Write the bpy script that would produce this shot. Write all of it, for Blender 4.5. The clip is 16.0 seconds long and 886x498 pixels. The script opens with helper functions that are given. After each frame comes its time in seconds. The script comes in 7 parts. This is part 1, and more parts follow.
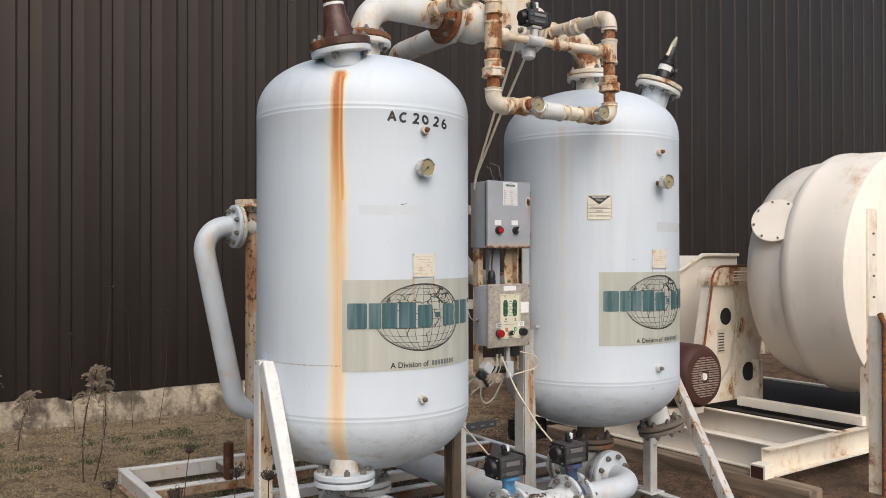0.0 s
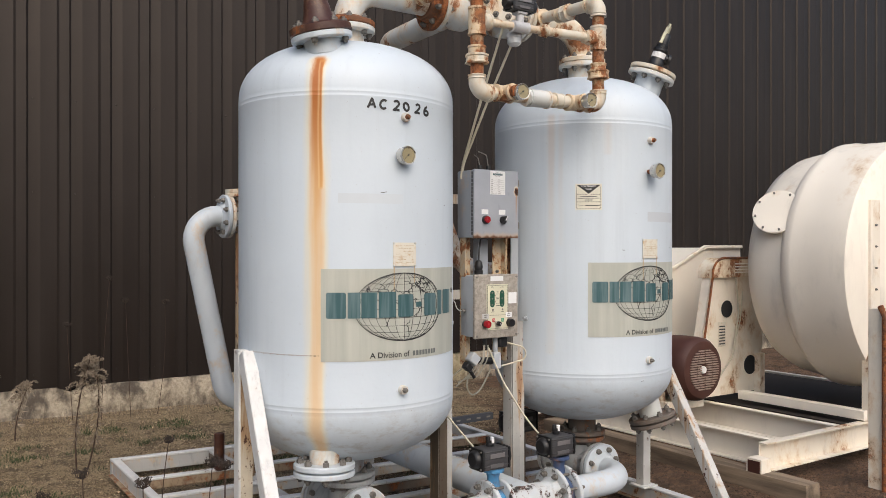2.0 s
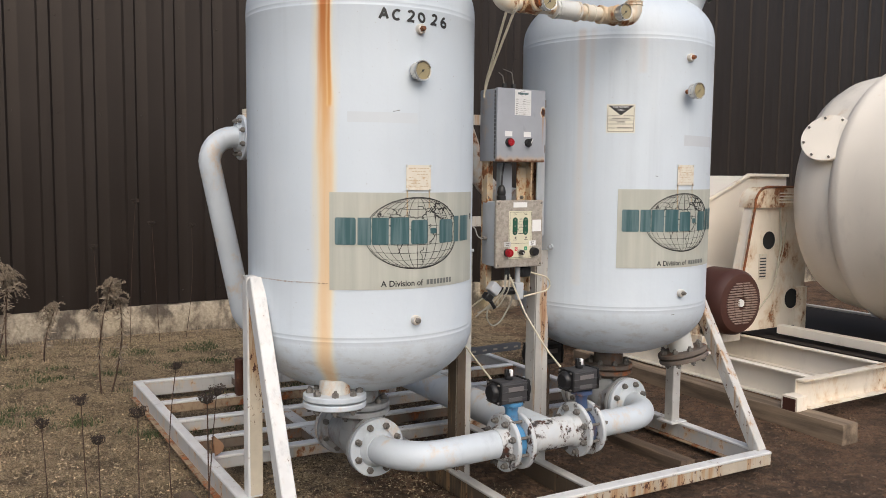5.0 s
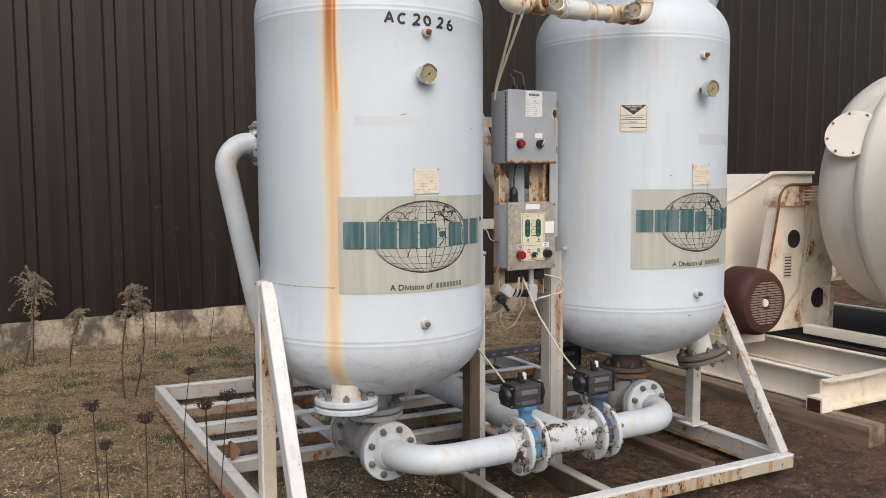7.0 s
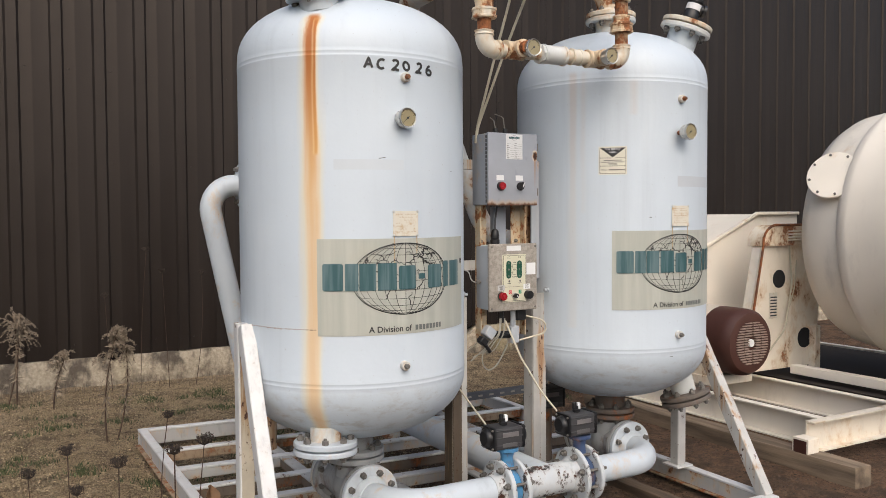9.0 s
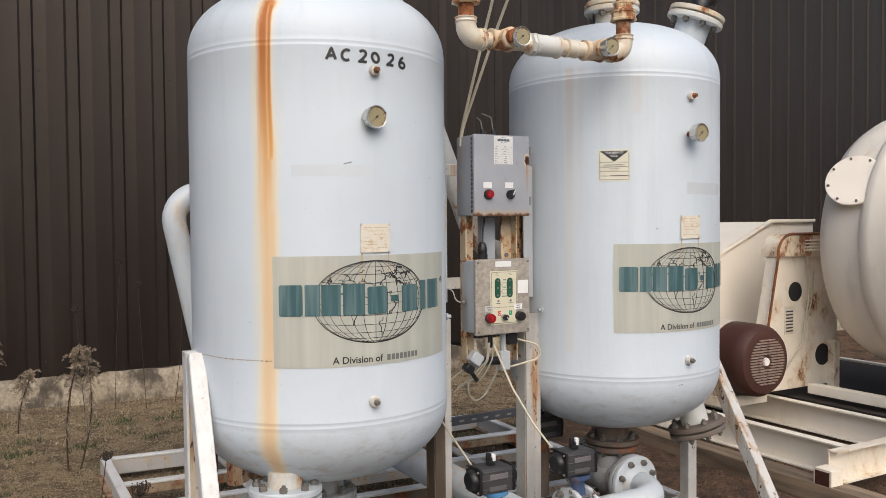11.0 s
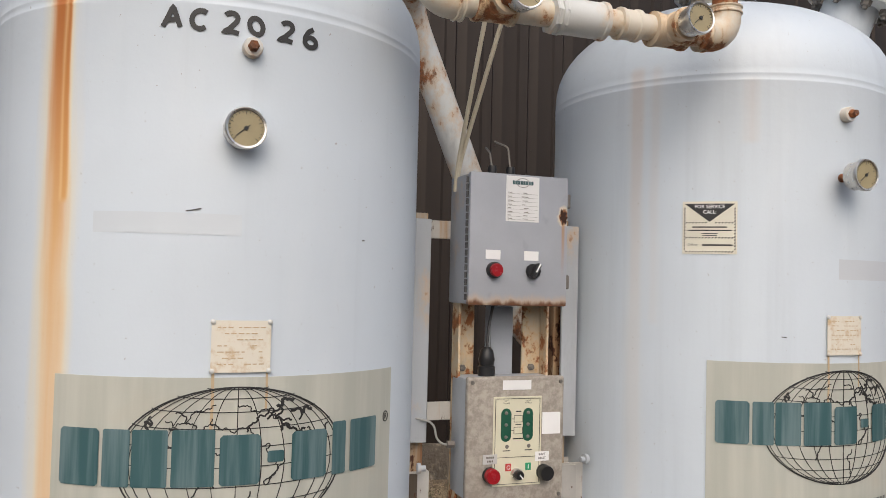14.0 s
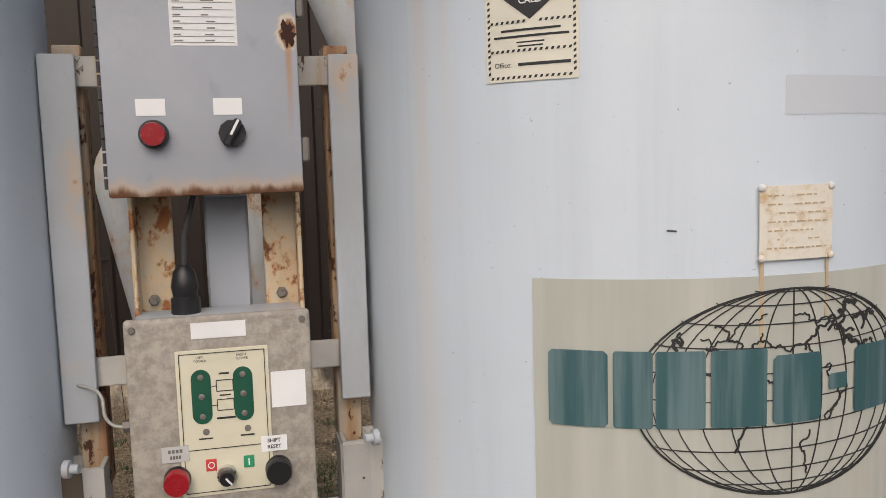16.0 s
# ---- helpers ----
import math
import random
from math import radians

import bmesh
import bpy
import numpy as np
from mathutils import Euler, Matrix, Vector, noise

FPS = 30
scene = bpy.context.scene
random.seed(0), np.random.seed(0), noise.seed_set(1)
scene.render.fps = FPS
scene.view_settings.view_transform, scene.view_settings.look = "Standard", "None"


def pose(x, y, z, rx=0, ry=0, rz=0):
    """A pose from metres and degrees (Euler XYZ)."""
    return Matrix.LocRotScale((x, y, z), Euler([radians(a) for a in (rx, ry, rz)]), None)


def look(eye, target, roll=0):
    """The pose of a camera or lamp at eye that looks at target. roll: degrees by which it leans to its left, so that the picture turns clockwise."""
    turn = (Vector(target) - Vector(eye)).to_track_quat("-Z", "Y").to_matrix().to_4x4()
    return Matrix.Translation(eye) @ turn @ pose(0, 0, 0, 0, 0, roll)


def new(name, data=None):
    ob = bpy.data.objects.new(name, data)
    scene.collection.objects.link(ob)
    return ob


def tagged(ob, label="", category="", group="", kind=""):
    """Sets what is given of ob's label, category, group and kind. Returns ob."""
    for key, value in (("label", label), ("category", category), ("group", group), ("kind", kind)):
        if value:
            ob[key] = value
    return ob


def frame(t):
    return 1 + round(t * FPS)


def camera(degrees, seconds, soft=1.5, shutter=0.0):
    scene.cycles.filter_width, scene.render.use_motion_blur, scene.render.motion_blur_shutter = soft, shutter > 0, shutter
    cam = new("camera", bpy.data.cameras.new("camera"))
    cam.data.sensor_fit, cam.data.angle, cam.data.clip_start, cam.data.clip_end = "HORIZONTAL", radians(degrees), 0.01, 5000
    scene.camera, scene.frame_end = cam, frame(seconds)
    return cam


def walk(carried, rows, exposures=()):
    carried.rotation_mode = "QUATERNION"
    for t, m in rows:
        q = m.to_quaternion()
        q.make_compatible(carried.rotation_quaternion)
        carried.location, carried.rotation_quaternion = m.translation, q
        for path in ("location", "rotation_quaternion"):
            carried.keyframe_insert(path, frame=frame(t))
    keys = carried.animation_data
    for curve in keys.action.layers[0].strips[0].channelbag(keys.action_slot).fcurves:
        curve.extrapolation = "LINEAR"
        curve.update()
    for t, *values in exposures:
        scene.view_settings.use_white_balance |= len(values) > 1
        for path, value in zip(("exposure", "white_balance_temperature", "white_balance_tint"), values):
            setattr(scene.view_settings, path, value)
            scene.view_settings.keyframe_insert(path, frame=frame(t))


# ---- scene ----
cam = camera(55.9, 16.0, soft=0.55)
METRES, EYE = 4.15, 1.62
START = pose(-2.911, -3.692, EYE, 0, 0, -35.166)   # the first eye, in a plan whose x runs along the dryer
ROWS = [
    (0.0, 0.0, 0.0, 0.0, 0.0, 0.35, 0.09),
    (0.5, 0.0067, -0.0052, -0.0008, 0.53, 0.4, -0.06),
    (1.0, 0.0192, -0.003, -0.0027, 1.01, 0.38, -0.45),
    (1.5, 0.0324, -0.002, -0.0044, 1.07, -0.09, -0.2),
    (2.0, 0.0363, 0.0129, -0.005, 0.99, -0.09, -0.02),
    (2.5, 0.031, 0.0383, -0.0015, 0.52, 0.54, -0.06),
    (3.0, 0.025, 0.0562, -0.0048, 0.15, -0.13, 0.34),
    (3.5, 0.0294, 0.0667, -0.0074, 0.92, -1.88, 0.12),
    (4.0, 0.0432, 0.0659, -0.0082, 1.75, -3.56, -0.38),
    (4.5, 0.0532, 0.0647, -0.0087, 2.77, -4.51, -0.6),
    (5.0, 0.0615, 0.0663, -0.0089, 3.87, -5.09, -0.59),
    (7.3, 0.0850, 0.0710, -0.0077, 5.94, -4.76, 0.36),
    (7.5, 0.0863, 0.0712, -0.0075, 5.86, -4.36, 0.41),
    (8.0, 0.0891, 0.0718, -0.0069, 5.68, -3.49, 0.53),
    (8.5, 0.093, 0.07, -0.0058, 5.52, -2.72, 0.5),
    (9.0, 0.0988, 0.0683, -0.0053, 5.47, -2.24, 0.36),
    (9.2, 0.1011, 0.0680, -0.0052, 5.36, -2.30, 0.36),
    (11.3, 0.1363, 0.2076, 0.0020, 6.20, -1.70, 0.56),
    (11.5, 0.1542, 0.2235, 0.0006, 8.08, -1.36, -0.35),
    (12.0, 0.1748, 0.2625, 0.0162, 12.24, 1.36, -1.38),
    (12.5, 0.1629, 0.319, 0.0214, 12.82, 5.93, -0.8),
    (13.0, 0.1494, 0.389, 0.0266, 11.14, 7.29, 0.45),
    (13.5, 0.1619, 0.4608, 0.0263, 12.18, 6.28, -0.71),
    (14.0, 0.1795, 0.5422, 0.0212, 14.71, 2.36, -1.41),
    (14.5, 0.1796, 0.623, 0.0153, 15.02, -0.56, 0.13),
    (15.0, 0.1978, 0.6966, 0.02, 14.56, -1.63, 1.56),
    (15.5, 0.2506, 0.7695, 0.0175, 17.62, -3.47, 1.35),
    (16.0, 0.2886, 0.8289, 0.0174, 21.66, -5.93, 1.68),
]
EXPOSURES = [(0.0, 0.31, 6500, 10), (12.9, 0.31, 6500, 10), (14.0, 0.22, 6560, 11), (16.0, 0.15, 6580, 12)]
walk(cam, [(t, START @ pose(METRES * x, METRES * y, METRES * z, 90 + pitch, roll, yaw)) for t, x, y, z, yaw, pitch, roll in ROWS], EXPOSURES)

# ---- overcast daylight ----
world = bpy.data.worlds.new("overcast_sky")
scene.world = world
world.use_nodes = True
wn, wl = world.node_tree.nodes, world.node_tree.links
sky = wn.new("ShaderNodeTexSky")
sky.sky_type, sky.sun_disc = "NISHITA", False
sky.sun_elevation, sky.sun_rotation = radians(41), radians(195)
sky.air_density, sky.dust_density, sky.ozone_density = 1.0, 4.0, 1.0
wn["Background"].inputs["Strength"].default_value = 0.135
wl.new(sky.outputs[0], wn["Background"].inputs["Color"])
sun = new("sun", bpy.data.lights.new("sun", "SUN"))
sun.data.energy, sun.data.angle, sun.data.color = 1.0, radians(80), (1.0, 0.98, 0.945)
sun.matrix_world = look((-2.3, -8.65, 7.8), (0, 0, 0))

# ---- materials ----
RUST_DARK, RUST, RUST_PALE = (0.070, 0.022, 0.009), (0.33, 0.110, 0.035), (0.60, 0.40, 0.20)


class Nodes:
    """A node tree, built by short calls that return sockets."""

    def __init__(self, name):
        self.mat = bpy.data.materials.new(name)
        self.mat.use_nodes = True
        self.tree = self.mat.node_tree
        self.bsdf = self.tree.nodes["Principled BSDF"]
        self.place = self.tree.nodes.new("ShaderNodeTexCoord").outputs["Object"]

    def put(self, socket, value):
        if isinstance(value, bpy.types.NodeSocket):
            self.tree.links.new(value, socket)
        elif isinstance(value, (tuple, list)) and len(value) == 3 and socket.type == "RGBA":
            socket.default_value = (*value, 1)
        else:
            socket.default_value = value

    def math(self, op, a, b=0.0, clamp=False):
        n = self.tree.nodes.new("ShaderNodeMath")
        n.operation, n.use_clamp = op, clamp
        self.put(n.inputs[0], a), self.put(n.inputs[1], b)
        return n.outputs[0]

    def noise(self, scale, detail=4.0, stretch=(1, 1, 1), rough=0.55, shift=(0, 0, 0)):
        m = self.tree.nodes.new("ShaderNodeMapping")
        self.put(m.inputs["Vector"], self.place)
        m.inputs["Scale"].default_value, m.inputs["Location"].default_value = stretch, shift
        n = self.tree.nodes.new("ShaderNodeTexNoise")
        n.inputs["Scale"].default_value, n.inputs["Detail"].default_value, n.inputs["Roughness"].default_value = scale, detail, rough
        self.put(n.inputs["Vector"], m.outputs[0])
        return n.outputs["Fac"]

    def ramp(self, value, low, high):
        n = self.tree.nodes.new("ShaderNodeMapRange")
        n.interpolation_type = "SMOOTHSTEP"
        self.put(n.inputs["Value"], value)
        self.put(n.inputs["From Min"], low), self.put(n.inputs["From Max"], high)
        return n.outputs[0]

    def mix(self, fac, a, b):
        n = self.tree.nodes.new("ShaderNodeMix")
        n.data_type = "RGBA"
        self.put(n.inputs[0], fac), self.put(n.inputs[6], a), self.put(n.inputs[7], b)
        return n.outputs[2]

    def axes(self):
        n = self.tree.nodes.new("ShaderNodeSeparateXYZ")
        self.put(n.inputs[0], self.place)
        return n.outputs

    def each(self):
        return self.tree.nodes.new("ShaderNodeObjectInfo").outputs["Random"]

    def island(self):
        return self.tree.nodes.new("ShaderNodeNewGeometry").outputs["Random Per Island"]

    def done(self, colour, rough=0.5, metal=0.0, bump=None, height=0.002):
        self.put(self.bsdf.inputs["Base Color"], colour)
        self.put(self.bsdf.inputs["Roughness"], rough)
        self.put(self.bsdf.inputs["Metallic"], metal)
        if bump is not None:
            b = self.tree.nodes.new("ShaderNodeBump")
            b.inputs["Strength"].default_value, b.inputs["Distance"].default_value = 1.0, height
            self.put(b.inputs["Height"], bump)
            self.put(self.bsdf.inputs["Normal"], b.outputs[0])
        return self.mat


def tone(c, k):
    return tuple(min(1.0, v * k) for v in c)


def painted(name, colour, rust=0.0, dirt=0.25, rough=0.45, patch=5.0, grain=60.0, height=0.0006, chip=None):
    """Weathered paint on steel: mottled, dirty, with rust breaking through where rust > 0 (share of the surface)."""
    n = Nodes(name)
    big, fine = n.noise(patch * 0.4, 3), n.noise(grain, 5)
    base = n.mix(n.ramp(big, 0.3, 0.7), tone(colour, 0.92), tone(colour, 1.04))
    grime = n.math("MULTIPLY", n.ramp(n.noise(patch * 1.7, 7, (1, 1, 0.35), 0.65, (3, 7, 1)), 0.52, 0.78), dirt)
    base = n.mix(grime, base, tone(colour, 0.45))
    gloss = n.math("ADD", n.math("MULTIPLY", fine, 0.2), rough - 0.1)
    bump = fine
    if rust:
        spots = n.noise(patch, 8, (1, 1, 0.7), 0.68, (11, 2, 5))
        edge = 0.72 - 0.42 * rust
        halo = n.ramp(spots, edge - 0.14, edge + 0.02)
        core = n.math("MULTIPLY", n.ramp(spots, edge - 0.03, edge + 0.05), 1.0 if chip else 0.93)
        pale = RUST_PALE if sum(colour) > 1.1 else (0.15, 0.085, 0.05)
        deep = n.mix(n.ramp(n.noise(34, 7, (1, 1, 1), 0.7), 0.30, 0.62), RUST_DARK, RUST)
        deep = n.mix(n.math("MULTIPLY", n.ramp(n.noise(75, 4), 0.5, 0.7), 0.35), deep, (0.48, 0.20, 0.07))
        if chip:
            deep = n.mix(n.ramp(n.noise(22, 4), 0.4, 0.6), chip, RUST_DARK)
        base = n.mix(n.math("MULTIPLY", halo, 0.12 if chip else 0.6), base, pale)
        base = n.mix(core, base, deep)
        gloss = n.mix(core, gloss, (0.9, 0.9, 0.9))
        bump = n.math("ADD", fine, n.math("MULTIPLY", core, -1.2))
    return n.done(base, gloss, 0.0, bump, height)


def plain(name, colour, rough=0.5, metal=0.0, spread=0.1, scale=30.0, height=0.0004):
    n = Nodes(name)
    v, w = n.noise(scale, 4), n.noise(scale * 0.15, 3)
    base = n.mix(v, tone(colour, 1 - spread), tone(colour, 1 + spread))
    base = n.mix(n.math("MULTIPLY", n.ramp(w, 0.5, 0.75), 0.4), base, tone(colour, 0.75))
    return n.done(base, n.math("ADD", n.math("MULTIPLY", v, 0.15), rough - 0.07), metal, v, height)


def tank_paint(name, cx, stains, streaks):
    """Pale blue-grey tank paint. stains: (bearing, half width, top, bottom, strength) of rust runs down the shell."""
    n = Nodes(name)
    base_colour = (0.595, 0.66, 0.715)
    x, y, z = n.axes()[:3]
    bearing = n.math("MULTIPLY", n.math("ARCTAN2", y, n.math("SUBTRACT", x, cx)), 180 / math.pi)
    wob = n.math("MULTIPLY", n.math("SUBTRACT", n.noise(2.2, 3, (0.2, 0.2, 1)), 0.5), 3.0)
    bearing = n.math("ADD", bearing, wob)
    base = n.mix(n.ramp(n.noise(1.4, 4), 0.3, 0.7), tone(base_colour, 0.95), tone(base_colour, 1.03))
    runs = n.noise(9.0, 5, (1, 1, 0.05), 0.6)
    base = n.mix(n.math("MULTIPLY", n.ramp(runs, 0.5, 0.72), streaks), base, tone(base_colour, 0.78))
    chalk = n.ramp(n.noise(3.0, 6, (1, 1, 0.25), 0.6, (4, 4, 4)), 0.5, 0.8)
    base = n.mix(n.math("MULTIPLY", chalk, 0.35), base, (0.74, 0.78, 0.80))
    specks = n.ramp(n.noise(120, 2), 0.735, 0.76)
    base = n.mix(n.math("MULTIPLY", specks, 0.5), base, (0.2, 0.13, 0.08))
    # scuffed dirt on the bottom head
    scuff = n.ramp(n.noise(11, 8, (1, 1, 2.2), 0.72, (1, 5, 2)), 0.47, 0.70)
    low = n.math("MULTIPLY", n.math("SUBTRACT", 1.0, n.ramp(z, 0.72, 0.95)), scuff)
    base = n.mix(n.math("MULTIPLY", low, 0.42), base, (0.30, 0.235, 0.17))
    for centre, half, top, bottom, strength in stains:
        off = n.math("ABSOLUTE", n.math("SUBTRACT", bearing, centre))
        fray = n.math("MULTIPLY", n.math("SUBTRACT", n.noise(16, 5, (1, 1, 0.06)), 0.5), half * 1.4)
        off = n.math("ADD", off, fray)
        span = n.math("MULTIPLY", n.ramp(z, bottom, bottom + 0.02), n.math("SUBTRACT", 1.0, n.ramp(z, top - 0.03, top)))
        fresh = n.ramp(z, 1.15, top - 0.1)
        wide = n.math("MULTIPLY", n.math("SUBTRACT", 1.0, n.ramp(off, half * 0.35, half * 1.25)), span)
        core = n.math("MULTIPLY", n.math("SUBTRACT", 1.0, n.ramp(off, half * 0.1, half * 0.8)), span)
        hot = n.math("MULTIPLY", n.math("SUBTRACT", 1.0, n.ramp(off, half * 0.2, half * 0.8)), n.math("MULTIPLY", span, n.ramp(z, top - 0.8, top - 0.08)))
        tint = n.mix(n.noise(5, 4, (1, 1, 0.2)), (0.74, 0.40, 0.10), (0.66, 0.27, 0.045))
        base = n.mix(n.math("MULTIPLY", wide, 0.55 * strength), base, (0.86, 0.67, 0.33))
        base = n.mix(n.math("MULTIPLY", core, n.math("ADD", n.math("MULTIPLY", fresh, 0.50 * strength), 0.42 * strength)), base, tint)
        base = n.mix(n.math("MULTIPLY", hot, 0.85 * strength), base, (0.40, 0.100, 0.016))
    rough = n.math("ADD", n.math("MULTIPLY", runs, 0.2), 0.36)
    return n.done(base, rough, 0.0, n.noise(35, 4), 0.0006)


def streaked(name, colour, amount):
    """Old paint with rust bleeding down it in streaks and eating in from patches."""
    n = Nodes(name)
    base = n.mix(n.ramp(n.noise(7, 4), 0.3, 0.7), tone(colour, 0.85), tone(colour, 1.05))
    run = n.noise(26, 5, (1, 1, 0.07), 0.6)
    wide = n.noise(3.5, 3, (1, 1, 0.5), 0.5, (5, 1, 9))
    mask = n.math("ADD", n.math("MULTIPLY", run, 0.6), n.math("MULTIPLY", wide, 0.6))
    base = n.mix(n.math("MULTIPLY", n.ramp(mask, 0.60 - amount * 0.2, 0.72 - amount * 0.2), 0.75), base, (0.46, 0.29, 0.14))
    base = n.mix(n.math("MULTIPLY", n.ramp(mask, 0.66 - amount * 0.2, 0.80 - amount * 0.2), 0.8), base, (0.26, 0.105, 0.045))
    pits = n.noise(38, 7, (1, 1, 0.6), 0.7)
    base = n.mix(n.ramp(n.math("ADD", pits, n.math("MULTIPLY", mask, 0.35)), 0.80 - amount * 0.08, 0.86 - amount * 0.08), base, RUST_DARK)
    return n.done(base, 0.65, 0.0, pits, 0.0012)


M_TANK1 = tank_paint("tank_paint_stained", -0.802, [(-132.4, 5.6, 2.46, 0.5, 1.0), (-130.2, 1.6, 2.44, 1.85, 0.9)], 0.3)
M_TANK2 = tank_paint("tank_paint_streaked", 0.802, [(-152, 4.0, 2.35, 1.0, 0.10), (-146, 3.0, 2.35, 1.6, 0.05), (-118, 4.0, 2.3, 2.1, 0.06)], 0.35)
M_PIPE = painted("pipe_paint", (0.56, 0.61, 0.65), 0.10, 0.3, 0.42, 6)
M_PIPE_WORN = painted("worn_pipe_paint", (0.62, 0.63, 0.605), 0.31, 0.5, 0.5, 7)
M_CREAMPIPE = painted("cream_pipe_paint", (0.66, 0.61, 0.51), 0.36, 0.5, 0.5, 9)
M_RUSTY = painted("rusted_steel", (0.17, 0.062, 0.028), 0.62, 0.5, 0.8, 9, 70, 0.0015)
M_FRAME = painted("white_frame_paint", (0.70, 0.70, 0.685), 0.17, 0.5, 0.5, 15, chip=(0.13, 0.06, 0.03))
M_POST = streaked("rust_streaked_post", (0.50, 0.49, 0.46), -0.24)
M_GRIME = painted("grimy_grey_brown_paint", (0.145, 0.12, 0.10), 0.35, 0.6, 0.7, 9)
M_CASTING = painted("grey_casting_paint", (0.36, 0.37, 0.37), 0.16, 0.5, 0.6, 9)
M_BROWN = painted("brown_enamel", (0.060, 0.020, 0.011), 0.22, 0.3, 0.42, 12)
M_BOLT = plain("weathered_bolt", (0.20, 0.185, 0.165), 0.6, 0.5, 0.3, 60)
M_BLACK = plain("black_plastic", (0.012, 0.012, 0.013), 0.4, 0.0, 0.2, 80)
M_ACT = plain("dark_grey_casting", (0.050, 0.049, 0.051), 0.5, 0.0, 0.2, 60)
M_BLUE = painted("blue_valve_enamel", (0.075, 0.255, 0.47), 0.16, 0.3, 0.45, 14)
M_NAVY = painted("violet_blue_enamel", (0.050, 0.085, 0.175), 0.25, 0.3, 0.45, 14)
M_CHROME = plain("dull_chrome", (0.62, 0.60, 0.56), 0.28, 0.9, 0.1, 60)
M_DIAL = plain("yellowed_dial", (0.33, 0.275, 0.155), 0.35, 0.0, 0.15, 40)
M_GREYBOX = painted("grey_enclosure_paint", (0.36, 0.385, 0.42), 0.05, 0.3, 0.5, 7)
M_FIBRE = None
M_WHITE = plain("white_sticker", (0.80, 0.80, 0.79), 0.5, 0.0, 0.03, 30)
M_INK = plain("black_ink", (0.025, 0.025, 0.025), 0.6, 0.0, 0.2, 60)
M_TUBEGREY = plain("grey_clear_tube", (0.36, 0.36, 0.34), 0.35, 0.0, 0.15, 30)
M_TUBE = plain("yellowed_nylon_tube", (0.56, 0.51, 0.39), 0.4, 0.0, 0.1, 30)
M_CREAM = painted("cream_blower_paint", (0.90, 0.835, 0.725), 0.02, 0.35, 0.5, 2.2, 40)
M_CREAM_RUST = painted("cream_paint_rust_edges", (0.87, 0.795, 0.67), 0.23, 0.45, 0.5, 4.5, 40)
M_VALVE = painted("dusty_grey_valve", (0.52, 0.52, 0.53), 0.12, 0.5, 0.45, 16)
M_DARK = plain("dark_opening", (0.02, 0.02, 0.02), 0.9)
M_RED = plain("red_lens", (0.30, 0.012, 0.018), 0.25, 0.0, 0.1, 40)


def wood_material(name="weathered_timber", low=(0.055, 0.036, 0.023), high=(0.23, 0.160, 0.103)):
    n = Nodes(name)
    grain = n.noise(9, 6, (1, 0.12, 1), 0.6)
    fine = n.noise(60, 4, (1, 0.05, 1))
    base = n.mix(n.ramp(grain, 0.3, 0.7), low, high)
    base = n.mix(n.math("MULTIPLY", fine, 0.4), base, (0.10, 0.08, 0.065))
    return n.done(base, 0.85, 0.0, n.math("ADD", grain, fine), 0.004)


def fibre_material():
    n = Nodes("weathered_fibreglass")
    v = n.noise(55, 6, (1, 1, 1), 0.7)
    w = n.noise(9, 5)
    base = n.mix(n.ramp(v, 0.35, 0.65), (0.265, 0.235, 0.20), (0.40, 0.365, 0.315))
    base = n.mix(n.math("MULTIPLY", n.ramp(w, 0.48, 0.72), 0.5), base, (0.27, 0.235, 0.20))
    return n.done(base, 0.75, 0.0, v, 0.0008)


def siding_material():
    n = Nodes("dark_brown_siding")
    runs = n.noise(7, 5, (1, 1, 0.04), 0.6)
    big = n.noise(0.6, 4)
    base = n.mix(n.ramp(runs, 0.35, 0.7), (0.0125, 0.0094, 0.0080), (0.0185, 0.0146, 0.0126))
    base = n.mix(n.math("MULTIPLY", n.ramp(big, 0.4, 0.7), 0.35), base, (0.0250, 0.0200, 0.0172))
    base = n.mix(n.math("MULTIPLY", n.each(), 0.12), base, (0.0100, 0.0078, 0.0066))
    n.bsdf.inputs["Specular IOR Level"].default_value = 0.35
    n.bsdf.inputs["Specular Tint"].default_value = (1.0, 0.86, 0.77, 1)
    return n.done(base, n.math("ADD", n.math("MULTIPLY", runs, 0.2), 0.33), 0.0, n.noise(3.5, 3), 0.004)


def concrete_material():
    n = Nodes("stained_concrete")
    v, w = n.noise(30, 7, (1, 1, 1), 0.65), n.noise(3.2, 6, (1, 1, 0.6), 0.6)
    base = n.mix(n.ramp(v, 0.3, 0.7), (0.33, 0.275, 0.20), (0.54, 0.46, 0.345))
    base = n.mix(n.math("MULTIPLY", n.ramp(w, 0.42, 0.57), 0.90), base, (0.060, 0.047, 0.036))
    base = n.mix(n.math("MULTIPLY", n.ramp(n.noise(0.9, 3, (1, 1, 0.3), 0.5, (2, 2, 2)), 0.55, 0.7), 0.5), base, (0.36, 0.29, 0.13))
    return n.done(base, 0.9, 0.0, n.math("ADD", v, n.math("MULTIPLY", w, 2.0)), 0.02)


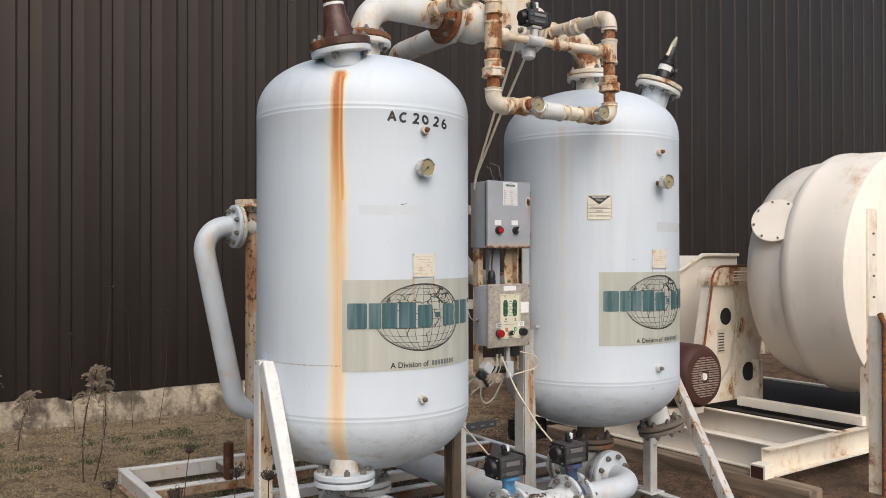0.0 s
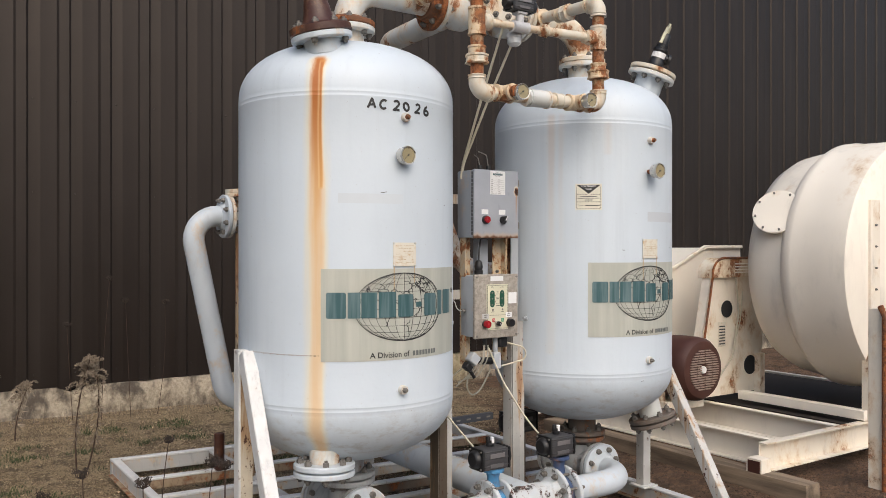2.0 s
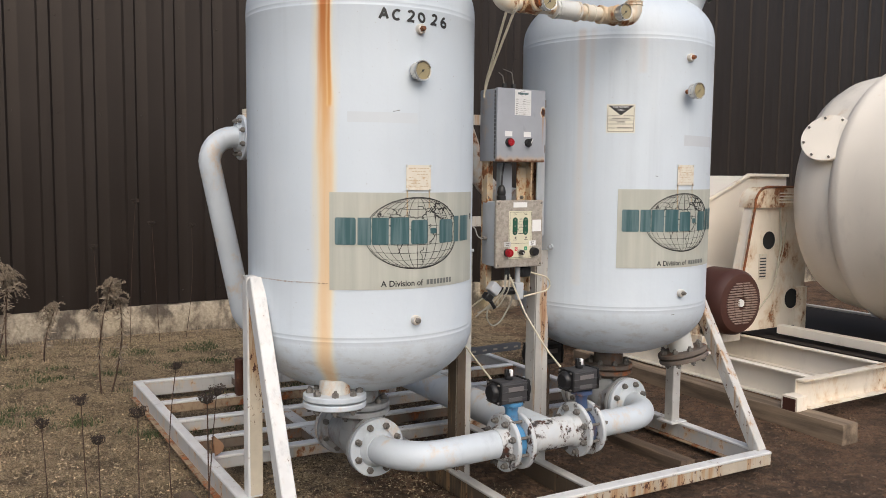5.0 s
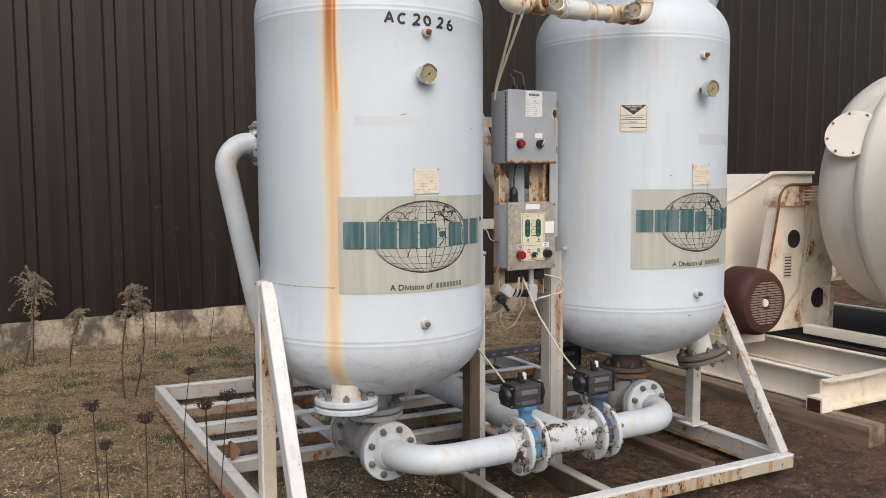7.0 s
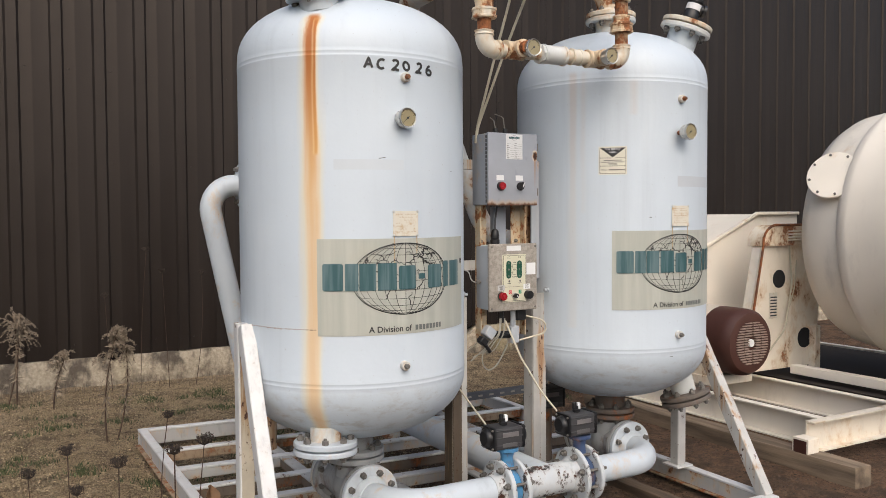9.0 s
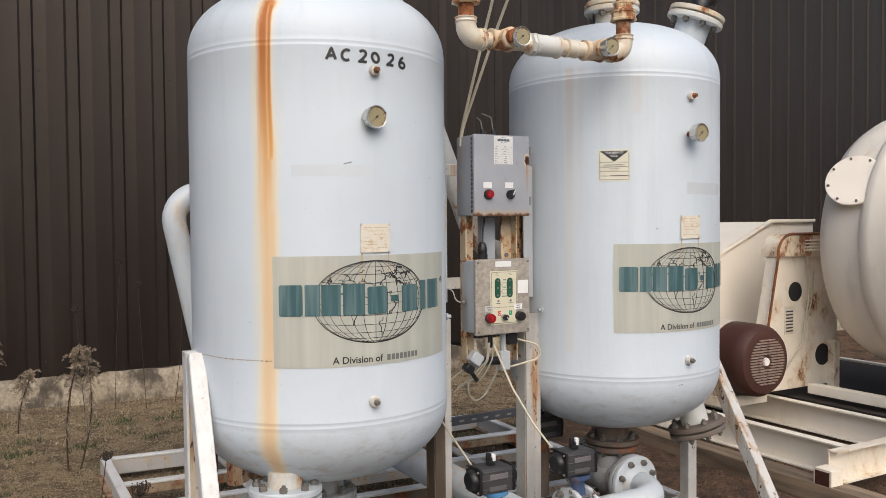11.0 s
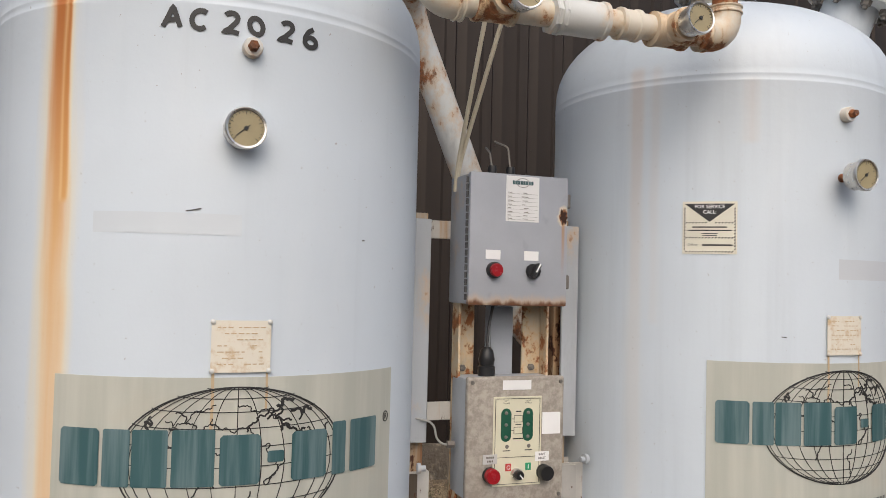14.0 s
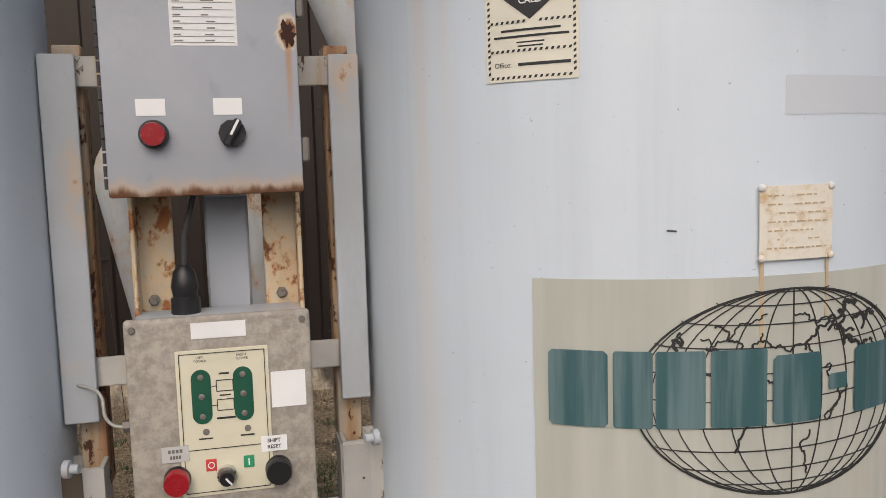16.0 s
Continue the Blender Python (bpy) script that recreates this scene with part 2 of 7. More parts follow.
def ground_material():
    n = Nodes("dirt_gravel_dead_grass")
    fine, mid, big = n.noise(120, 6, (1, 1, 1), 0.7), n.noise(14, 7, (1, 1, 1), 0.65), n.noise(1.3, 5)
    x, y, z = n.axes()[:3]
    gravel = n.mix(n.ramp(fine, 0.36, 0.64), (0.22, 0.152, 0.084), (0.66, 0.50, 0.30))
    dirt = n.mix(n.ramp(mid, 0.35, 0.65), (0.075, 0.041, 0.023), (0.31, 0.178, 0.100))
    dirt = n.mix(n.math("MULTIPLY", n.ramp(fine, 0.45, 0.75), 0.4), dirt, (0.19, 0.132, 0.09))
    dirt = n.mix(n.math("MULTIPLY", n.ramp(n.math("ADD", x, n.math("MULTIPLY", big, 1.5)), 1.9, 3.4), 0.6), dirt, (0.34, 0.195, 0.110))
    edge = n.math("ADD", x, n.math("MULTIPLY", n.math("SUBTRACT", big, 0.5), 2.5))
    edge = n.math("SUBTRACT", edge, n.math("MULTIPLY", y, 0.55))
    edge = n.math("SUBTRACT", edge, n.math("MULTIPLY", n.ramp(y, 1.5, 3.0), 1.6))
    # dirt reaches in under the skid, its dark tone doubling as painted shade there
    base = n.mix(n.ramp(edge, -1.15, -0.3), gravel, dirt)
    base = n.mix(n.math("MULTIPLY", n.ramp(n.noise(4, 7, (1, 1, 1), 0.72, (9, 1, 1)), 0.46, 0.60), 0.72), base, (0.080, 0.052, 0.030))
    clumps = n.ramp(n.noise(45, 4, (1, 1, 1), 0.6, (2, 6, 1)), 0.50, 0.63)
    base = n.mix(n.math("MULTIPLY", clumps, 0.40), base, (0.060, 0.041, 0.025))
    chips = n.ramp(n.noise(85, 3, (1, 1, 1), 0.5, (8, 3, 1)), 0.60, 0.68)
    base = n.mix(n.math("MULTIPLY", n.math("MULTIPLY", chips, n.math("SUBTRACT", 1.0, n.ramp(edge, -1.15, -0.3))), 0.7), base, (0.58, 0.47, 0.31))
    return n.done(base, 0.95, 0.0, n.math("ADD", n.math("ADD", fine, clumps), n.math("MULTIPLY", mid, 1.5)), 0.06)


M_WOOD, M_FIBRE, M_SIDING = wood_material(), fibre_material(), siding_material()
M_WOOD_PALE = wood_material("bleached_timber", (0.085, 0.060, 0.038), (0.35, 0.26, 0.175))
M_CONCRETE, M_GROUND = concrete_material(), ground_material()

# ---- building tools ----
AUTO = radians(38)


def mesh_of(name, bm, material, sharp=AUTO):
    bmesh.ops.recalc_face_normals(bm, faces=bm.faces)
    for f in bm.faces:
        f.smooth = True
    me = bpy.data.meshes.new(name)
    bm.to_mesh(me)
    bm.free()
    me.set_sharp_from_angle(angle=sharp)
    me.materials.append(material)
    return me


def thing(name, x, y, z, label, category, group="", kind=""):
    ob = new(name)
    ob.empty_display_size = 0.1
    ob.matrix_basis = pose(x, y, z)
    return tagged(ob, label, category, group, kind)


def under(ob, parent):
    """Hangs ob, which is laid out in world places, under a thing or a part."""
    ob.parent = parent
    ob.matrix_parent_inverse = Matrix() if parent.parent else parent.matrix_basis.inverted()
    return ob


def part(name, bm, material, parent, label=""):
    ob = under(new(name, mesh_of(name, bm, material)), parent)
    return tagged(ob, label)


def piece(name, me, m, parent):
    ob = under(new(name, me), parent)
    ob.matrix_basis = m
    return ob


def frame_to(p, axis, up=(0, 0, 1)):
    """A pose at p whose z runs along axis."""
    a = Vector(axis).normalized()
    u = Vector(up)
    if abs(a.dot(u)) > 0.98:
        u = Vector((1, 0, 0))
    x = u.cross(a).normalized()
    y = a.cross(x)
    m = Matrix((x, y, a)).transposed().to_4x4()
    m.translation = Vector(p)
    return m


def box(bm, centre, size, bevel=0.0, turn=None, seg=1):
    r = bmesh.ops.create_cube(bm, size=1)
    vs = r["verts"]
    bmesh.ops.scale(bm, vec=size, verts=vs)
    if bevel:
        es = list({e for v in vs for e in v.link_edges})
        g = bmesh.ops.bevel(bm, geom=es, offset=bevel, segments=seg, affect="EDGES", profile=0.6)
        vs = list({v for f in g["faces"] for v in f.verts} | {v for v in vs if v.is_valid})
    m = Matrix.Translation(centre) @ (turn.to_4x4() if turn else Matrix())
    bmesh.ops.transform(bm, matrix=m, verts=vs)
    return vs


def lathe(bm, profile, m=None, seg=24, cap=True):
    """Turns (radius, height) points round z."""
    m = m or Matrix()
    rings = []
    for r, h in profile:
        if r < 1e-5:
            rings.append([bm.verts.new(m @ Vector((0, 0, h)))])
        else:
            rings.append([bm.verts.new(m @ Vector((r * math.cos(a), r * math.sin(a), h))) for a in (2 * math.pi * i / seg for i in range(seg))])
    for a, b in zip(rings, rings[1:]):
        for i in range(seg):
            j = (i + 1) % seg
            if len(a) == 1 and len(b) > 1:
                bm.faces.new((a[0], b[i], b[j]))
            elif len(b) == 1 and len(a) > 1:
                bm.faces.new((a[i], b[0], a[j]))
            elif len(a) > 1:
                bm.faces.new((a[i], b[i], b[j], a[j]))
    if cap:
        for ring in (rings[0], rings[-1]):
            if len(ring) > 2:
                bm.faces.new(ring)


def rod(bm, p0, p1, r, seg=16, r1=None, bevel=0.0):
    p0, p1 = Vector(p0), Vector(p1)
    L, r1 = (p1 - p0).length, r if r1 is None else r1
    prof = [(r, 0), (r1, L)]
    if bevel:
        prof = [(r - bevel, 0), (r, bevel), (r1, L - bevel), (r1 - bevel, L)]
    lathe(bm, prof, frame_to(p0, p1 - p0), seg)


def route(points, bend, steps=7):
    """A line through the points with its corners rounded."""
    ps = [Vector(p) for p in points]
    out = [ps[0]]
    for a, b, c in zip(ps, ps[1:], ps[2:]):
        d0, d1 = (a - b).normalized(), (c - b).normalized()
        ang = d0.angle(d1)
        cut = min(bend / math.tan(ang / 2), 0.49 * (a - b).length if a is not ps[0] else (a - b).length * 0.98, 0.98 * (c - b).length)
        rad = cut * math.tan(ang / 2)
        mid = b + (d0 + d1).normalized() * (rad / math.sin(ang / 2))
        s, e = b + d0 * cut - mid, b + d1 * cut - mid
        for i in range(steps + 1):
            t = i / steps
            w = s.angle(e)
            v = (s * math.sin((1 - t) * w) + e * math.sin(t * w)) / math.sin(w) if w > 1e-4 else s
            out.append(mid + v)
    return out + [ps[-1]]


def tube(bm, line, r, seg=12, cap=True):
    line = [Vector(p) for p in line]
    keep = [line[0]]
    for p in line[1:]:
        if (p - keep[-1]).length > 1e-4:
            keep.append(p)
    line = keep
    t0 = (line[1] - line[0]).normalized()
    u = t0.orthogonal().normalized()
    rings, last = [], t0
    for i, p in enumerate(line):
        a = (p - line[i - 1]).normalized() if i else t0
        b = (line[i + 1] - p).normalized() if i + 1 < len(line) else a
        t = (a + b).normalized()
        u = (last.rotation_difference(t) @ u).normalized()
        last = t
        v = t.cross(u)
        k = 1 / max(0.5, t.dot(a))
        rr = r[i] if isinstance(r, list) else r
        rings.append([bm.verts.new(p + (u * math.cos(2 * math.pi * j / seg) + v * math.sin(2 * math.pi * j / seg)) * rr * min(k, 1.15)) for j in range(seg)])
    for a, b in zip(rings, rings[1:]):
        for j in range(seg):
            bm.faces.new((a[j], a[(j + 1) % seg], b[(j + 1) % seg], b[j]))
    if cap:
        bm.faces.new(rings[0]), bm.faces.new(rings[-1])


def sweep_section(bm, section, p0, p1, up=(0, 0, 1)):
    """Draws a closed outline (x, y) from p0 to p1."""
    m = frame_to(p0, Vector(p1) - Vector(p0), up)
    L = (Vector(p1) - Vector(p0)).length
    rings = [[bm.verts.new(m @ Vector((x, y, h))) for x, y in section] for h in (0, L)]
    k = len(section)
    for i in range(k):
        j = (i + 1) % k
        bm.faces.new((rings[0][i], rings[0][j], rings[1][j], rings[1][i]))
    bm.faces.new(rings[0]), bm.faces.new(rings[1])


def square_tube(bm, p0, p1, w, h=None, up=(0, 1, 0)):
    h, b = h or w, 0.004
    x, y = w / 2, h / 2
    sweep_section(bm, [(-x + b, -y), (x - b, -y), (x, -y + b), (x, y - b), (x - b, y), (-x + b, y), (-x, y - b), (-x, -y + b)], p0, p1, up)


def channel(bm, p0, p1, w, h, t=0.008, flip=1, up=(0, 0, 1)):
    """C channel: its back is h high (along the frame's y), its flanges w wide."""
    y = h / 2
    sec = [(0, -y), (w, -y), (w, -y + t), (t, -y + t), (t, y - t), (w, y - t), (w, y), (0, y)]
    sweep_section(bm, [(flip * a, b) for a, b in sec], p0, p1, up)


def bent(bm, cx, cy):
    """Wraps a flat drawing (x = arc length from the front, y = out of the sheet, z = height) round a tank at (cx, cy)."""
    for v in bm.verts:
        a, r = -math.pi / 2 + v.co.x / R, R + v.co.y
        v.co = Vector((cx + r * math.cos(a), cy + r * math.sin(a), v.co.z))


def arc_x(bearing):
    return (bearing + 90) * math.pi / 180 * R


def sheet(bm, x0, x1, z0, z1, lift, thick=0.0015, step=0.03, wave=0.0):
    """A thin curved sticker, drawn flat."""
    n = max(1, int((x1 - x0) / step))
    cols = []
    for i in range(n + 1):
        x = x0 + (x1 - x0) * i / n
        cols.append([bm.verts.new((x, y, z + wave * math.sin(i * 1.7))) for y, z in ((lift, z0), (lift + thick, z0), (lift + thick, z1), (lift, z1))])
    for a, b in zip(cols, cols[1:]):
        for j in range(4):
            k = (j + 1) % 4
            bm.faces.new((a[j], b[j], b[k], a[k]))
    bm.faces.new(cols[0]), bm.faces.new(cols[-1])


def words(text, height, bold=0.0):
    """Flat writing as a mesh: x to the right, z up, y out of the sheet towards the reader; its middle at 0."""
    cu = bpy.data.curves.new("words", "FONT")
    cu.body, cu.size, cu.align_x, cu.align_y, cu.resolution_u = text, height * 1.38, "CENTER", "CENTER", 3
    cu.offset = bold
    ob = bpy.data.objects.new("words", cu)
    me = bpy.data.meshes.new_from_object(ob)
    bm = bmesh.new()
    bm.from_mesh(me)
    bpy.data.objects.remove(ob), bpy.data.curves.remove(cu), bpy.data.meshes.remove(me)
    for v in bm.verts:
        v.co = Vector((v.co.x, 0, v.co.y))
    return bm


def merge(bm, other, m):
    """Adds a flat drawing to bm, placed by m."""
    other.transform(m)
    me = bpy.data.meshes.new("merge")
    other.to_mesh(me)
    other.free()
    bm.from_mesh(me)
    bpy.data.meshes.remove(me)


def bolt_mesh(r, h):
    bm = bmesh.new()
    lathe(bm, [(r, -0.001), (r, h), (r * 0.8, h * 1.15), (r * 0.55, h * 1.15), (r * 0.52, h * 1.7), (0, h * 1.75)], seg=6)
    return mesh_of("bolt", bm, M_BOLT, radians(25))


BOLT = bolt_mesh(0.016, 0.016)
BOLT_S = bolt_mesh(0.010, 0.010)


def flange(p, axis, parent, od=0.279, thick=0.026, bore=0.084, bolts=8, material=None, hub=0.05, both=True, label="", back=True):
    """A bolted flange whose face is at p; its neck runs back along axis. Bolts stand out on the neck's side."""
    bm = bmesh.new()
    ro = od / 2
    prof = [(bore * 0.95, 0), (ro - 0.004, 0), (ro, 0.004), (ro, thick - 0.004), (ro - 0.004, thick)]
    prof += [(bore + 0.022, thick), (bore + 0.002, thick + hub)] if hub else [(0.001, thick)]
    m = frame_to(p, axis)
    lathe(bm, prof, m, 36)
    ob = part("flange", bm, material or M_PIPE_WORN, parent, label)
    rb = ro - 0.03
    for i in range(bolts):
        a = 2 * math.pi * (i + 0.5) / bolts
        piece("bolt", BOLT, m @ pose(rb * math.cos(a), rb * math.sin(a), thick, 0, 0, math.degrees(a) * 1.7), ob)
    return ob

# ---- the setting ----
R = 0.53
TANKS = ((-0.802, 0.0, 0.0), (0.802, 0.0, 0.012))
WALL_Y = 4.75


def lie(x, y):
    """Height of the ground."""
    return -0.055 - 0.012 * max(-3, min(6, x)) + 0.014 * max(-4, min(4.6, y))


def build_ground():
    bm = bmesh.new()
    xs = [-400, -120, -40, -14] + [-8 + 0.16 * i for i in range(105)] + [14, 40, 120, 400]
    ys = [-400, -120, -40, -14] + [-6 + 0.16 * i for i in range(68)] + [8, 14, 40, 120, 400]
    rows = []
    for y in ys:
        row = []
        for x in xs:
            near = max(0.0, 1 - max(abs(x), abs(y)) / 14)
            h = lie(x, y) + near * (0.030 * noise.noise((x * 0.9, y * 0.9, 0)) + 0.016 * noise.noise((x * 3.1, y * 3.1, 4)))
            row.append(bm.verts.new((x, y, h)))
        rows.append(row)
    for a, b in zip(rows, rows[1:]):
        for i in range(len(a) - 1):
            bm.faces.new((a[i], a[i + 1], b[i + 1], b[i]))
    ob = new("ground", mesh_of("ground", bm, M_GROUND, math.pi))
    tagged(ob, "brown dirt and gravel ground with sparse dead grass", "ground", kind="structure")


def build_wall():
    wall = tagged(new("wall_north"), "dark brown ribbed metal siding wall above a concrete base", "wall", kind="structure")
    x0, x1, top = -16.0, 40.0, 9.0
    bm = bmesh.new()
    box(bm, ((x0 + x1) / 2, WALL_Y + 0.19, top / 2 - 0.25), (x1 - x0, 0.2, top + 0.3))
    part("backing", bm, M_DARK, wall)
    # ribbed sheets, one metre ten of cover, three ribs each
    pitch = 0.366

    def sheet_mesh(z0, z1):
        b = bmesh.new()
        pts = []
        for k in range(3):
            s = k * pitch
            pts += [(s, 0), (s + 0.020, -0.021), (s + 0.106, -0.021), (s + 0.126, 0), (s + 0.205, 0), (s + 0.219, -0.0022), (s + 0.231, -0.0022), (s + 0.245, 0)]
        pts.append((3 * pitch + 0.012, -0.002))
        zs = [z0 + (z1 - z0) * i / 6 for i in range(7)]
        cols = [[b.verts.new((x, y, z)) for z in zs] for x, y in pts]
        for a, c in zip(cols, cols[1:]):
            for i in range(6):
                b.faces.new((a[i], c[i], c[i + 1], a[i + 1]))
        g = bmesh.ops.extrude_face_region(b, geom=b.faces[:])
        bmesh.ops.translate(b, vec=(0, 0.004, 0), verts=[v for v in g["geom"] if isinstance(v, bmesh.types.BMVert)])
        return mesh_of("siding_sheet", b, M_SIDING, radians(15))
    low = sheet_mesh(0.285, 9.0)
    i, x = 0, x0
    while x < x1:
        dip = 0.012 * math.sin(i * 2.3)
        piece("siding_sheet", low, pose(x, WALL_Y + 0.001 * (i % 3), dip, 0, 0, 0), wall)
        i, x = i + 1, x + 3 * pitch
    # screws in rows
    b = bmesh.new()
    lathe(b, [(0.011, 0), (0.011, 0.003), (0.006, 0.004), (0.006, 0.010), (0, 0.011)], frame_to((0, 0, 0), (0, -1, 0)), 6)
    screw = mesh_of("screw", b, M_SIDING)
    for z in (0.42, 2.11, 2.98, 4.4):
        for k in range(-6, 20):
            piece("screw", screw, pose(x0 + pitch * 40 + k * pitch + 0.165, WALL_Y, z + 0.01 * math.sin(k * 3.0)), wall)
    # concrete base, rough
    bm = bmesh.new()
    n = 220
    cols = []
    for i in range(n + 1):
        x = -9 + 30 * i / n
        col = []
        broken = 0.15 * max(0.0, min(1.0, 2.6 * noise.noise((x * 0.9 + 0.4, 7, 2)) + 1.5 * noise.noise((x * 4.6, 3, 2)) - 0.5))
        for z in (-0.6, -0.1, 0.02, 0.1, 0.2, 0.29):
            z = min(z, 0.29 - broken + 0.02 * z)
            y = WALL_Y - 0.07 + 0.05 * noise.noise((x * 1.6, z * 2.5, 1)) + 0.02 * noise.noise((x * 6, z * 6, 1)) + (0.03 if z > 0.25 else 0)
            col.append(bm.verts.new((x, y, z)))
        col.append(bm.verts.new((x, WALL_Y + 0.12, 0.29 - broken)))
        cols.append(col)
    for a, c in zip(cols, cols[1:]):
        for j in range(6):
            bm.faces.new((a[j], c[j], c[j + 1], a[j + 1]))
    part("concrete_base", bm, M_CONCRETE, wall, "rough stained concrete footing")


build_ground()
build_wall()


def build_sky_block():
    """An unseen plain wall, added behind the camera to cut the low sky's light."""
    bm = bmesh.new()
    box(bm, (2, -26, 2.6), (90, 0.5, 6))
    ob = new("unseen_sky_block", mesh_of("unseen_sky_block", bm, M_SKY_BLOCK))
    tagged(ob, "unseen plain brown wall added to block the low sky", "wall", kind="structure")


M_SKY_BLOCK = plain("dull_brown_sky_block", (0.10, 0.085, 0.07), 0.9, 0.0, 0.2, 1.0)
build_sky_block()

# ---- the two drying towers ----
Z_BOT, Z_TOP, HEAD = 0.885, 2.277, 0.298
TOP_P = 2.2    # the top head is a little fuller than an ellipse


def tank_profile(dz):
    pts = []
    for i in range(17):
        a = -math.pi / 2 + math.pi / 2 * i / 16
        pts.append((R * math.cos(a) if i else 0.0, Z_BOT - 0.03 + HEAD * math.sin(a)))
    pts += [(R, Z_BOT - 0.016), (R + 0.0010, Z_BOT - 0.013), (R + 0.0010, Z_BOT - 0.009), (R, Z_BOT - 0.006), (R, Z_BOT + 0.004), (R + 0.0010, Z_BOT + 0.007), (R + 0.0010, Z_BOT + 0.010), (R, Z_BOT + 0.013), (R, 1.2), (R, 1.6), (R, 2.0)]
    pts += [(R, Z_TOP - 0.012), (R + 0.0010, Z_TOP - 0.009), (R + 0.0010, Z_TOP - 0.006), (R, Z_TOP - 0.003), (R, Z_TOP + 0.007), (R + 0.0010, Z_TOP + 0.010), (R + 0.0010, Z_TOP + 0.013), (R, Z_TOP + 0.016)]
    for i in range(17):
        a = math.pi / 2 * i / 16
        r = R * math.cos(a) ** (2 / TOP_P) if i < 16 else 0.0
        pts.append((r, Z_TOP + 0.03 + HEAD * math.sin(a) ** (2 / TOP_P)))
    return [(r, z + dz) for r, z in pts]


def dome(r):
    return HEAD * math.sqrt(max(0.0, 1 - (r / R) ** 2))


def pressure_tank(k):
    cx, cy, dz = TANKS[k]
    paint = (M_TANK1, M_TANK2)[k]
    t = thing("pressure_tank", cx, cy, 0.5, ("pale blue-grey steel pressure tank with a long orange rust run", "pale blue-grey steel pressure tank beside the rust-stained one")[k], "tank", "twin drying towers")
    bm = bmesh.new()
    lathe(bm, tank_profile(dz), pose(cx, cy, 0), 96, cap=False)
    part("shell", bm, paint, t)
    # manway necks with flanges, top and bottom, on the slant
    out = Vector((math.cos(radians((-133, -43)[k])), math.sin(radians((-133, -43)[k])), 0))
    lean = (0.06, 0.36)[k]
    for up in (1, -1):
        zc = (Z_TOP + 0.03 if up > 0 else Z_BOT - 0.03) + dz
        reach = 0.365 if k and up > 0 else 0.385
        p = Vector((cx, cy, zc + up * (dome(reach + 0.005) - 0.03))) + out * reach
        ax = (Vector((0, 0, up)) + out * (lean if up > 0 else (0.05, 0.28)[k]) + (Vector((-0.15, 0.055, 0)) if up > 0 and not k else Vector((0, 0, 0)))).normalized()
        length = (0.088, 0.145)[k] if up > 0 else (0.088, 0.13)[k]
        bm = bmesh.new()
        rod(bm, p, p + ax * length, 0.084 if up > 0 else 0.068, 28)
        neck = part("nozzle", bm, M_PIPE if up > 0 else M_PIPE_WORN, t)
        flange(p + ax * length, -ax, t, 0.279, 0.026, 0.086, 4 if up > 0 and not k else 8, M_PIPE if not k else (M_GRIME if k and up < 0 else M_PIPE_WORN), hub=0)
        if up < 0 or k:
            bm = bmesh.new()
            lathe(bm, [(0.001, 0.001), (0.112, 0.001), (0.112, 0.008), (0.136, 0.008), (0.1395, 0.012), (0.1395, 0.028), (0.136, 0.032), (0.001, 0.032)], frame_to(p + ax * length, ax), 36)
            blind = part("blind_flange", bm, (M_PIPE if not k else (M_CREAMPIPE if up > 0 else M_GRIME)), t)
            mb = frame_to(p + ax * length, ax)
            for i in range(8 if up < 0 else 0):
                a = 2 * math.pi * (i + 0.5) / 8
                piece("bolt", BOLT, mb @ pose(0.1095 * math.cos(a), 0.1095 * math.sin(a), 0.031), blind)
        pressure_tank.ports[(k, up)] = (p + ax * length, ax)
    # centre necks
    for up in (1, -1):
        z0 = (Z_TOP + 0.03 + HEAD if up > 0 else Z_BOT - 0.03 - HEAD) + dz
        bm = bmesh.new()
        rod(bm, (cx, cy, z0 - up * 0.02), (cx, cy, z0 + up * 0.07), 0.084, 28)
        part("nozzle", bm, M_PIPE_WORN if up > 0 else (M_GRIME if k else M_CASTING), t)
        flange((cx, cy, z0 + up * 0.095), (0, 0, -up), t, 0.279, 0.026, 0.086, 8, M_PIPE_WORN if up > 0 else (M_GRIME if k else M_CASTING), hub=0)
        pressure_tank.ports[(k, "top" if up > 0 else "low")] = Vector((cx, cy, z0 + up * 0.097))
    # small plugged bosses on the front
    for z, b in ((2.185, -88.6), (0.962, -90)):
        a = radians(b)
        d = Vector((math.cos(a), math.sin(a), 0))
        p = Vector((cx, cy, z + dz)) + d * (R - 0.005)
        bm = bmesh.new()
        lathe(bm, [(0.021, 0), (0.021, 0.022), (0.019, 0.026), (0.012, 0.026)], frame_to(p, d), 16)
        boss = part("boss", bm, M_PIPE_WORN, t)
        bm = bmesh.new()
        lathe(bm, [(0.012, 0.024), (0.012, 0.034), (0.009, 0.036), (0.009, 0.044), (0, 0.045)], frame_to(p, d), 6)
        part("plug", bm, M_RUSTY if z > 2 else M_BOLT, boss)
    return t


pressure_tank.ports = {}
tanks = [pressure_tank(k) for k in (0, 1)]


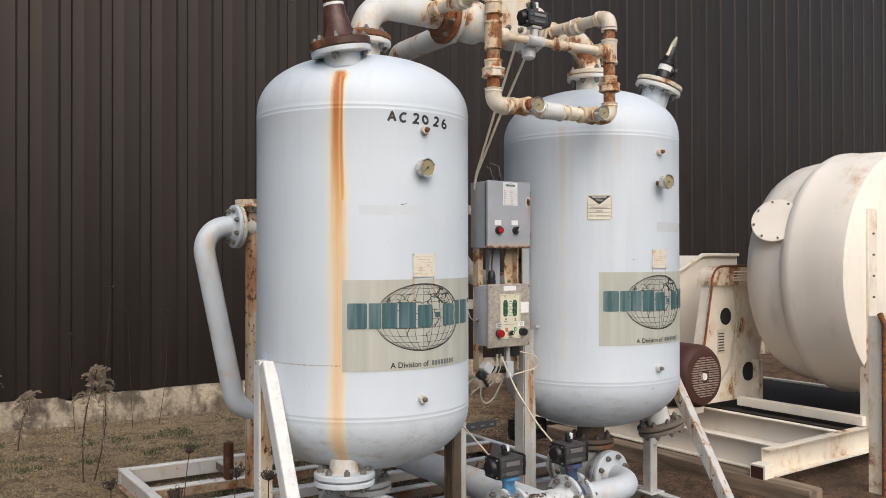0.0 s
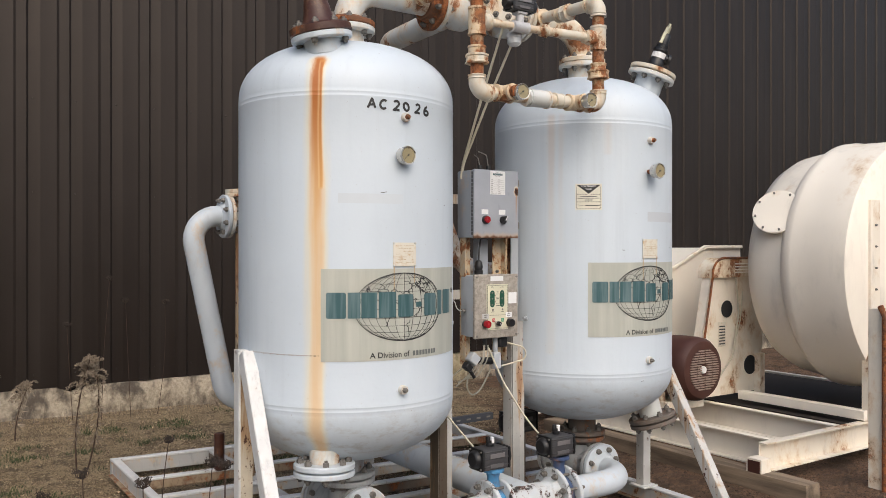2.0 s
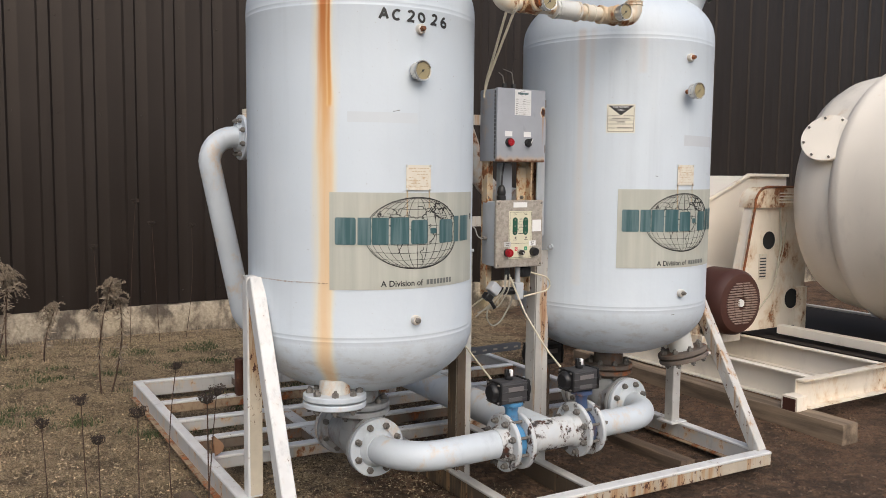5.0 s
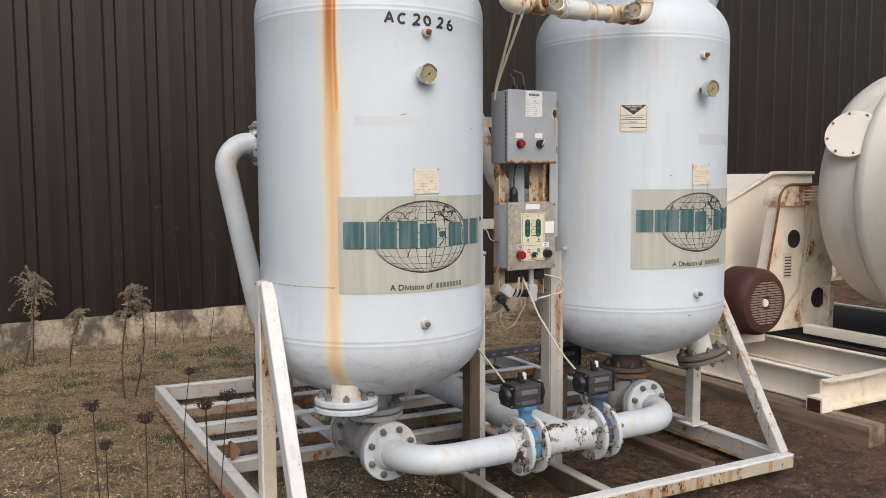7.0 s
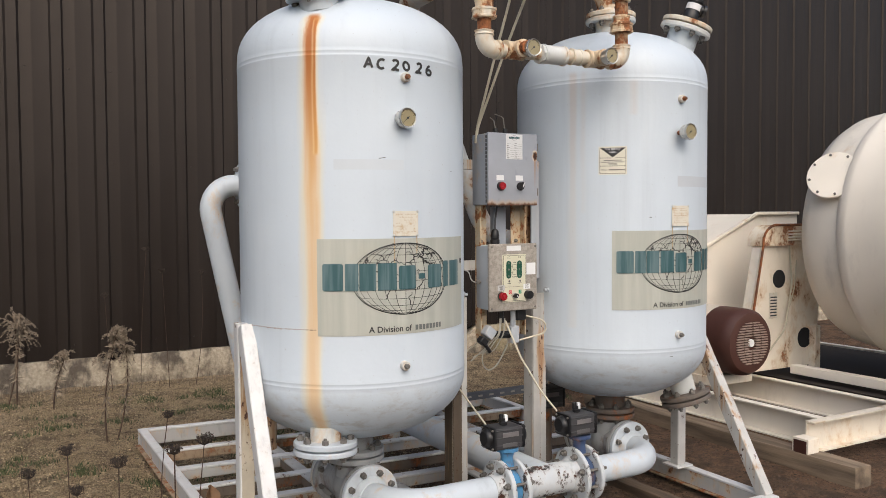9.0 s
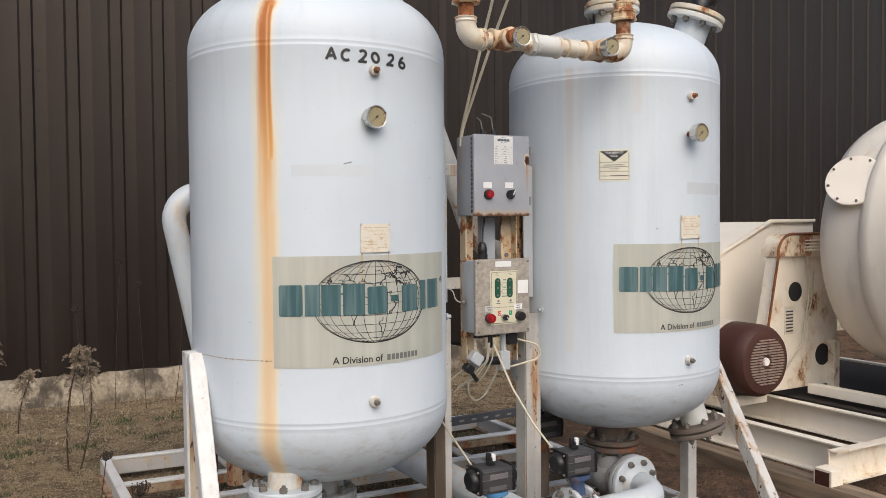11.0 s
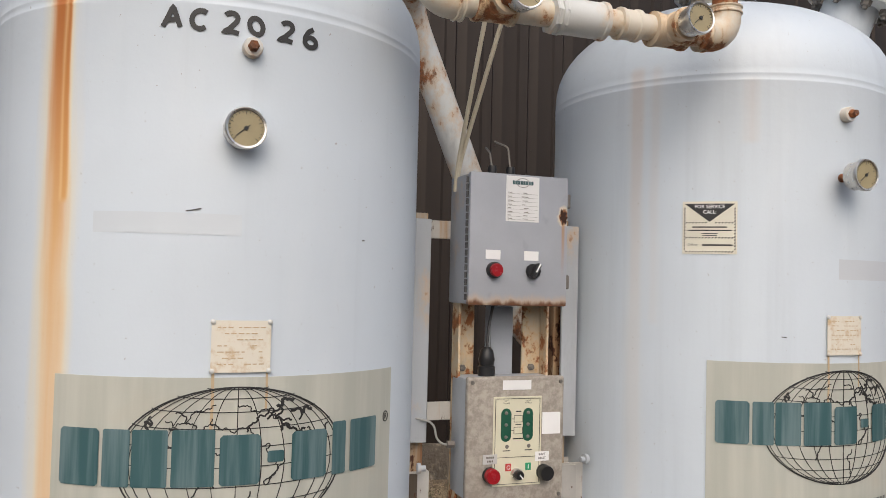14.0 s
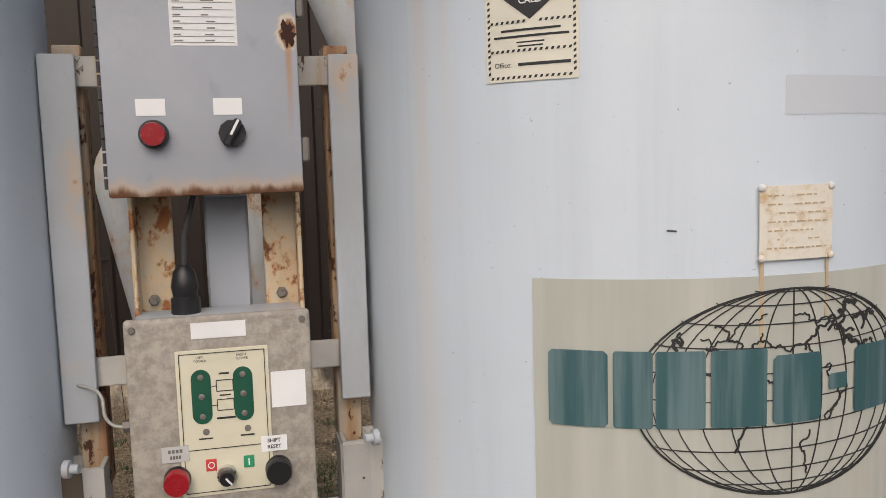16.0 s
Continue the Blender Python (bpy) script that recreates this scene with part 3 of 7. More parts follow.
def gauge(p, d, r, name_label, stem=0.05):
    """A round dial gauge: back at p, facing along d."""
    d = Vector(d).normalized()
    m = frame_to(Vector(p) + d * stem, d)
    g = thing("pressure_gauge", *p, name_label, "gauge", "dial gauges")
    bm = bmesh.new()
    rod(bm, p, Vector(p) + d * (stem + 0.002), 0.012, 10)
    part("stem", bm, M_RUSTY, g)
    bm = bmesh.new()
    lathe(bm, [(0.001, 0), (r * 0.86, 0), (r * 0.9, 0.004), (r * 0.9, 0.030), (r, 0.032), (r * 1.02, 0.036), (r * 1.02, 0.044), (r * 0.97, 0.047), (r * 0.88, 0.046), (r * 0.87, 0.041), (0.001, 0.041)], m, 32)
    part("case", bm, M_CHROME, g)
    bm = bmesh.new()
    lathe(bm, [(0.001, 0.0415), (r * 0.865, 0.0415), (r * 0.865, 0.0428), (0.001, 0.0428)], m, 32)
    face = part("dial", bm, M_DIAL, g, "yellowed dial face")
    bm = bmesh.new()
    for i in range(21):
        a = radians(-45 + 270 * i / 20)
        s = 0.74 if i % 5 else 0.66
        u = Vector((math.cos(a), math.sin(a), 0))
        box(bm, m @ (u * r * (s + 0.83) / 2 + Vector((0, 0, 0.0432))), (r * (0.83 - s), 0.0012, 0.0006), turn=(m.to_3x3() @ Matrix.Rotation(a, 3, "Z")))
    part("scale_mark", bm, M_INK, face)
    bm = bmesh.new()
    n = m @ pose(0, 0, 0.0440, 0, 0, 130)
    for a, b, w in ((-0.25, 0.62, 0.0016),):
        box(bm, n @ Vector((0, r * (a + b) / 2, 0)), (w, r * (b - a), 0.0008), turn=n.to_3x3())
    lathe(bm, [(0.0045, -0.001), (0.0045, 0.0012), (0, 0.0014)], n, 12)
    part("needle", bm, M_INK, g)
    return g


for k in (0, 1):
    cx, cy, dz = TANKS[k]
    gauge((cx + (-0.006, 0.0)[k], -R + 0.004, 2.010 + dz), (0.12 - 0.1 * k, -1, 0.0), 0.042, "chrome-rimmed dial gauge with a yellowed face on the tank", 0.012 + 0.03 * k)


# ---- stickers and writing on the tanks ----
def decal_material():
    n = Nodes("faded_beige_decal")
    runs = n.noise(14, 5, (1, 1, 0.06), 0.6)
    base = n.mix(n.ramp(runs, 0.35, 0.7), (0.42, 0.43, 0.375), (0.51, 0.515, 0.45))
    base = n.mix(n.math("MULTIPLY", n.ramp(n.noise(6, 6), 0.55, 0.75), 0.25), base, (0.47, 0.42, 0.32))
    return n.done(base, 0.55, 0.0, n.noise(90, 3), 0.0002)


def teal_material():
    n = Nodes("teal_decal_ink")
    runs = n.noise(30, 5, (1, 1, 0.05), 0.6)
    base = n.mix(n.ramp(runs, 0.42, 0.66), (0.036, 0.100, 0.108), (0.125, 0.195, 0.205))
    return n.done(base, 0.5, 0.0, runs, 0.0001)


M_DECAL, M_TEAL = decal_material(), teal_material()


def plate_material():
    n = Nodes("rusty_cream_nameplate")
    v = n.noise(40, 6, (1, 1, 1), 0.7)
    base = n.mix(n.ramp(v, 0.48, 0.76), (0.70, 0.66, 0.56), (0.54, 0.38, 0.20))
    return n.done(base, 0.55, 0.0, v, 0.0006)


M_PLATE = plate_material()


def strip(bm, pts, w, lift, thick=0.0012):
    """A narrow ribbon of width w along flat points (x, z)."""
    P = [Vector((x, 0, z)) for x, z in pts]
    last = None
    for i, p in enumerate(P):
        d = (P[min(i + 1, len(P) - 1)] - P[max(i - 1, 0)])
        d = d.normalized() if d.length else Vector((1, 0, 0))
        s = Vector((-d.z, 0, d.x)) * w / 2
        cur = [bm.verts.new(q + Vector((0, y, 0))) for q, y in ((p - s, lift), (p + s, lift), (p + s, lift + thick), (p - s, lift + thick))]
        if last:
            for j in range(4):
                k = (j + 1) % 4
                bm.faces.new((last[j], cur[j], cur[k], last[k]))
        else:
            bm.faces.new(cur)
        last = cur
    bm.faces.new(last)


def slab(bm, outline, lift, thick=0.0012):
    """A flat shape with this outline (x, z), cut into narrow columns so that it can bend."""
    a = [bm.verts.new((x, lift + thick, z)) for x, z in outline]
    f = bm.faces.new(a)
    xs = [p[0] for p in outline]
    x = min(xs) + 0.025
    while x < max(xs) - 0.005:
        bmesh.ops.bisect_plane(bm, geom=bm.verts[:] + bm.edges[:] + bm.faces[:], plane_co=(x, 0, 0), plane_no=(1, 0, 0))
        x += 0.025


def block(x0, x1, z0, z1, r=0.012, slant=0.0):
    """A block with clipped corners."""
    return [(x0 + r, z0), (x1 - r, z0), (x1, z0 + r), (x1 + slant, z1 - r), (x1 - r + slant, z1), (x0 + r + slant, z1), (x0 + slant, z1 - r), (x0, z0 + r)]


def company_decal(k):
    cx, cy, dz = TANKS[k]
    d = thing("company_decal", cx, cy - R, 1.1 + dz, "faded beige decal with a black wire globe and teal block logo", "decal", "tank decals")
    xa, xb = arc_x(-130.1), arc_x(-44.0)
    za, zb = 1.098 + dz, 1.506 + dz

    def add(name, bm, mat, label=""):
        bent(bm, cx, cy)
        return part(name, bm, mat, d, label)
    bm = bmesh.new()
    sheet(bm, xa, xb, za, zb, 0.0008, 0.0012, 0.02)
    add("backing", bm, M_DECAL)
    # globe of meridians and parallels
    gx, gz, rx, rz = arc_x(-89), 1.334 + dz, 0.236, 0.152
    bm = bmesh.new()
    lift = 0.0022
    for i in range(-7, 8):
        lon = radians(i * 12.5)
        pts = []
        for j in range(25):
            lat = radians(-90 + 180 * j / 24)
            pts.append((gx + rx * math.sin(lon) * math.cos(lat), gz + rz * math.sin(lat)))
        strip(bm, pts, 0.0016, lift)
        add("grid_line", bm, M_INK)
        bm = bmesh.new()
    for j in range(-5, 6):
        lat = radians(j * 15)
        tilt = 0.10
        pts = []
        for i in range(25):
            lon = radians(-90 + 180 * i / 24)
            pts.append((gx + rx * math.cos(lat) * math.sin(lon), gz + rz * math.sin(lat) - tilt * rz * math.cos(lat) * math.cos(lon) + tilt * rz * 0.3))
        strip(bm, pts, 0.0016, lift + 0.0001)
        add("grid_line", bm, M_INK)
        bm = bmesh.new()
    ring = [(gx + rx * math.cos(2 * math.pi * i / 64), gz + rz * math.sin(2 * math.pi * i / 64)) for i in range(65)]
    strip(bm, ring, 0.003, lift + 0.0002)
    add("globe_rim", bm, M_INK, "black globe outline")
    # coast lines: wandering strokes on the upper half
    rnd = random.Random(5)
    for sx, sz, n, w in ((-0.17, 0.075, 26, 0.006), (-0.12, 0.10, 18, 0.005), (-0.06, 0.045, 22, 0.005), (0.02, 0.06, 26, 0.006), (0.08, 0.11, 22, 0.011), (0.11, 0.10, 20, 0.010), (0.13, 0.08, 24, 0.006), (-0.15, 0.03, 16, 0.007), (-0.09, -0.085, 16, 0.005), (0.03, -0.06, 14, 0.004), (-0.20, 0.045, 14, 0.009), (0.17, 0.04, 16, 0.006), (-0.19, 0.06, 20, 0.004), (-0.14, 0.085, 22, 0.0035), (-0.10, 0.06, 20, 0.004), (-0.05, 0.09, 24, 0.004), (0.0, 0.115, 20, 0.0035), (0.05, 0.03, 22, 0.004), (0.06, 0.085, 18, 0.007), (0.15, 0.06, 18, 0.005), (-0.02, 0.02, 18, 0.0035), (0.10, 0.0, 16, 0.004), (-0.06, -0.02, 12, 0.004), (0.09, 0.06, 14, 0.008)):
        x, z, a = sx, sz, rnd.uniform(-0.8, 0.2)
        pts = []
        for i in range(int(n * 1.5)):
            pts.append((gx + x, gz + z))
            a += rnd.uniform(-1.7, 1.7)
            a *= 0.78
            x, z = x + 0.0042 * math.cos(a), z + 0.0042 * math.sin(a)
            if (x / rx) ** 2 + (z / rz) ** 2 > 0.93:
                break
        if len(pts) > 2:
            bm = bmesh.new()
            strip(bm, pts, w * 0.6, lift + 0.0003)
            add("coast_line", bm, M_INK)
    # the maker's mark, as plain blocks
    spans = ((-127.6, -118.2), (-117.4, -111.4), (-111.0, -103.4), (-102.6, -93.6), (-92.6, -83.8), (-82.2, -78.4), (-76.6, -67.6), (-66.0, -62.0), (-60.6, -51.2))
    z0, z1 = 1.288 + dz, 1.402 + dz
    for i, (a, b) in enumerate(spans):
        bm = bmesh.new()
        xa2, xb2 = arc_x(a), arc_x(b)
        if i == 5:
            slab(bm, block(xa2, xb2, z0 + 0.042, z0 + 0.066, 0.003), 0.0036)
        else:
            slab(bm, block(xa2, xb2, z0, z1 - (0.012 if i in (4, 6) else 0), 0.006 if i in (0, 4, 6) else 0.003), 0.0036)
        add("mark_block", bm, M_TEAL)
    # the line of small print
    bm = words("A Division of", 0.026, 0.0006)
    bm.transform(Matrix.Translation((arc_x(-96.5), 0.0030, 1.121 + dz)))
    add("printed_words", bm, M_INK)
    grey = bpy.data.materials.get("grey_print") or plain("grey_print", (0.16, 0.17, 0.16), 0.6)
    for i in range(8):
        bm = bmesh.new()
        a = arc_x(-84.0) + i * 0.0192
        slab(bm, [(a, 1.111 + dz), (a + 0.0145, 1.111 + dz), (a + 0.0145, 1.133 + dz), (a, 1.133 + dz)], 0.0022)
        add("name_bar", bm, grey)
    # registered mark: a small ring
    bm = bmesh.new()
    c = (arc_x(-46.6), 1.394 + dz)
    strip(bm, [(c[0] + 0.010 * math.cos(i * 0.3926), c[1] + 0.012 * math.sin(i * 0.3926)) for i in range(17)], 0.0022, 0.0022)
    add("small_ring", bm, M_INK)
    bm = words("R", 0.013, 0.0006)
    bm.transform(Matrix.Translation((c[0], 0.0030, c[1])))
    add("small_letter", bm, M_INK)
    return d


def nameplate(k):
    cx, cy, dz = TANKS[k]
    p = thing("nameplate", cx, cy - R, 1.515 + dz, "cream metal data plate, rust-stained, with illegible lines", "plate", "tank data plates")
    lift = 0.012 * k
    x0, x1, z0, z1 = arc_x(-95.2), arc_x(-82.3), 1.516 + dz + lift, 1.622 + dz + lift
    bm = bmesh.new()
    sheet(bm, x0, x1, z0, z1, 0.004, 0.002)
    bent(bm, cx, cy)
    part("plate", bm, M_PLATE, p)
    bm = bmesh.new()
    rnd = random.Random(3 + k)
    for i in range(7):
        x = x0 + 0.012
        z = z1 - 0.014 - i * 0.0125
        while x < x1 - 0.014:
            w = rnd.uniform(0.003, 0.014)
            if rnd.random() < 0.75:
                sheet(bm, x, min(x + w, x1 - 0.010), z - 0.0011, z + 0.0011, 0.006, 0.0006)
            x += w + 0.004
    bent(bm, cx, cy)
    part("stamping", bm, plain("rust_print", (0.50, 0.38, 0.24), 0.7) if not k else bpy.data.materials["rust_print"], p)
    for x, z in ((x0 + 0.003, z0 + 0.003), (x1 - 0.003, z0 + 0.003), (x0 + 0.003, z1 - 0.003), (x1 - 0.003, z1 - 0.003)):
        bm = bmesh.new()
        lathe(bm, [(0.0055, 0), (0.0055, 0.003), (0.003, 0.005), (0, 0.0055)], Matrix.Translation((x, 0.005, z)) @ pose(0, 0, 0, -90), 10)
        bent(bm, cx, cy)
        part("rivet", bm, M_PIPE_WORN, p)
    return p


def stain_under(k):
    """Thin rust runs below the plate's rivets."""
    cx, cy, dz = TANKS[k]
    wash = bpy.data.materials.get("rust_wash") or plain("rust_wash", (0.50, 0.38, 0.24), 0.8)
    for x, z0, z1, w in ((arc_x(-94.6), 1.40, 1.515, 0.006), (arc_x(-82.9), 1.44, 1.515, 0.005)):
        bm = bmesh.new()
        strip(bm, [(x, z1 + dz + 0.012 * k), (x + 0.001, (z0 + z1) / 2 + dz), (x, z0 + dz)], w, 0.0026, 0.0004)
        bent(bm, cx, cy)
        tagged(new("rust_run", mesh_of("rust_run", bm, wash)), "thin rust run below a data plate rivet", "stain", "rust runs")


for k in (0, 1):
    company_decal(k), nameplate(k), stain_under(k)


def service_sticker():
    cx, cy, dz = TANKS[1]
    x0, x1, z0, z1 = arc_x(-137.4), arc_x(-122.0), 1.806, 1.949
    s = thing("service_sticker", cx - 0.35, -0.4, z0, "cream service sticker with black triangle and striped border", "sticker")

    def add(name, bm, mat):
        bent(bm, cx, cy)
        part(name, bm, mat, s)
    bm = bmesh.new()
    sheet(bm, x0, x1, z0, z1, 0.001, 0.001)
    add("backing", bm, plain("cream_sticker", (0.74, 0.71, 0.59), 0.5, 0.0, 0.04))
    w, h, mx = x1 - x0, z1 - z0, (x0 + x1) / 2
    bm = bmesh.new()
    slab(bm, [(mx, z1 - 0.056), (x1 - 0.006, z1 - 0.006), (x0 + 0.006, z1 - 0.006)], 0.0015)
    # hatched border
    for z in (z0 + 0.006, z0 + 0.044, z1 - 0.058):
        x = x0 + 0.008
        while x < x1 - 0.010:
            if not (z > z1 - 0.06 and abs(x - mx) < 0.012):
                slab(bm, [(x, z - 0.002), (x + 0.004, z - 0.002), (x + 0.006, z + 0.002), (x + 0.002, z + 0.002)], 0.0015)
            x += 0.0085
    for x in (x0 + 0.006, x1 - 0.006):
        z = z0 + 0.010
        while z < z1 - 0.018:
            slab(bm, [(x - 0.002, z), (x + 0.002, z + 0.002), (x + 0.002, z + 0.006), (x - 0.002, z + 0.004)], 0.0015)
            z += 0.0085
    for i, (a, b, t) in enumerate(((0.026, 0.026, 0.0032), (0.014, 0.014, 0.0032), (0.050, 0.050, 0.0020), (0.052, 0.052, 0.0020))):
        z = z1 - (0.070, 0.079, 0.0875, 0.093)[i]
        sheet(bm, x0 + a, x1 - b, z - t / 2, z + t / 2, 0.0021, 0.0006)
    merge(bm, words("Office:", 0.0075), Matrix.Translation((x0 + 0.028, 0.0026, z0 + 0.024)))
    sheet(bm, x0 + 0.052, x1 - 0.012, z0 + 0.0218, z0 + 0.0262, 0.0021, 0.0006)
    add("print", bm, M_INK)
    bm = words("FOR SERVICE", 0.0098, 0.0002)
    bm.transform(Matrix.Translation((mx, 0.0030, z1 - 0.0145)))
    merge(bm, words("CALL:", 0.0098, 0.0002), Matrix.Translation((mx, 0.0030, z1 - 0.029)))
    add("printed_words", bm, M_WHITE)


service_sticker()


def painted_mark():
    """AC 2026, brushed on by hand."""
    cx, cy, dz = TANKS[0]
    mark = thing("painted_mark", cx, cy - R, 2.2, "black hand-painted inventory letters and digits on the tank", "marking")
    # each character: strokes of (x, z) on a box one unit high
    bow = lambda cx, cz, rx, rz, a0, a1, n=12: [(cx + rx * math.cos(radians(a0 + (a1 - a0) * i / n)), cz + rz * math.sin(radians(a0 + (a1 - a0) * i / n))) for i in range(n + 1)]
    two = bow(0.30, 0.72, 0.27, 0.27, 150, -35) + [(0.30, 0.25), (0.04, 0.03), (0.34, 0.10), (0.68, 0.03)]
    strokes = {"A": ([(0.0, 0.0), (0.20, 0.52), (0.36, 1.0), (0.52, 0.55), (0.70, 0.02)], [(0.10, 0.33), (0.62, 0.38)]),
               "C": (bow(0.40, 0.5, 0.38, 0.48, 50, 310),), "2": (two,),
               "0": (bow(0.36, 0.5, 0.33, 0.47, 100, 470, 18),),
               "6": ([(0.52, 0.98), (0.26, 0.80), (0.08, 0.48), (0.06, 0.25)] + bow(0.34, 0.27, 0.28, 0.26, 185, 520, 14),)}
    for ch, b, h, turn, z in (("A", -107.9, 0.049, 2, 2.212), ("C", -102.0, 0.045, 4, 2.211), ("2", -95.2, 0.049, 4, 2.208), ("0", -89.1, 0.041, -8, 2.211), ("2", -82.9, 0.047, 8, 2.206), ("6", -76.6, 0.047, -4, 2.203)):
        bm = bmesh.new()
        for line in strokes[ch]:
            pts = []
            for (x0, z0), (x1, z1) in zip(line, line[1:]):
                pts += [(x0 + (x1 - x0) * i / 4, z0 + (z1 - z0) * i / 4) for i in range(4)]
            pts.append(line[-1])
            lean = math.tan(radians(turn))
            strip(bm, [(arc_x(b) + h * (x * 1.0 + z0 * lean), z + 0.004 + 0.88 * h * z0) for x, z0 in pts], 0.0104, 0.0014, 0.0006)
        bent(bm, cx, cy)
        part("character", bm, M_INK, mark)


painted_mark()


def tape_ghost(k, a, b, z0, z1):
    cx, cy, dz = TANKS[k]
    bm = bmesh.new()
    sheet(bm, arc_x(a), arc_x(b), z0, z1, 0.0003, 0.0004)
    bent(bm, cx, cy)
    name = "old_tape_patch"
    m = plain(("faint_tape_residue", "grey_tape_residue")[k], ((0.585, 0.635, 0.675), (0.535, 0.57, 0.605))[k], 0.55, 0.0, 0.06, 8)
    tagged(new(name, mesh_of(name, bm, m)), "dull grey residue patch where a label was peeled off", "patch", "residue patches")


def dashed_seam():
    cx, cy, dz = TANKS[0]
    bm = bmesh.new()
    rnd = random.Random(4)
    b = -171.0
    while b < -129:
        sheet(bm, arc_x(b), arc_x(b + rnd.uniform(0.5, 1.3)), 1.122 + rnd.uniform(-0.002, 0.002), 1.126, 0.0005, 0.0008)
        b += rnd.uniform(1.3, 3.0)
    bent(bm, cx, cy)
    tagged(new("seam_marks", mesh_of("seam_marks", bm, plain("seam_rust", (0.30, 0.20, 0.13), 0.8))), "dashed dark line of chipped paint round the tank", "marking")


dashed_seam()
tape_ghost(0, -122, -89.5, 1.795, 1.838)
for k, b, z, s, turn in ((0, -101.5, 1.842, 0.030, 0.2), (0, -58, 1.80, 0.008, 0), (0, -112, 1.47, 0.005, 0), (1, -109.2, 1.587, 0.014, -0.1), (1, -96, 0.86, 0.02, 0.05), (0, -119, 1.45, 0.006, 0), (1, -64, 1.60, 0.006, 0.4)):
    cx, cy, dz = TANKS[k]
    bm = bmesh.new()
    x = arc_x(b)
    strip(bm, [(x, z), (x + s * 0.4, z + turn * s * 0.3), (x + s, z + turn * s)], 0.0026, 0.0006, 0.0006)
    bent(bm, cx, cy)
    tagged(new("scratch", mesh_of("scratch", bm, M_ACT)), "small dark scratch in the tank paint", "scratch", "paint scratches")
tape_ghost(1, -90.7, -57, 1.745, 1.800)


# ---- skid, legs and posts ----
def deck(x, y):
    """Height of the skid's top, which has settled a little."""
    return 0.088 - 0.019 * x + 0.012 * y


SX, SY0, SY1, SH = 1.42, -0.645, 2.30, 0.11


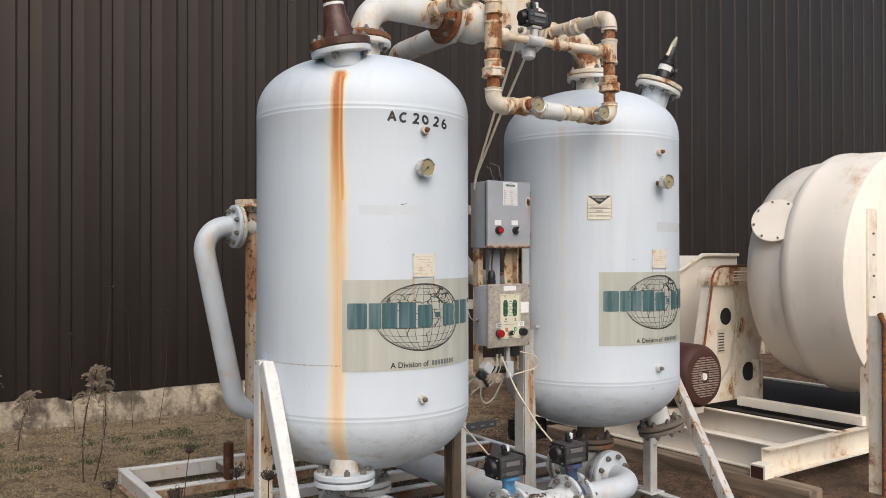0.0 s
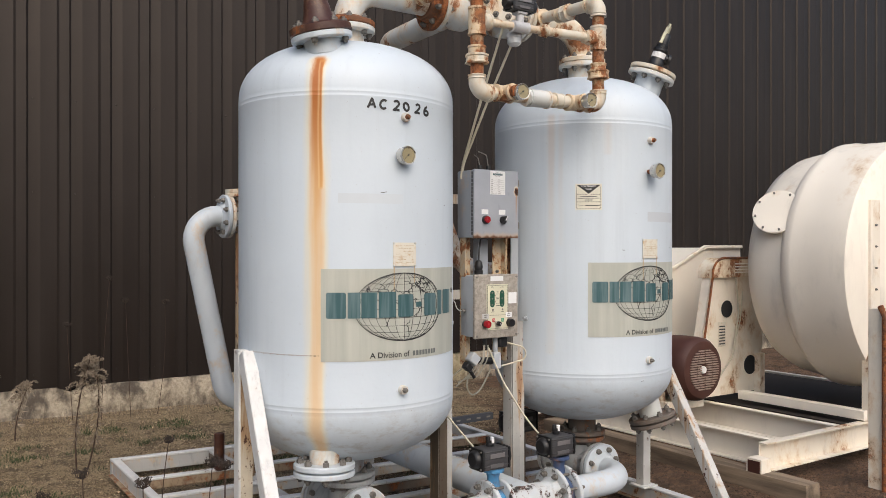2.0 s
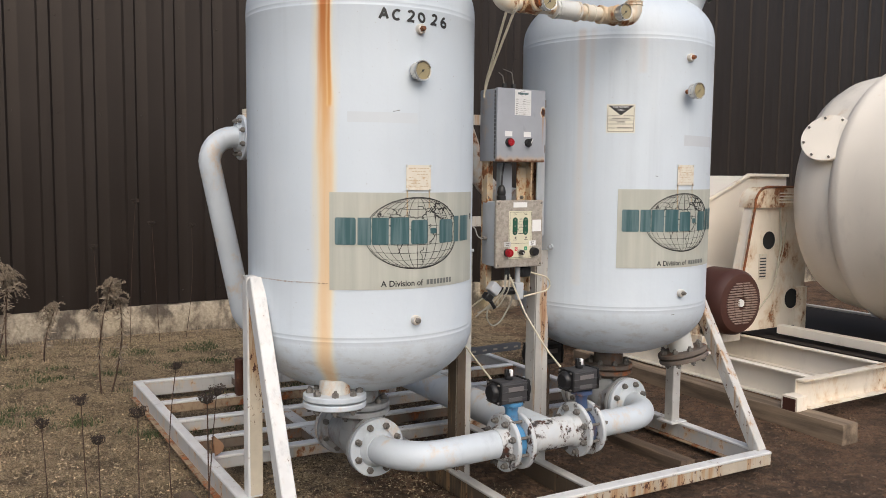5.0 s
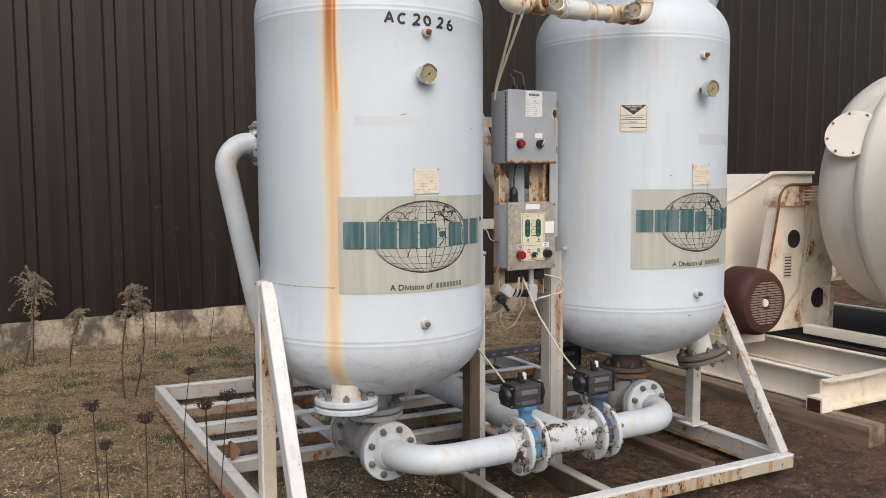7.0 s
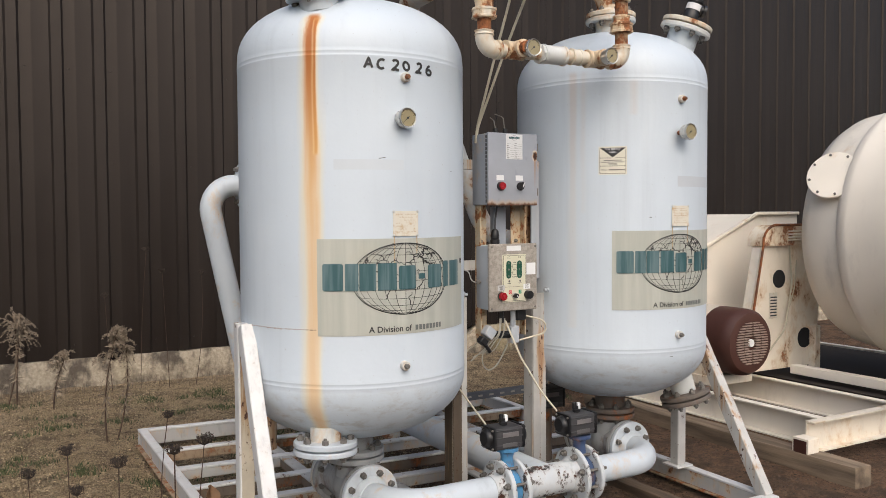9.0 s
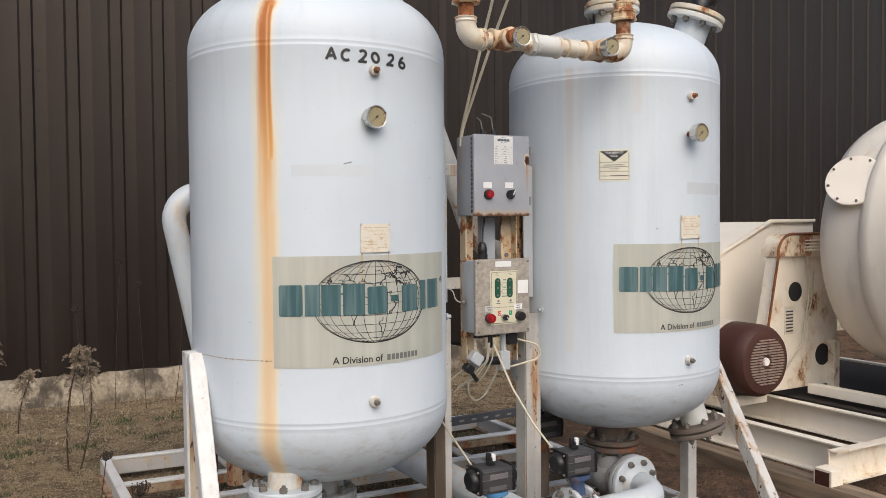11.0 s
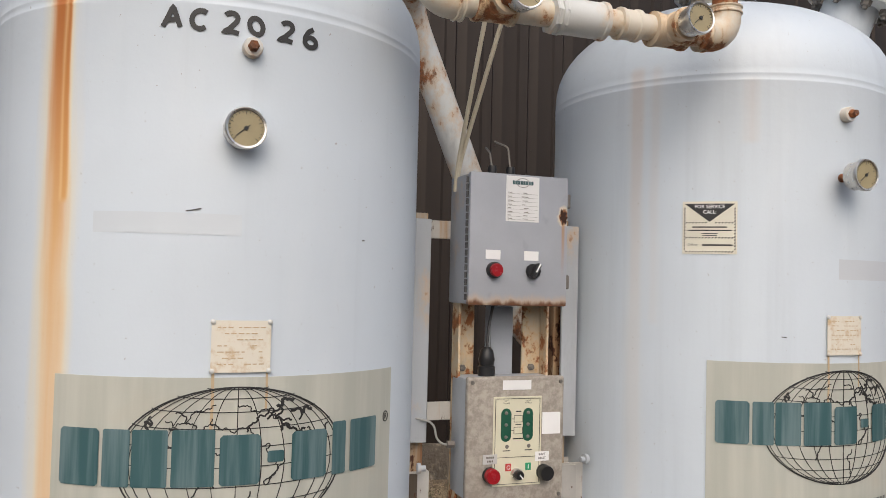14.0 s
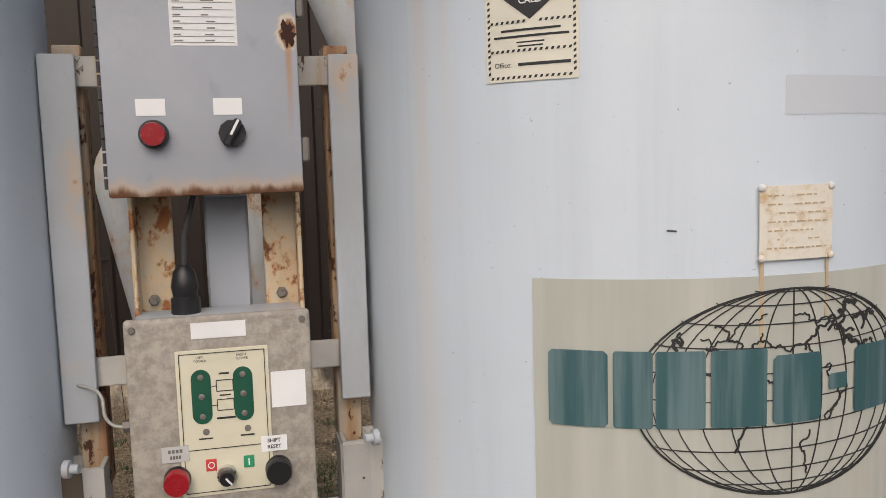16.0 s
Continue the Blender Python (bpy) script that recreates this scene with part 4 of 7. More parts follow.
def build_skid():
    s = thing("steel_skid", 0, 0.8, 0.0, "white-painted rusty steel skid frame on timber blocks", "skid frame")

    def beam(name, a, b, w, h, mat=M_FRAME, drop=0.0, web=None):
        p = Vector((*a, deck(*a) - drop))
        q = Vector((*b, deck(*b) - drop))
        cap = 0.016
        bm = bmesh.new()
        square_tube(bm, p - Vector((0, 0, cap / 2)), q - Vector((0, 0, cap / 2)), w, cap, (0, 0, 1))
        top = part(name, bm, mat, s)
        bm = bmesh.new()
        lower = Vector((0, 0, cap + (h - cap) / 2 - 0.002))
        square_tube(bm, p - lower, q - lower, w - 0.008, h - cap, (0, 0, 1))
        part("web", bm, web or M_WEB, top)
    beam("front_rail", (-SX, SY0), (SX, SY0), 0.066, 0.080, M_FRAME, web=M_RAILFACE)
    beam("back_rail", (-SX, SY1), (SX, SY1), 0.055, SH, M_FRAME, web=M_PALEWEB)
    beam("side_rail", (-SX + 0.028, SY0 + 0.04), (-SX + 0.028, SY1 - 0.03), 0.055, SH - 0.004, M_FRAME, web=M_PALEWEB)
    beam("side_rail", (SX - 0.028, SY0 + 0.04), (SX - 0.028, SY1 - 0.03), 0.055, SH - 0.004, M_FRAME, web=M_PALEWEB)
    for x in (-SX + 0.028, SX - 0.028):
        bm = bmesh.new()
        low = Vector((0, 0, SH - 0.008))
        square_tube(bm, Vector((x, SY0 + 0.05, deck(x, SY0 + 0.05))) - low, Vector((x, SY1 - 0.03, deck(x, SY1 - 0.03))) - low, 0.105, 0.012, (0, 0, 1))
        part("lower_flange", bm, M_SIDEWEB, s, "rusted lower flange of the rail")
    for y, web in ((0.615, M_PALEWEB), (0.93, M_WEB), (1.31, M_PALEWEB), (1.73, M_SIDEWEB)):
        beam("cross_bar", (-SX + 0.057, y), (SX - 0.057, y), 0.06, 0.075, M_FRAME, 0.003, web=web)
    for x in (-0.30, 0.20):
        # beam sides in the flank brown: rust with their shade painted in
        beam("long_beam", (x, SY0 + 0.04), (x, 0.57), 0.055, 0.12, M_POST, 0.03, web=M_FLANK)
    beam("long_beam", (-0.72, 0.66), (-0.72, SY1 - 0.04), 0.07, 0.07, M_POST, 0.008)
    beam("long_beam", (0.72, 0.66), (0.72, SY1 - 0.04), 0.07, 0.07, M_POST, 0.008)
    # vertical legs
    for x, zt, m in ((-1.345, 1.125, M_FRAME), (-0.252, 1.185, M_POST), (0.246, 1.185, M_POST), (1.345, 1.08, M_GREYLEG)):
        bm = bmesh.new()
        if abs(x) > 1:
            square_tube(bm, (x, 0.0, deck(x, 0)), (x, 0.0, zt), 0.066)
        else:
            channel(bm, (x - 0.042, -0.03, deck(x, 0) - 0.1), (x - 0.042, -0.03, zt), 0.084, 0.085, 0.007, 1, (0, 1, 0))
            box(bm, (x + 0.0385, -0.03, (zt + deck(x, 0) - 0.1) / 2), (0.007, 0.070, zt - deck(x, 0) + 0.1))
        leg = part("leg", bm, m, s)
        if x < -1:
            bm = bmesh.new()
            box(bm, (x + 0.004, -0.035, (zt + deck(x, 0)) / 2), (0.056, 0.004, zt - deck(x, 0) - 0.02))
            part("stained_face", bm, M_TANFACE, leg, "tan rust-stained face of the leg")
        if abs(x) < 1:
            # left leg's plates paint its shaded side dark; right leg's are only stained
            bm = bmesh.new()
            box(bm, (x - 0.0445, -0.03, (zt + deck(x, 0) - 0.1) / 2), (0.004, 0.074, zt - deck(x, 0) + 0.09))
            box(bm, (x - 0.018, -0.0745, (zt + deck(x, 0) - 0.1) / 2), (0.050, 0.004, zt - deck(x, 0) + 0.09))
            part("rust_shade_flank", bm, M_FLANK if x < 0 else M_GREYTAN, leg, "leg flank with rust stains, and painted shade on the left leg")
        # pad that carries the tank wall
        bm = bmesh.new()
        side = -1 if x < 0 else 1
        tx = TANKS[0][0] if x < 0 else TANKS[1][0]
        d = 1 if tx > x else -1
        box(bm, (x + d * 0.022, 0.0, min(zt, 1.12) - 0.13), (0.014, 0.10, 0.24), 0.003)
        part("pad", bm, M_FRAME, s)
    # slanting braces to the front corners
    for x, zt in ((-1.345, 1.12), (1.345, 1.08)):
        bm = bmesh.new()
        xf = (x - 0.04) if x > 0 else (x + 0.035)
        square_tube(bm, (x, -0.045, zt - 0.01), ((1.385 if x > 0 else -1.385), SY0 + 0.03, deck(x, SY0) - 0.01), 0.07, 0.062, (1, 0, 0))
        part("brace", bm, M_FRAME if x < 0 else M_GREYLEG, s)
    # cross beams between legs near the bottom
    bm = bmesh.new()
    box(bm, (1.345, 0.0, deck(1.345, 0) + 0.006), (0.13, 0.13, 0.012), 0.002)
    part("foot_plate", bm, M_FRAME, s)
    # rack of the instrument boxes: two strips on the tank walls, straps between, two angle posts
    for x0, x1, ya in ((-0.271, -0.213, -0.048), (0.208, 0.262, -0.048)):
        bm = bmesh.new()
        box(bm, ((x0 + x1) / 2, ya, 1.575), (x1 - x0, 0.010, 0.63), 0.002)
        box(bm, ((x0 if x0 < 0 else x1) + (0.004 if x0 < 0 else -0.004), ya + 0.03, 1.575), (0.008, 0.06, 0.63), 0.002)
        part("side_strip", bm, M_GREYSTRIP, s)
    for z in (1.862, 1.345):
        bm = bmesh.new()
        box(bm, (-0.005, -0.034, z), (0.43, 0.008, 0.052), 0.002)
        part("strap", bm, M_POST, s)
    for x0, x1, sgn in ((-0.139, -0.073, 1), (0.080, 0.145, -1)):
        bm = bmesh.new()
        box(bm, ((x0 + x1) / 2, -0.044, 1.46), (x1 - x0, 0.008, 0.98), 0.002)
        box(bm, ((x0 if sgn > 0 else x1) + sgn * 0.004, -0.07, 1.46), (0.008, 0.045, 0.98), 0.002)
        ap = part("angle_post", bm, M_TANPOST, s)
        piece("bolt", BOLT_S, frame_to(((x0 + x1) / 2 - 0.004, -0.048, 1.468), (0, -1, 0)), ap)
    # rusty stiffeners behind the side strips
    for x in (-0.232, 0.226):
        bm = bmesh.new()
        box(bm, (x, -0.008, 1.52), (0.045, 0.008, 0.78), 0.002)
        box(bm, (x + (0.02 if x < 0 else -0.02), 0.018, 1.52), (0.007, 0.05, 0.78), 0.002)
        part("stiffener", bm, M_POST2, s)
    return s


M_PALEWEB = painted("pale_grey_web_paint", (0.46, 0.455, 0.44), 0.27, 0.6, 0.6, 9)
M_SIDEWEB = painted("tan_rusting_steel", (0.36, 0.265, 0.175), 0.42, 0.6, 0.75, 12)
M_RAILFACE = streaked("rusting_rail_face", (0.50, 0.44, 0.35), 0.25)
M_GREYLEG = streaked("grey_leg_with_rust", (0.56, 0.55, 0.52), -0.17)
M_TANPOST = painted("tan_rust_speckled_angle", (0.55, 0.47, 0.345), 0.44, 0.5, 0.6, 20)
M_TANFACE = streaked("tan_stained_face", (0.60, 0.53, 0.41), 0.02)
M_GREYTAN = streaked("grey_tan_stained_flank", (0.46, 0.45, 0.425), -0.22)
# dark brown holding the shade of flanks and inner beam faces, plus rust
M_FLANK = streaked("shade_browned_rust", (0.10, 0.075, 0.052), -0.1)
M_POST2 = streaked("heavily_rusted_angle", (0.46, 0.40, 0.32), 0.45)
# grime and rust, darkened further so the beam sides carry painted shade
M_WEB = painted("shade_dark_rusting_web", (0.165, 0.130, 0.098), 0.30, 0.7, 0.75, 9)
M_GREYSTRIP = painted("grey_strip_paint", (0.42, 0.45, 0.48), 0.14, 0.35, 0.5, 6)
build_skid()


def timber(x, y, z, sx, sy, sz, label, turn=0.0, wood=M_WOOD):
    bm = bmesh.new()
    box(bm, (0, 0, 0), (sx, sy, sz), 0.012, seg=2)
    bmesh.ops.subdivide_edges(bm, edges=[e for e in bm.edges if e.calc_length() > 0.4], cuts=9)
    for v in bm.verts:
        v.co += Vector([noise.noise(v.co * 5 + Vector((x, y, i * 3))) for i in range(3)]) * 0.009
    ob = new("timber_block", mesh_of("timber_block", bm, wood))
    ob.matrix_basis = pose(x, y, z, 0, 0, turn)
    tagged(ob, label, "timber", "bearers under the machines")


for y, x, w in ((2.05, 0, 2.7), (0.95, 0, 2.75)):
    timber(0, y, -0.105 + 0.006 * y, 0.10, w, 0.13, "weathered timber bearer under the steel skid", 90)
timber(1.04, -0.03, -0.075, 0.11, 0.78, 0.13, "dark weathered timber block inside the steel skid")
timber(-1.52, 0.22, -0.055, 0.10, 0.62, 0.09, "short weathered timber block beside the steel skid", 4)
timber(2.36, 0.75, -0.045, 0.16, 2.6, 0.17, "long bleached brown timber bearer under the blower frame", wood=M_WOOD_PALE)
timber(4.6, 0.75, -0.055, 0.16, 2.6, 0.17, "long bleached brown timber bearer under the blower frame", wood=M_WOOD_PALE)


# ---- instrument boxes ----
def cyl_part(name, p, d, r, h, mat, parent, label="", seg=24, prof=None):
    bm = bmesh.new()
    lathe(bm, prof or [(r, 0), (r, h * 0.8), (r * 0.93, h), (0.001, h)], frame_to(p, d), seg)
    return part(name, bm, mat, parent, label)


FRONT = Vector((0, -1, 0))


def relay_box():
    x0, x1, y0, z0, z1, depth = -0.153, 0.146, -0.192, 1.651, 2.015, 0.14
    b = thing("electrical_box", 0, -0.12, z0, "grey steel electrical box with rusted corner and red lamp", "electrical box")
    cxm, czm = (x0 + x1) / 2, (z0 + z1) / 2
    bm = bmesh.new()
    box(bm, (cxm, y0 + 0.018 + depth / 2, czm), (x1 - x0 - 0.006, depth, z1 - z0 - 0.006), 0.006, seg=2)
    part("body", bm, M_GREYBOX, b)
    bm = bmesh.new()
    box(bm, (cxm, y0 + 0.009, czm), (x1 - x0, 0.018, z1 - z0), 0.005, seg=2)
    door = part("door", bm, box_door_material(), b)
    bm = bmesh.new()
    rod(bm, (0, 0, 0), (0, 0, 0.0165), 0.0040, 8)
    knuckle = mesh_of("hinge_knuckle", bm, M_ACT)
    for i in range(17):
        piece("hinge_knuckle", knuckle, pose(x0 - 0.003, y0 + 0.015, z0 + 0.014 + i * 0.02), b)
    for z in (1.95, 1.72):
        bm = bmesh.new()
        box(bm, (x1 + 0.006, y0 + 0.02, z), (0.014, 0.026, 0.04), 0.003)
        part("latch", bm, M_BOLT, b)
    # paper label
    bm = bmesh.new()
    box(bm, (0.003, y0 - 0.0005, 1.947), (0.101, 0.001, 0.126))
    lab = part("paper_label", bm, M_WHITE, door, "white paper data label")
    bm = bmesh.new()
    rnd = random.Random(8)
    for i, z in enumerate((1.964, 1.953, 1.942, 1.931, 1.921, 1.911, 1.901, 1.892)):
        box(bm, (0.003, y0 - 0.0015, z - 0.003), (0.092, 0.0006, 0.0005))
        for k in range(2):
            w = rnd.uniform(0.010, 0.020)
            box(bm, (-0.042 + w / 2 + k * rnd.uniform(0.04, 0.05), y0 - 0.0015, z), (w, 0.0006, 0.0017))
    ring = [(0.003 + 0.019 * math.cos(i * 0.2618), 1.992 + 0.0125 * math.sin(i * 0.2618)) for i in range(25)]
    for (a, c), (d, e) in zip(ring, ring[1:]):
        rod(bm, (a, y0 - 0.0012, c), (d, y0 - 0.0012, e), 0.0006, 4)
    part("print", bm, M_BOLT, door)
    bm = bmesh.new()
    for i in range(8):
        box(bm, (0.003 - 0.0285 + i * 0.0081, y0 - 0.0018, 1.992), (0.0066, 0.0006, 0.0105))
    part("mark_block", bm, M_TEAL, door)
    for x in (-0.083, 0.033):
        bm = bmesh.new()
        box(bm, (x, y0 - 0.0008, 1.790), (0.044, 0.0012, 0.026))
        part("blank_tag", bm, M_WHITE, door)
    # red lamp and selector knob
    p = Vector((-0.080, y0, 1.748))
    lamp = cyl_part("lamp_collar", p, FRONT, 0.0225, 0.016, M_BLACK, door)
    cyl_part("red_lens", p + FRONT * 0.012, FRONT, 0.0185, 0.014, M_RED, lamp, "red pilot lens")
    p = Vector((0.038, y0, 1.748))
    knob = cyl_part("knob_collar", p, FRONT, 0.0215, 0.012, M_BLACK, door, seg=10)
    bm = bmesh.new()
    box(bm, p + FRONT * 0.018, (0.013, 0.022, 0.046), 0.003, turn=Matrix.Rotation(radians(28), 3, "Y"))
    part("lever", bm, M_BLACK, knob)
    bm = bmesh.new()
    box(bm, p + FRONT * 0.0295 + Vector((0.004, 0, 0.008)), (0.004, 0.002, 0.026), turn=Matrix.Rotation(radians(28), 3, "Y"))
    part("pointer", bm, M_WHITE, knob)
    # torn rust hole at the upper edge of the door
    bm = bmesh.new()
    rnd = random.Random(2)
    n = 22
    vs = [bm.verts.new((0.131 + 0.013 * math.cos(a) * rnd.uniform(0.5, 1.2), y0 - 0.0012, 1.903 + 0.021 * math.sin(a) * rnd.uniform(0.5, 1.25))) for a in (2 * math.pi * i / n for i in range(n))]
    bm.faces.new(vs)
    part("rust_hole", bm, plain("deep_rust", (0.045, 0.018, 0.010), 0.9, 0.0, 0.5, 60), door, "rusted-through hole")
    # cable glands and wires on top
    for x, h in ((-0.055, 0.05), (0.002, 0.07)):
        cyl_part("cable_gland", (x, -0.11, z1 - 0.004), (0, 0, 1), 0.013, 0.035, M_BLACK, b, seg=10)
        bm = bmesh.new()
        tube(bm, route([(x, -0.11, z1 + 0.02), (x - 0.004, -0.10, z1 + 0.02 + h), (x - 0.03 * (x > -0.02), -0.06, z1 + 0.04 + h)], 0.02), 0.003, 8)
        part("wire", bm, M_BOLT, b)
    return b


def box_door_material():
    """Grey door paint; rust creeps up from the drip edge and runs below the hole."""
    n = Nodes("grey_door_rusting_edge")
    col = (0.36, 0.38, 0.415)
    x, y, z = n.axes()[:3]
    v = n.noise(5, 4)
    base = n.mix(n.ramp(v, 0.3, 0.7), tone(col, 0.93), tone(col, 1.06))
    base = n.mix(n.math("MULTIPLY", n.ramp(n.noise(16, 6, (1, 1, 0.6)), 0.58, 0.7), 0.25), base, tone(col, 0.6))
    low = n.math("ADD", z, n.math("MULTIPLY", n.math("SUBTRACT", n.noise(26, 5, (1, 1, 0.3)), 0.5), 0.055))
    creep = n.math("SUBTRACT", 1.0, n.ramp(low, 1.653, 1.668))
    base = n.mix(n.math("MULTIPLY", n.math("SUBTRACT", 1.0, n.ramp(low, 1.66, 1.685)), 0.5), base, RUST_PALE)
    base = n.mix(creep, base, (0.13, 0.055, 0.025))
    dx = n.math("SUBTRACT", x, 0.131)
    dz = n.math("MULTIPLY", n.math("SUBTRACT", z, 1.905), 0.6)
    far = n.math("SQRT", n.math("ADD", n.math("MULTIPLY", dx, dx), n.math("MULTIPLY", dz, dz)))
    far = n.math("ADD", far, n.math("MULTIPLY", n.math("SUBTRACT", n.noise(60, 5), 0.5), 0.02))
    base = n.mix(n.math("SUBTRACT", 1.0, n.ramp(far, 0.014, 0.021)), base, (0.62, 0.55, 0.42))
    base = n.mix(n.math("SUBTRACT", 1.0, n.ramp(far, 0.010, 0.015)), base, (0.25, 0.10, 0.035))
    run = n.math("ADD", n.math("ABSOLUTE", dx), n.math("MULTIPLY", n.noise(40, 3, (1, 1, 0.1)), 0.008))
    run = n.math("MULTIPLY", n.math("SUBTRACT", 1.0, n.ramp(run, 0.004, 0.011)), n.math("MULTIPLY", n.math("SUBTRACT", 1.0, n.ramp(z, 1.90, 1.915)), n.ramp(z, 1.70, 1.90)))
    base = n.mix(n.math("MULTIPLY", run, 0.8), base, (0.42, 0.22, 0.09))
    return n.done(base, 0.5, 0.0, n.noise(70, 4), 0.0004)


def control_box():
    x0, x1, y0, z0, z1, depth = -0.147, 0.146, -0.190, 1.115, 1.457, 0.12
    b = thing("control_panel", 0, -0.12, z0, "weathered grey fibreglass control box with cream keypad and buttons", "control panel")
    cxm, czm = (x0 + x1) / 2, (z0 + z1) / 2
    bm = bmesh.new()
    box(bm, (cxm, y0 + 0.022 + depth / 2, czm), (x1 - x0 - 0.014, depth, z1 - z0 - 0.014), 0.010, seg=2)
    part("body", bm, M_GREYSTRIP, b)
    bm = bmesh.new()
    box(bm, (cxm, y0 + 0.011, czm), (x1 - x0, 0.022, z1 - z0), 0.008, seg=3)
    lid = part("lid", bm, M_FIBRE, b, "rough grey fibreglass lid")
    for x in (x0 + 0.013, x1 - 0.013):
        for z in (z0 + 0.015, z1 - 0.015):
            cyl_part("screw", (x, y0, z), FRONT, 0.0055, 0.004, M_BOLT, lid, seg=10)
    # cream keypad
    M_PAD = plain("cream_overlay", (0.66, 0.63, 0.48), 0.4, 0.0, 0.04)
    M_GREEN = plain("dark_green_ink", (0.012, 0.085, 0.050), 0.4, 0.0, 0.1)
    px0, px1, pz0, pz1 = -0.071, 0.075, 1.160, 1.403
    bm = bmesh.new()
    box(bm, ((px0 + px1) / 2, y0 - 0.001, (pz0 + pz1) / 2), (px1 - px0, 0.002, pz1 - pz0), 0.0008)
    pad = part("keypad", bm, M_PAD, lid, "cream keypad with green indicator bars")
    for x in (-0.033, 0.033):
        bm = bmesh.new()
        n = 10
        pts = [(x + 0.0155 * math.cos(a), 1.3555 + 0.0155 * math.sin(a)) for a in (math.pi * i / n for i in range(n + 1))]
        pts += [(x + 0.0155 * math.cos(a), 1.296 + 0.0155 * math.sin(a)) for a in (math.pi + math.pi * i / n for i in range(n + 1))]
        f = bm.faces.new([bm.verts.new((u, y0 - 0.0032, w)) for u, w in pts])
        part("indicator_bar", bm, M_GREEN, pad)
        for z in (1.358, 1.326, 1.293):
            bm = bmesh.new()
            lathe(bm, [(0.005, 0), (0.005, 0.001), (0.003, 0.002), (0, 0.002)], frame_to((x, y0 - 0.0033, z), FRONT), 12)
            part("indicator_dot", bm, M_BOLT, pad)
        bm = bmesh.new()
        lathe(bm, [(0.0055, 0), (0.0055, 0.001), (0, 0.002)], frame_to((x + 0.004, y0 - 0.0022, 1.267), FRONT), 12)
        part("indicator_dot", bm, M_BOLT, pad)
    bm = bmesh.new()

    def bar(x, z, w, h):
        box(bm, (x, y0 - 0.0027, z), (w, 0.0008, h))
    for x in (-0.033, 0.033):
        for text, z in (("LEFT" if x < 0 else "RIGHT", 1.3905), ("TOWER", 1.3845)):
            merge(bm, words(text, 0.0042), Matrix.Translation((x, y0 - 0.0030, z)))
        bar(x + 0.003, 1.256, 0.022, 0.0022)
    bar(0.004, 1.362, 0.016, 0.003), bar(0.004, 1.326, 0.018, 0.002), bar(0.004, 1.288, 0.030, 0.003)
    for z in (1.342, 1.310):
        for s in (-1, 1):
            bar(0.004, z + s * 0.009, 0.026, 0.0012), bar(0.004 + s * 0.013, z, 0.0012, 0.018), bar(0.004 + s * 0.017, z, 0.008, 0.0012)
    ax, bx, az, bz = px0 + 0.006, px1 - 0.006, pz0 + 0.006, pz1 - 0.006
    for z in (az, bz, 1.238):
        bar((ax + bx) / 2, z, bx - ax, 0.0012)
    for x in (ax, bx):
        bar(x, (az + bz) / 2, 0.0012, bz - az)
    part("print", bm, M_INK, pad)
    for x, m in ((-0.024, plain("red_key", (0.55, 0.06, 0.05), 0.4)), (0.036, plain("green_key", (0.03, 0.30, 0.14), 0.4))):
        bm = bmesh.new()
        box(bm, (x, y0 - 0.003, 1.211), (0.017, 0.002, 0.020), 0.0006)
        key = part("square_key", bm, m, pad)
    bm = bmesh.new()
    for i in range(12):
        a, c = i * math.pi / 6, (i + 1) * math.pi / 6
        rod(bm, (-0.024 + 0.005 * math.cos(a), y0 - 0.0045, 1.211 + 0.005 * math.sin(a)), (-0.024 + 0.005 * math.cos(c), y0 - 0.0045, 1.211 + 0.005 * math.sin(c)), 0.0008, 4)
    box(bm, (0.036, y0 - 0.0045, 1.211), (0.002, 0.001, 0.011))
    part("key_sign", bm, M_WHITE, pad)
    # buttons and switch
    p = Vector((-0.078, y0, 1.193))
    r = cyl_part("button_collar", p, FRONT, 0.0215, 0.012, M_BLACK, lid)
    cyl_part("button_cap", p + FRONT * 0.010, FRONT, 0.0205, 0.020, M_RED, r, "red push button")
    p = Vector((0.083, y0, 1.194))
    r = cyl_part("button_collar", p, FRONT, 0.0215, 0.012, M_BLACK, lid)
    cyl_part("button_cap", p + FRONT * 0.010, FRONT, 0.0210, 0.020, M_BLACK, r, "black push button")
    p = Vector((0.000, y0 - 0.002, 1.193))
    r = cyl_part("switch_collar", p, FRONT, 0.0165, 0.012, M_CHROME, lid)
    cyl_part("switch_knob", p + FRONT * 0.010, FRONT, 0.0125, 0.018, M_BLACK, r, seg=12)
    bm = bmesh.new()
    box(bm, p + FRONT * 0.029 + Vector((0.003, 0, -0.003)), (0.003, 0.002, 0.014), turn=Matrix.Rotation(radians(-40), 3, "Y"))
    part("pointer", bm, M_WHITE, r)
    # tags
    bm = bmesh.new()
    box(bm, (-0.001, y0 - 0.0008, 1.434), (0.086, 0.0014, 0.026))
    part("blank_tag", bm, M_WHITE, lid)
    bm = bmesh.new()
    box(bm, (0.106, y0 - 0.0008, 1.327), (0.056, 0.0014, 0.060))
    part("blank_tag", bm, M_WHITE, lid)
    for x, z in ((-0.079, 1.235), (0.078, 1.237)):
        bm = bmesh.new()
        box(bm, (x, y0 - 0.0030, z), (0.042, 0.0012, 0.026))
        part("tag", bm, M_WHITE if x > 0 else M_TAGGREY, lid)
        bm = bmesh.new()
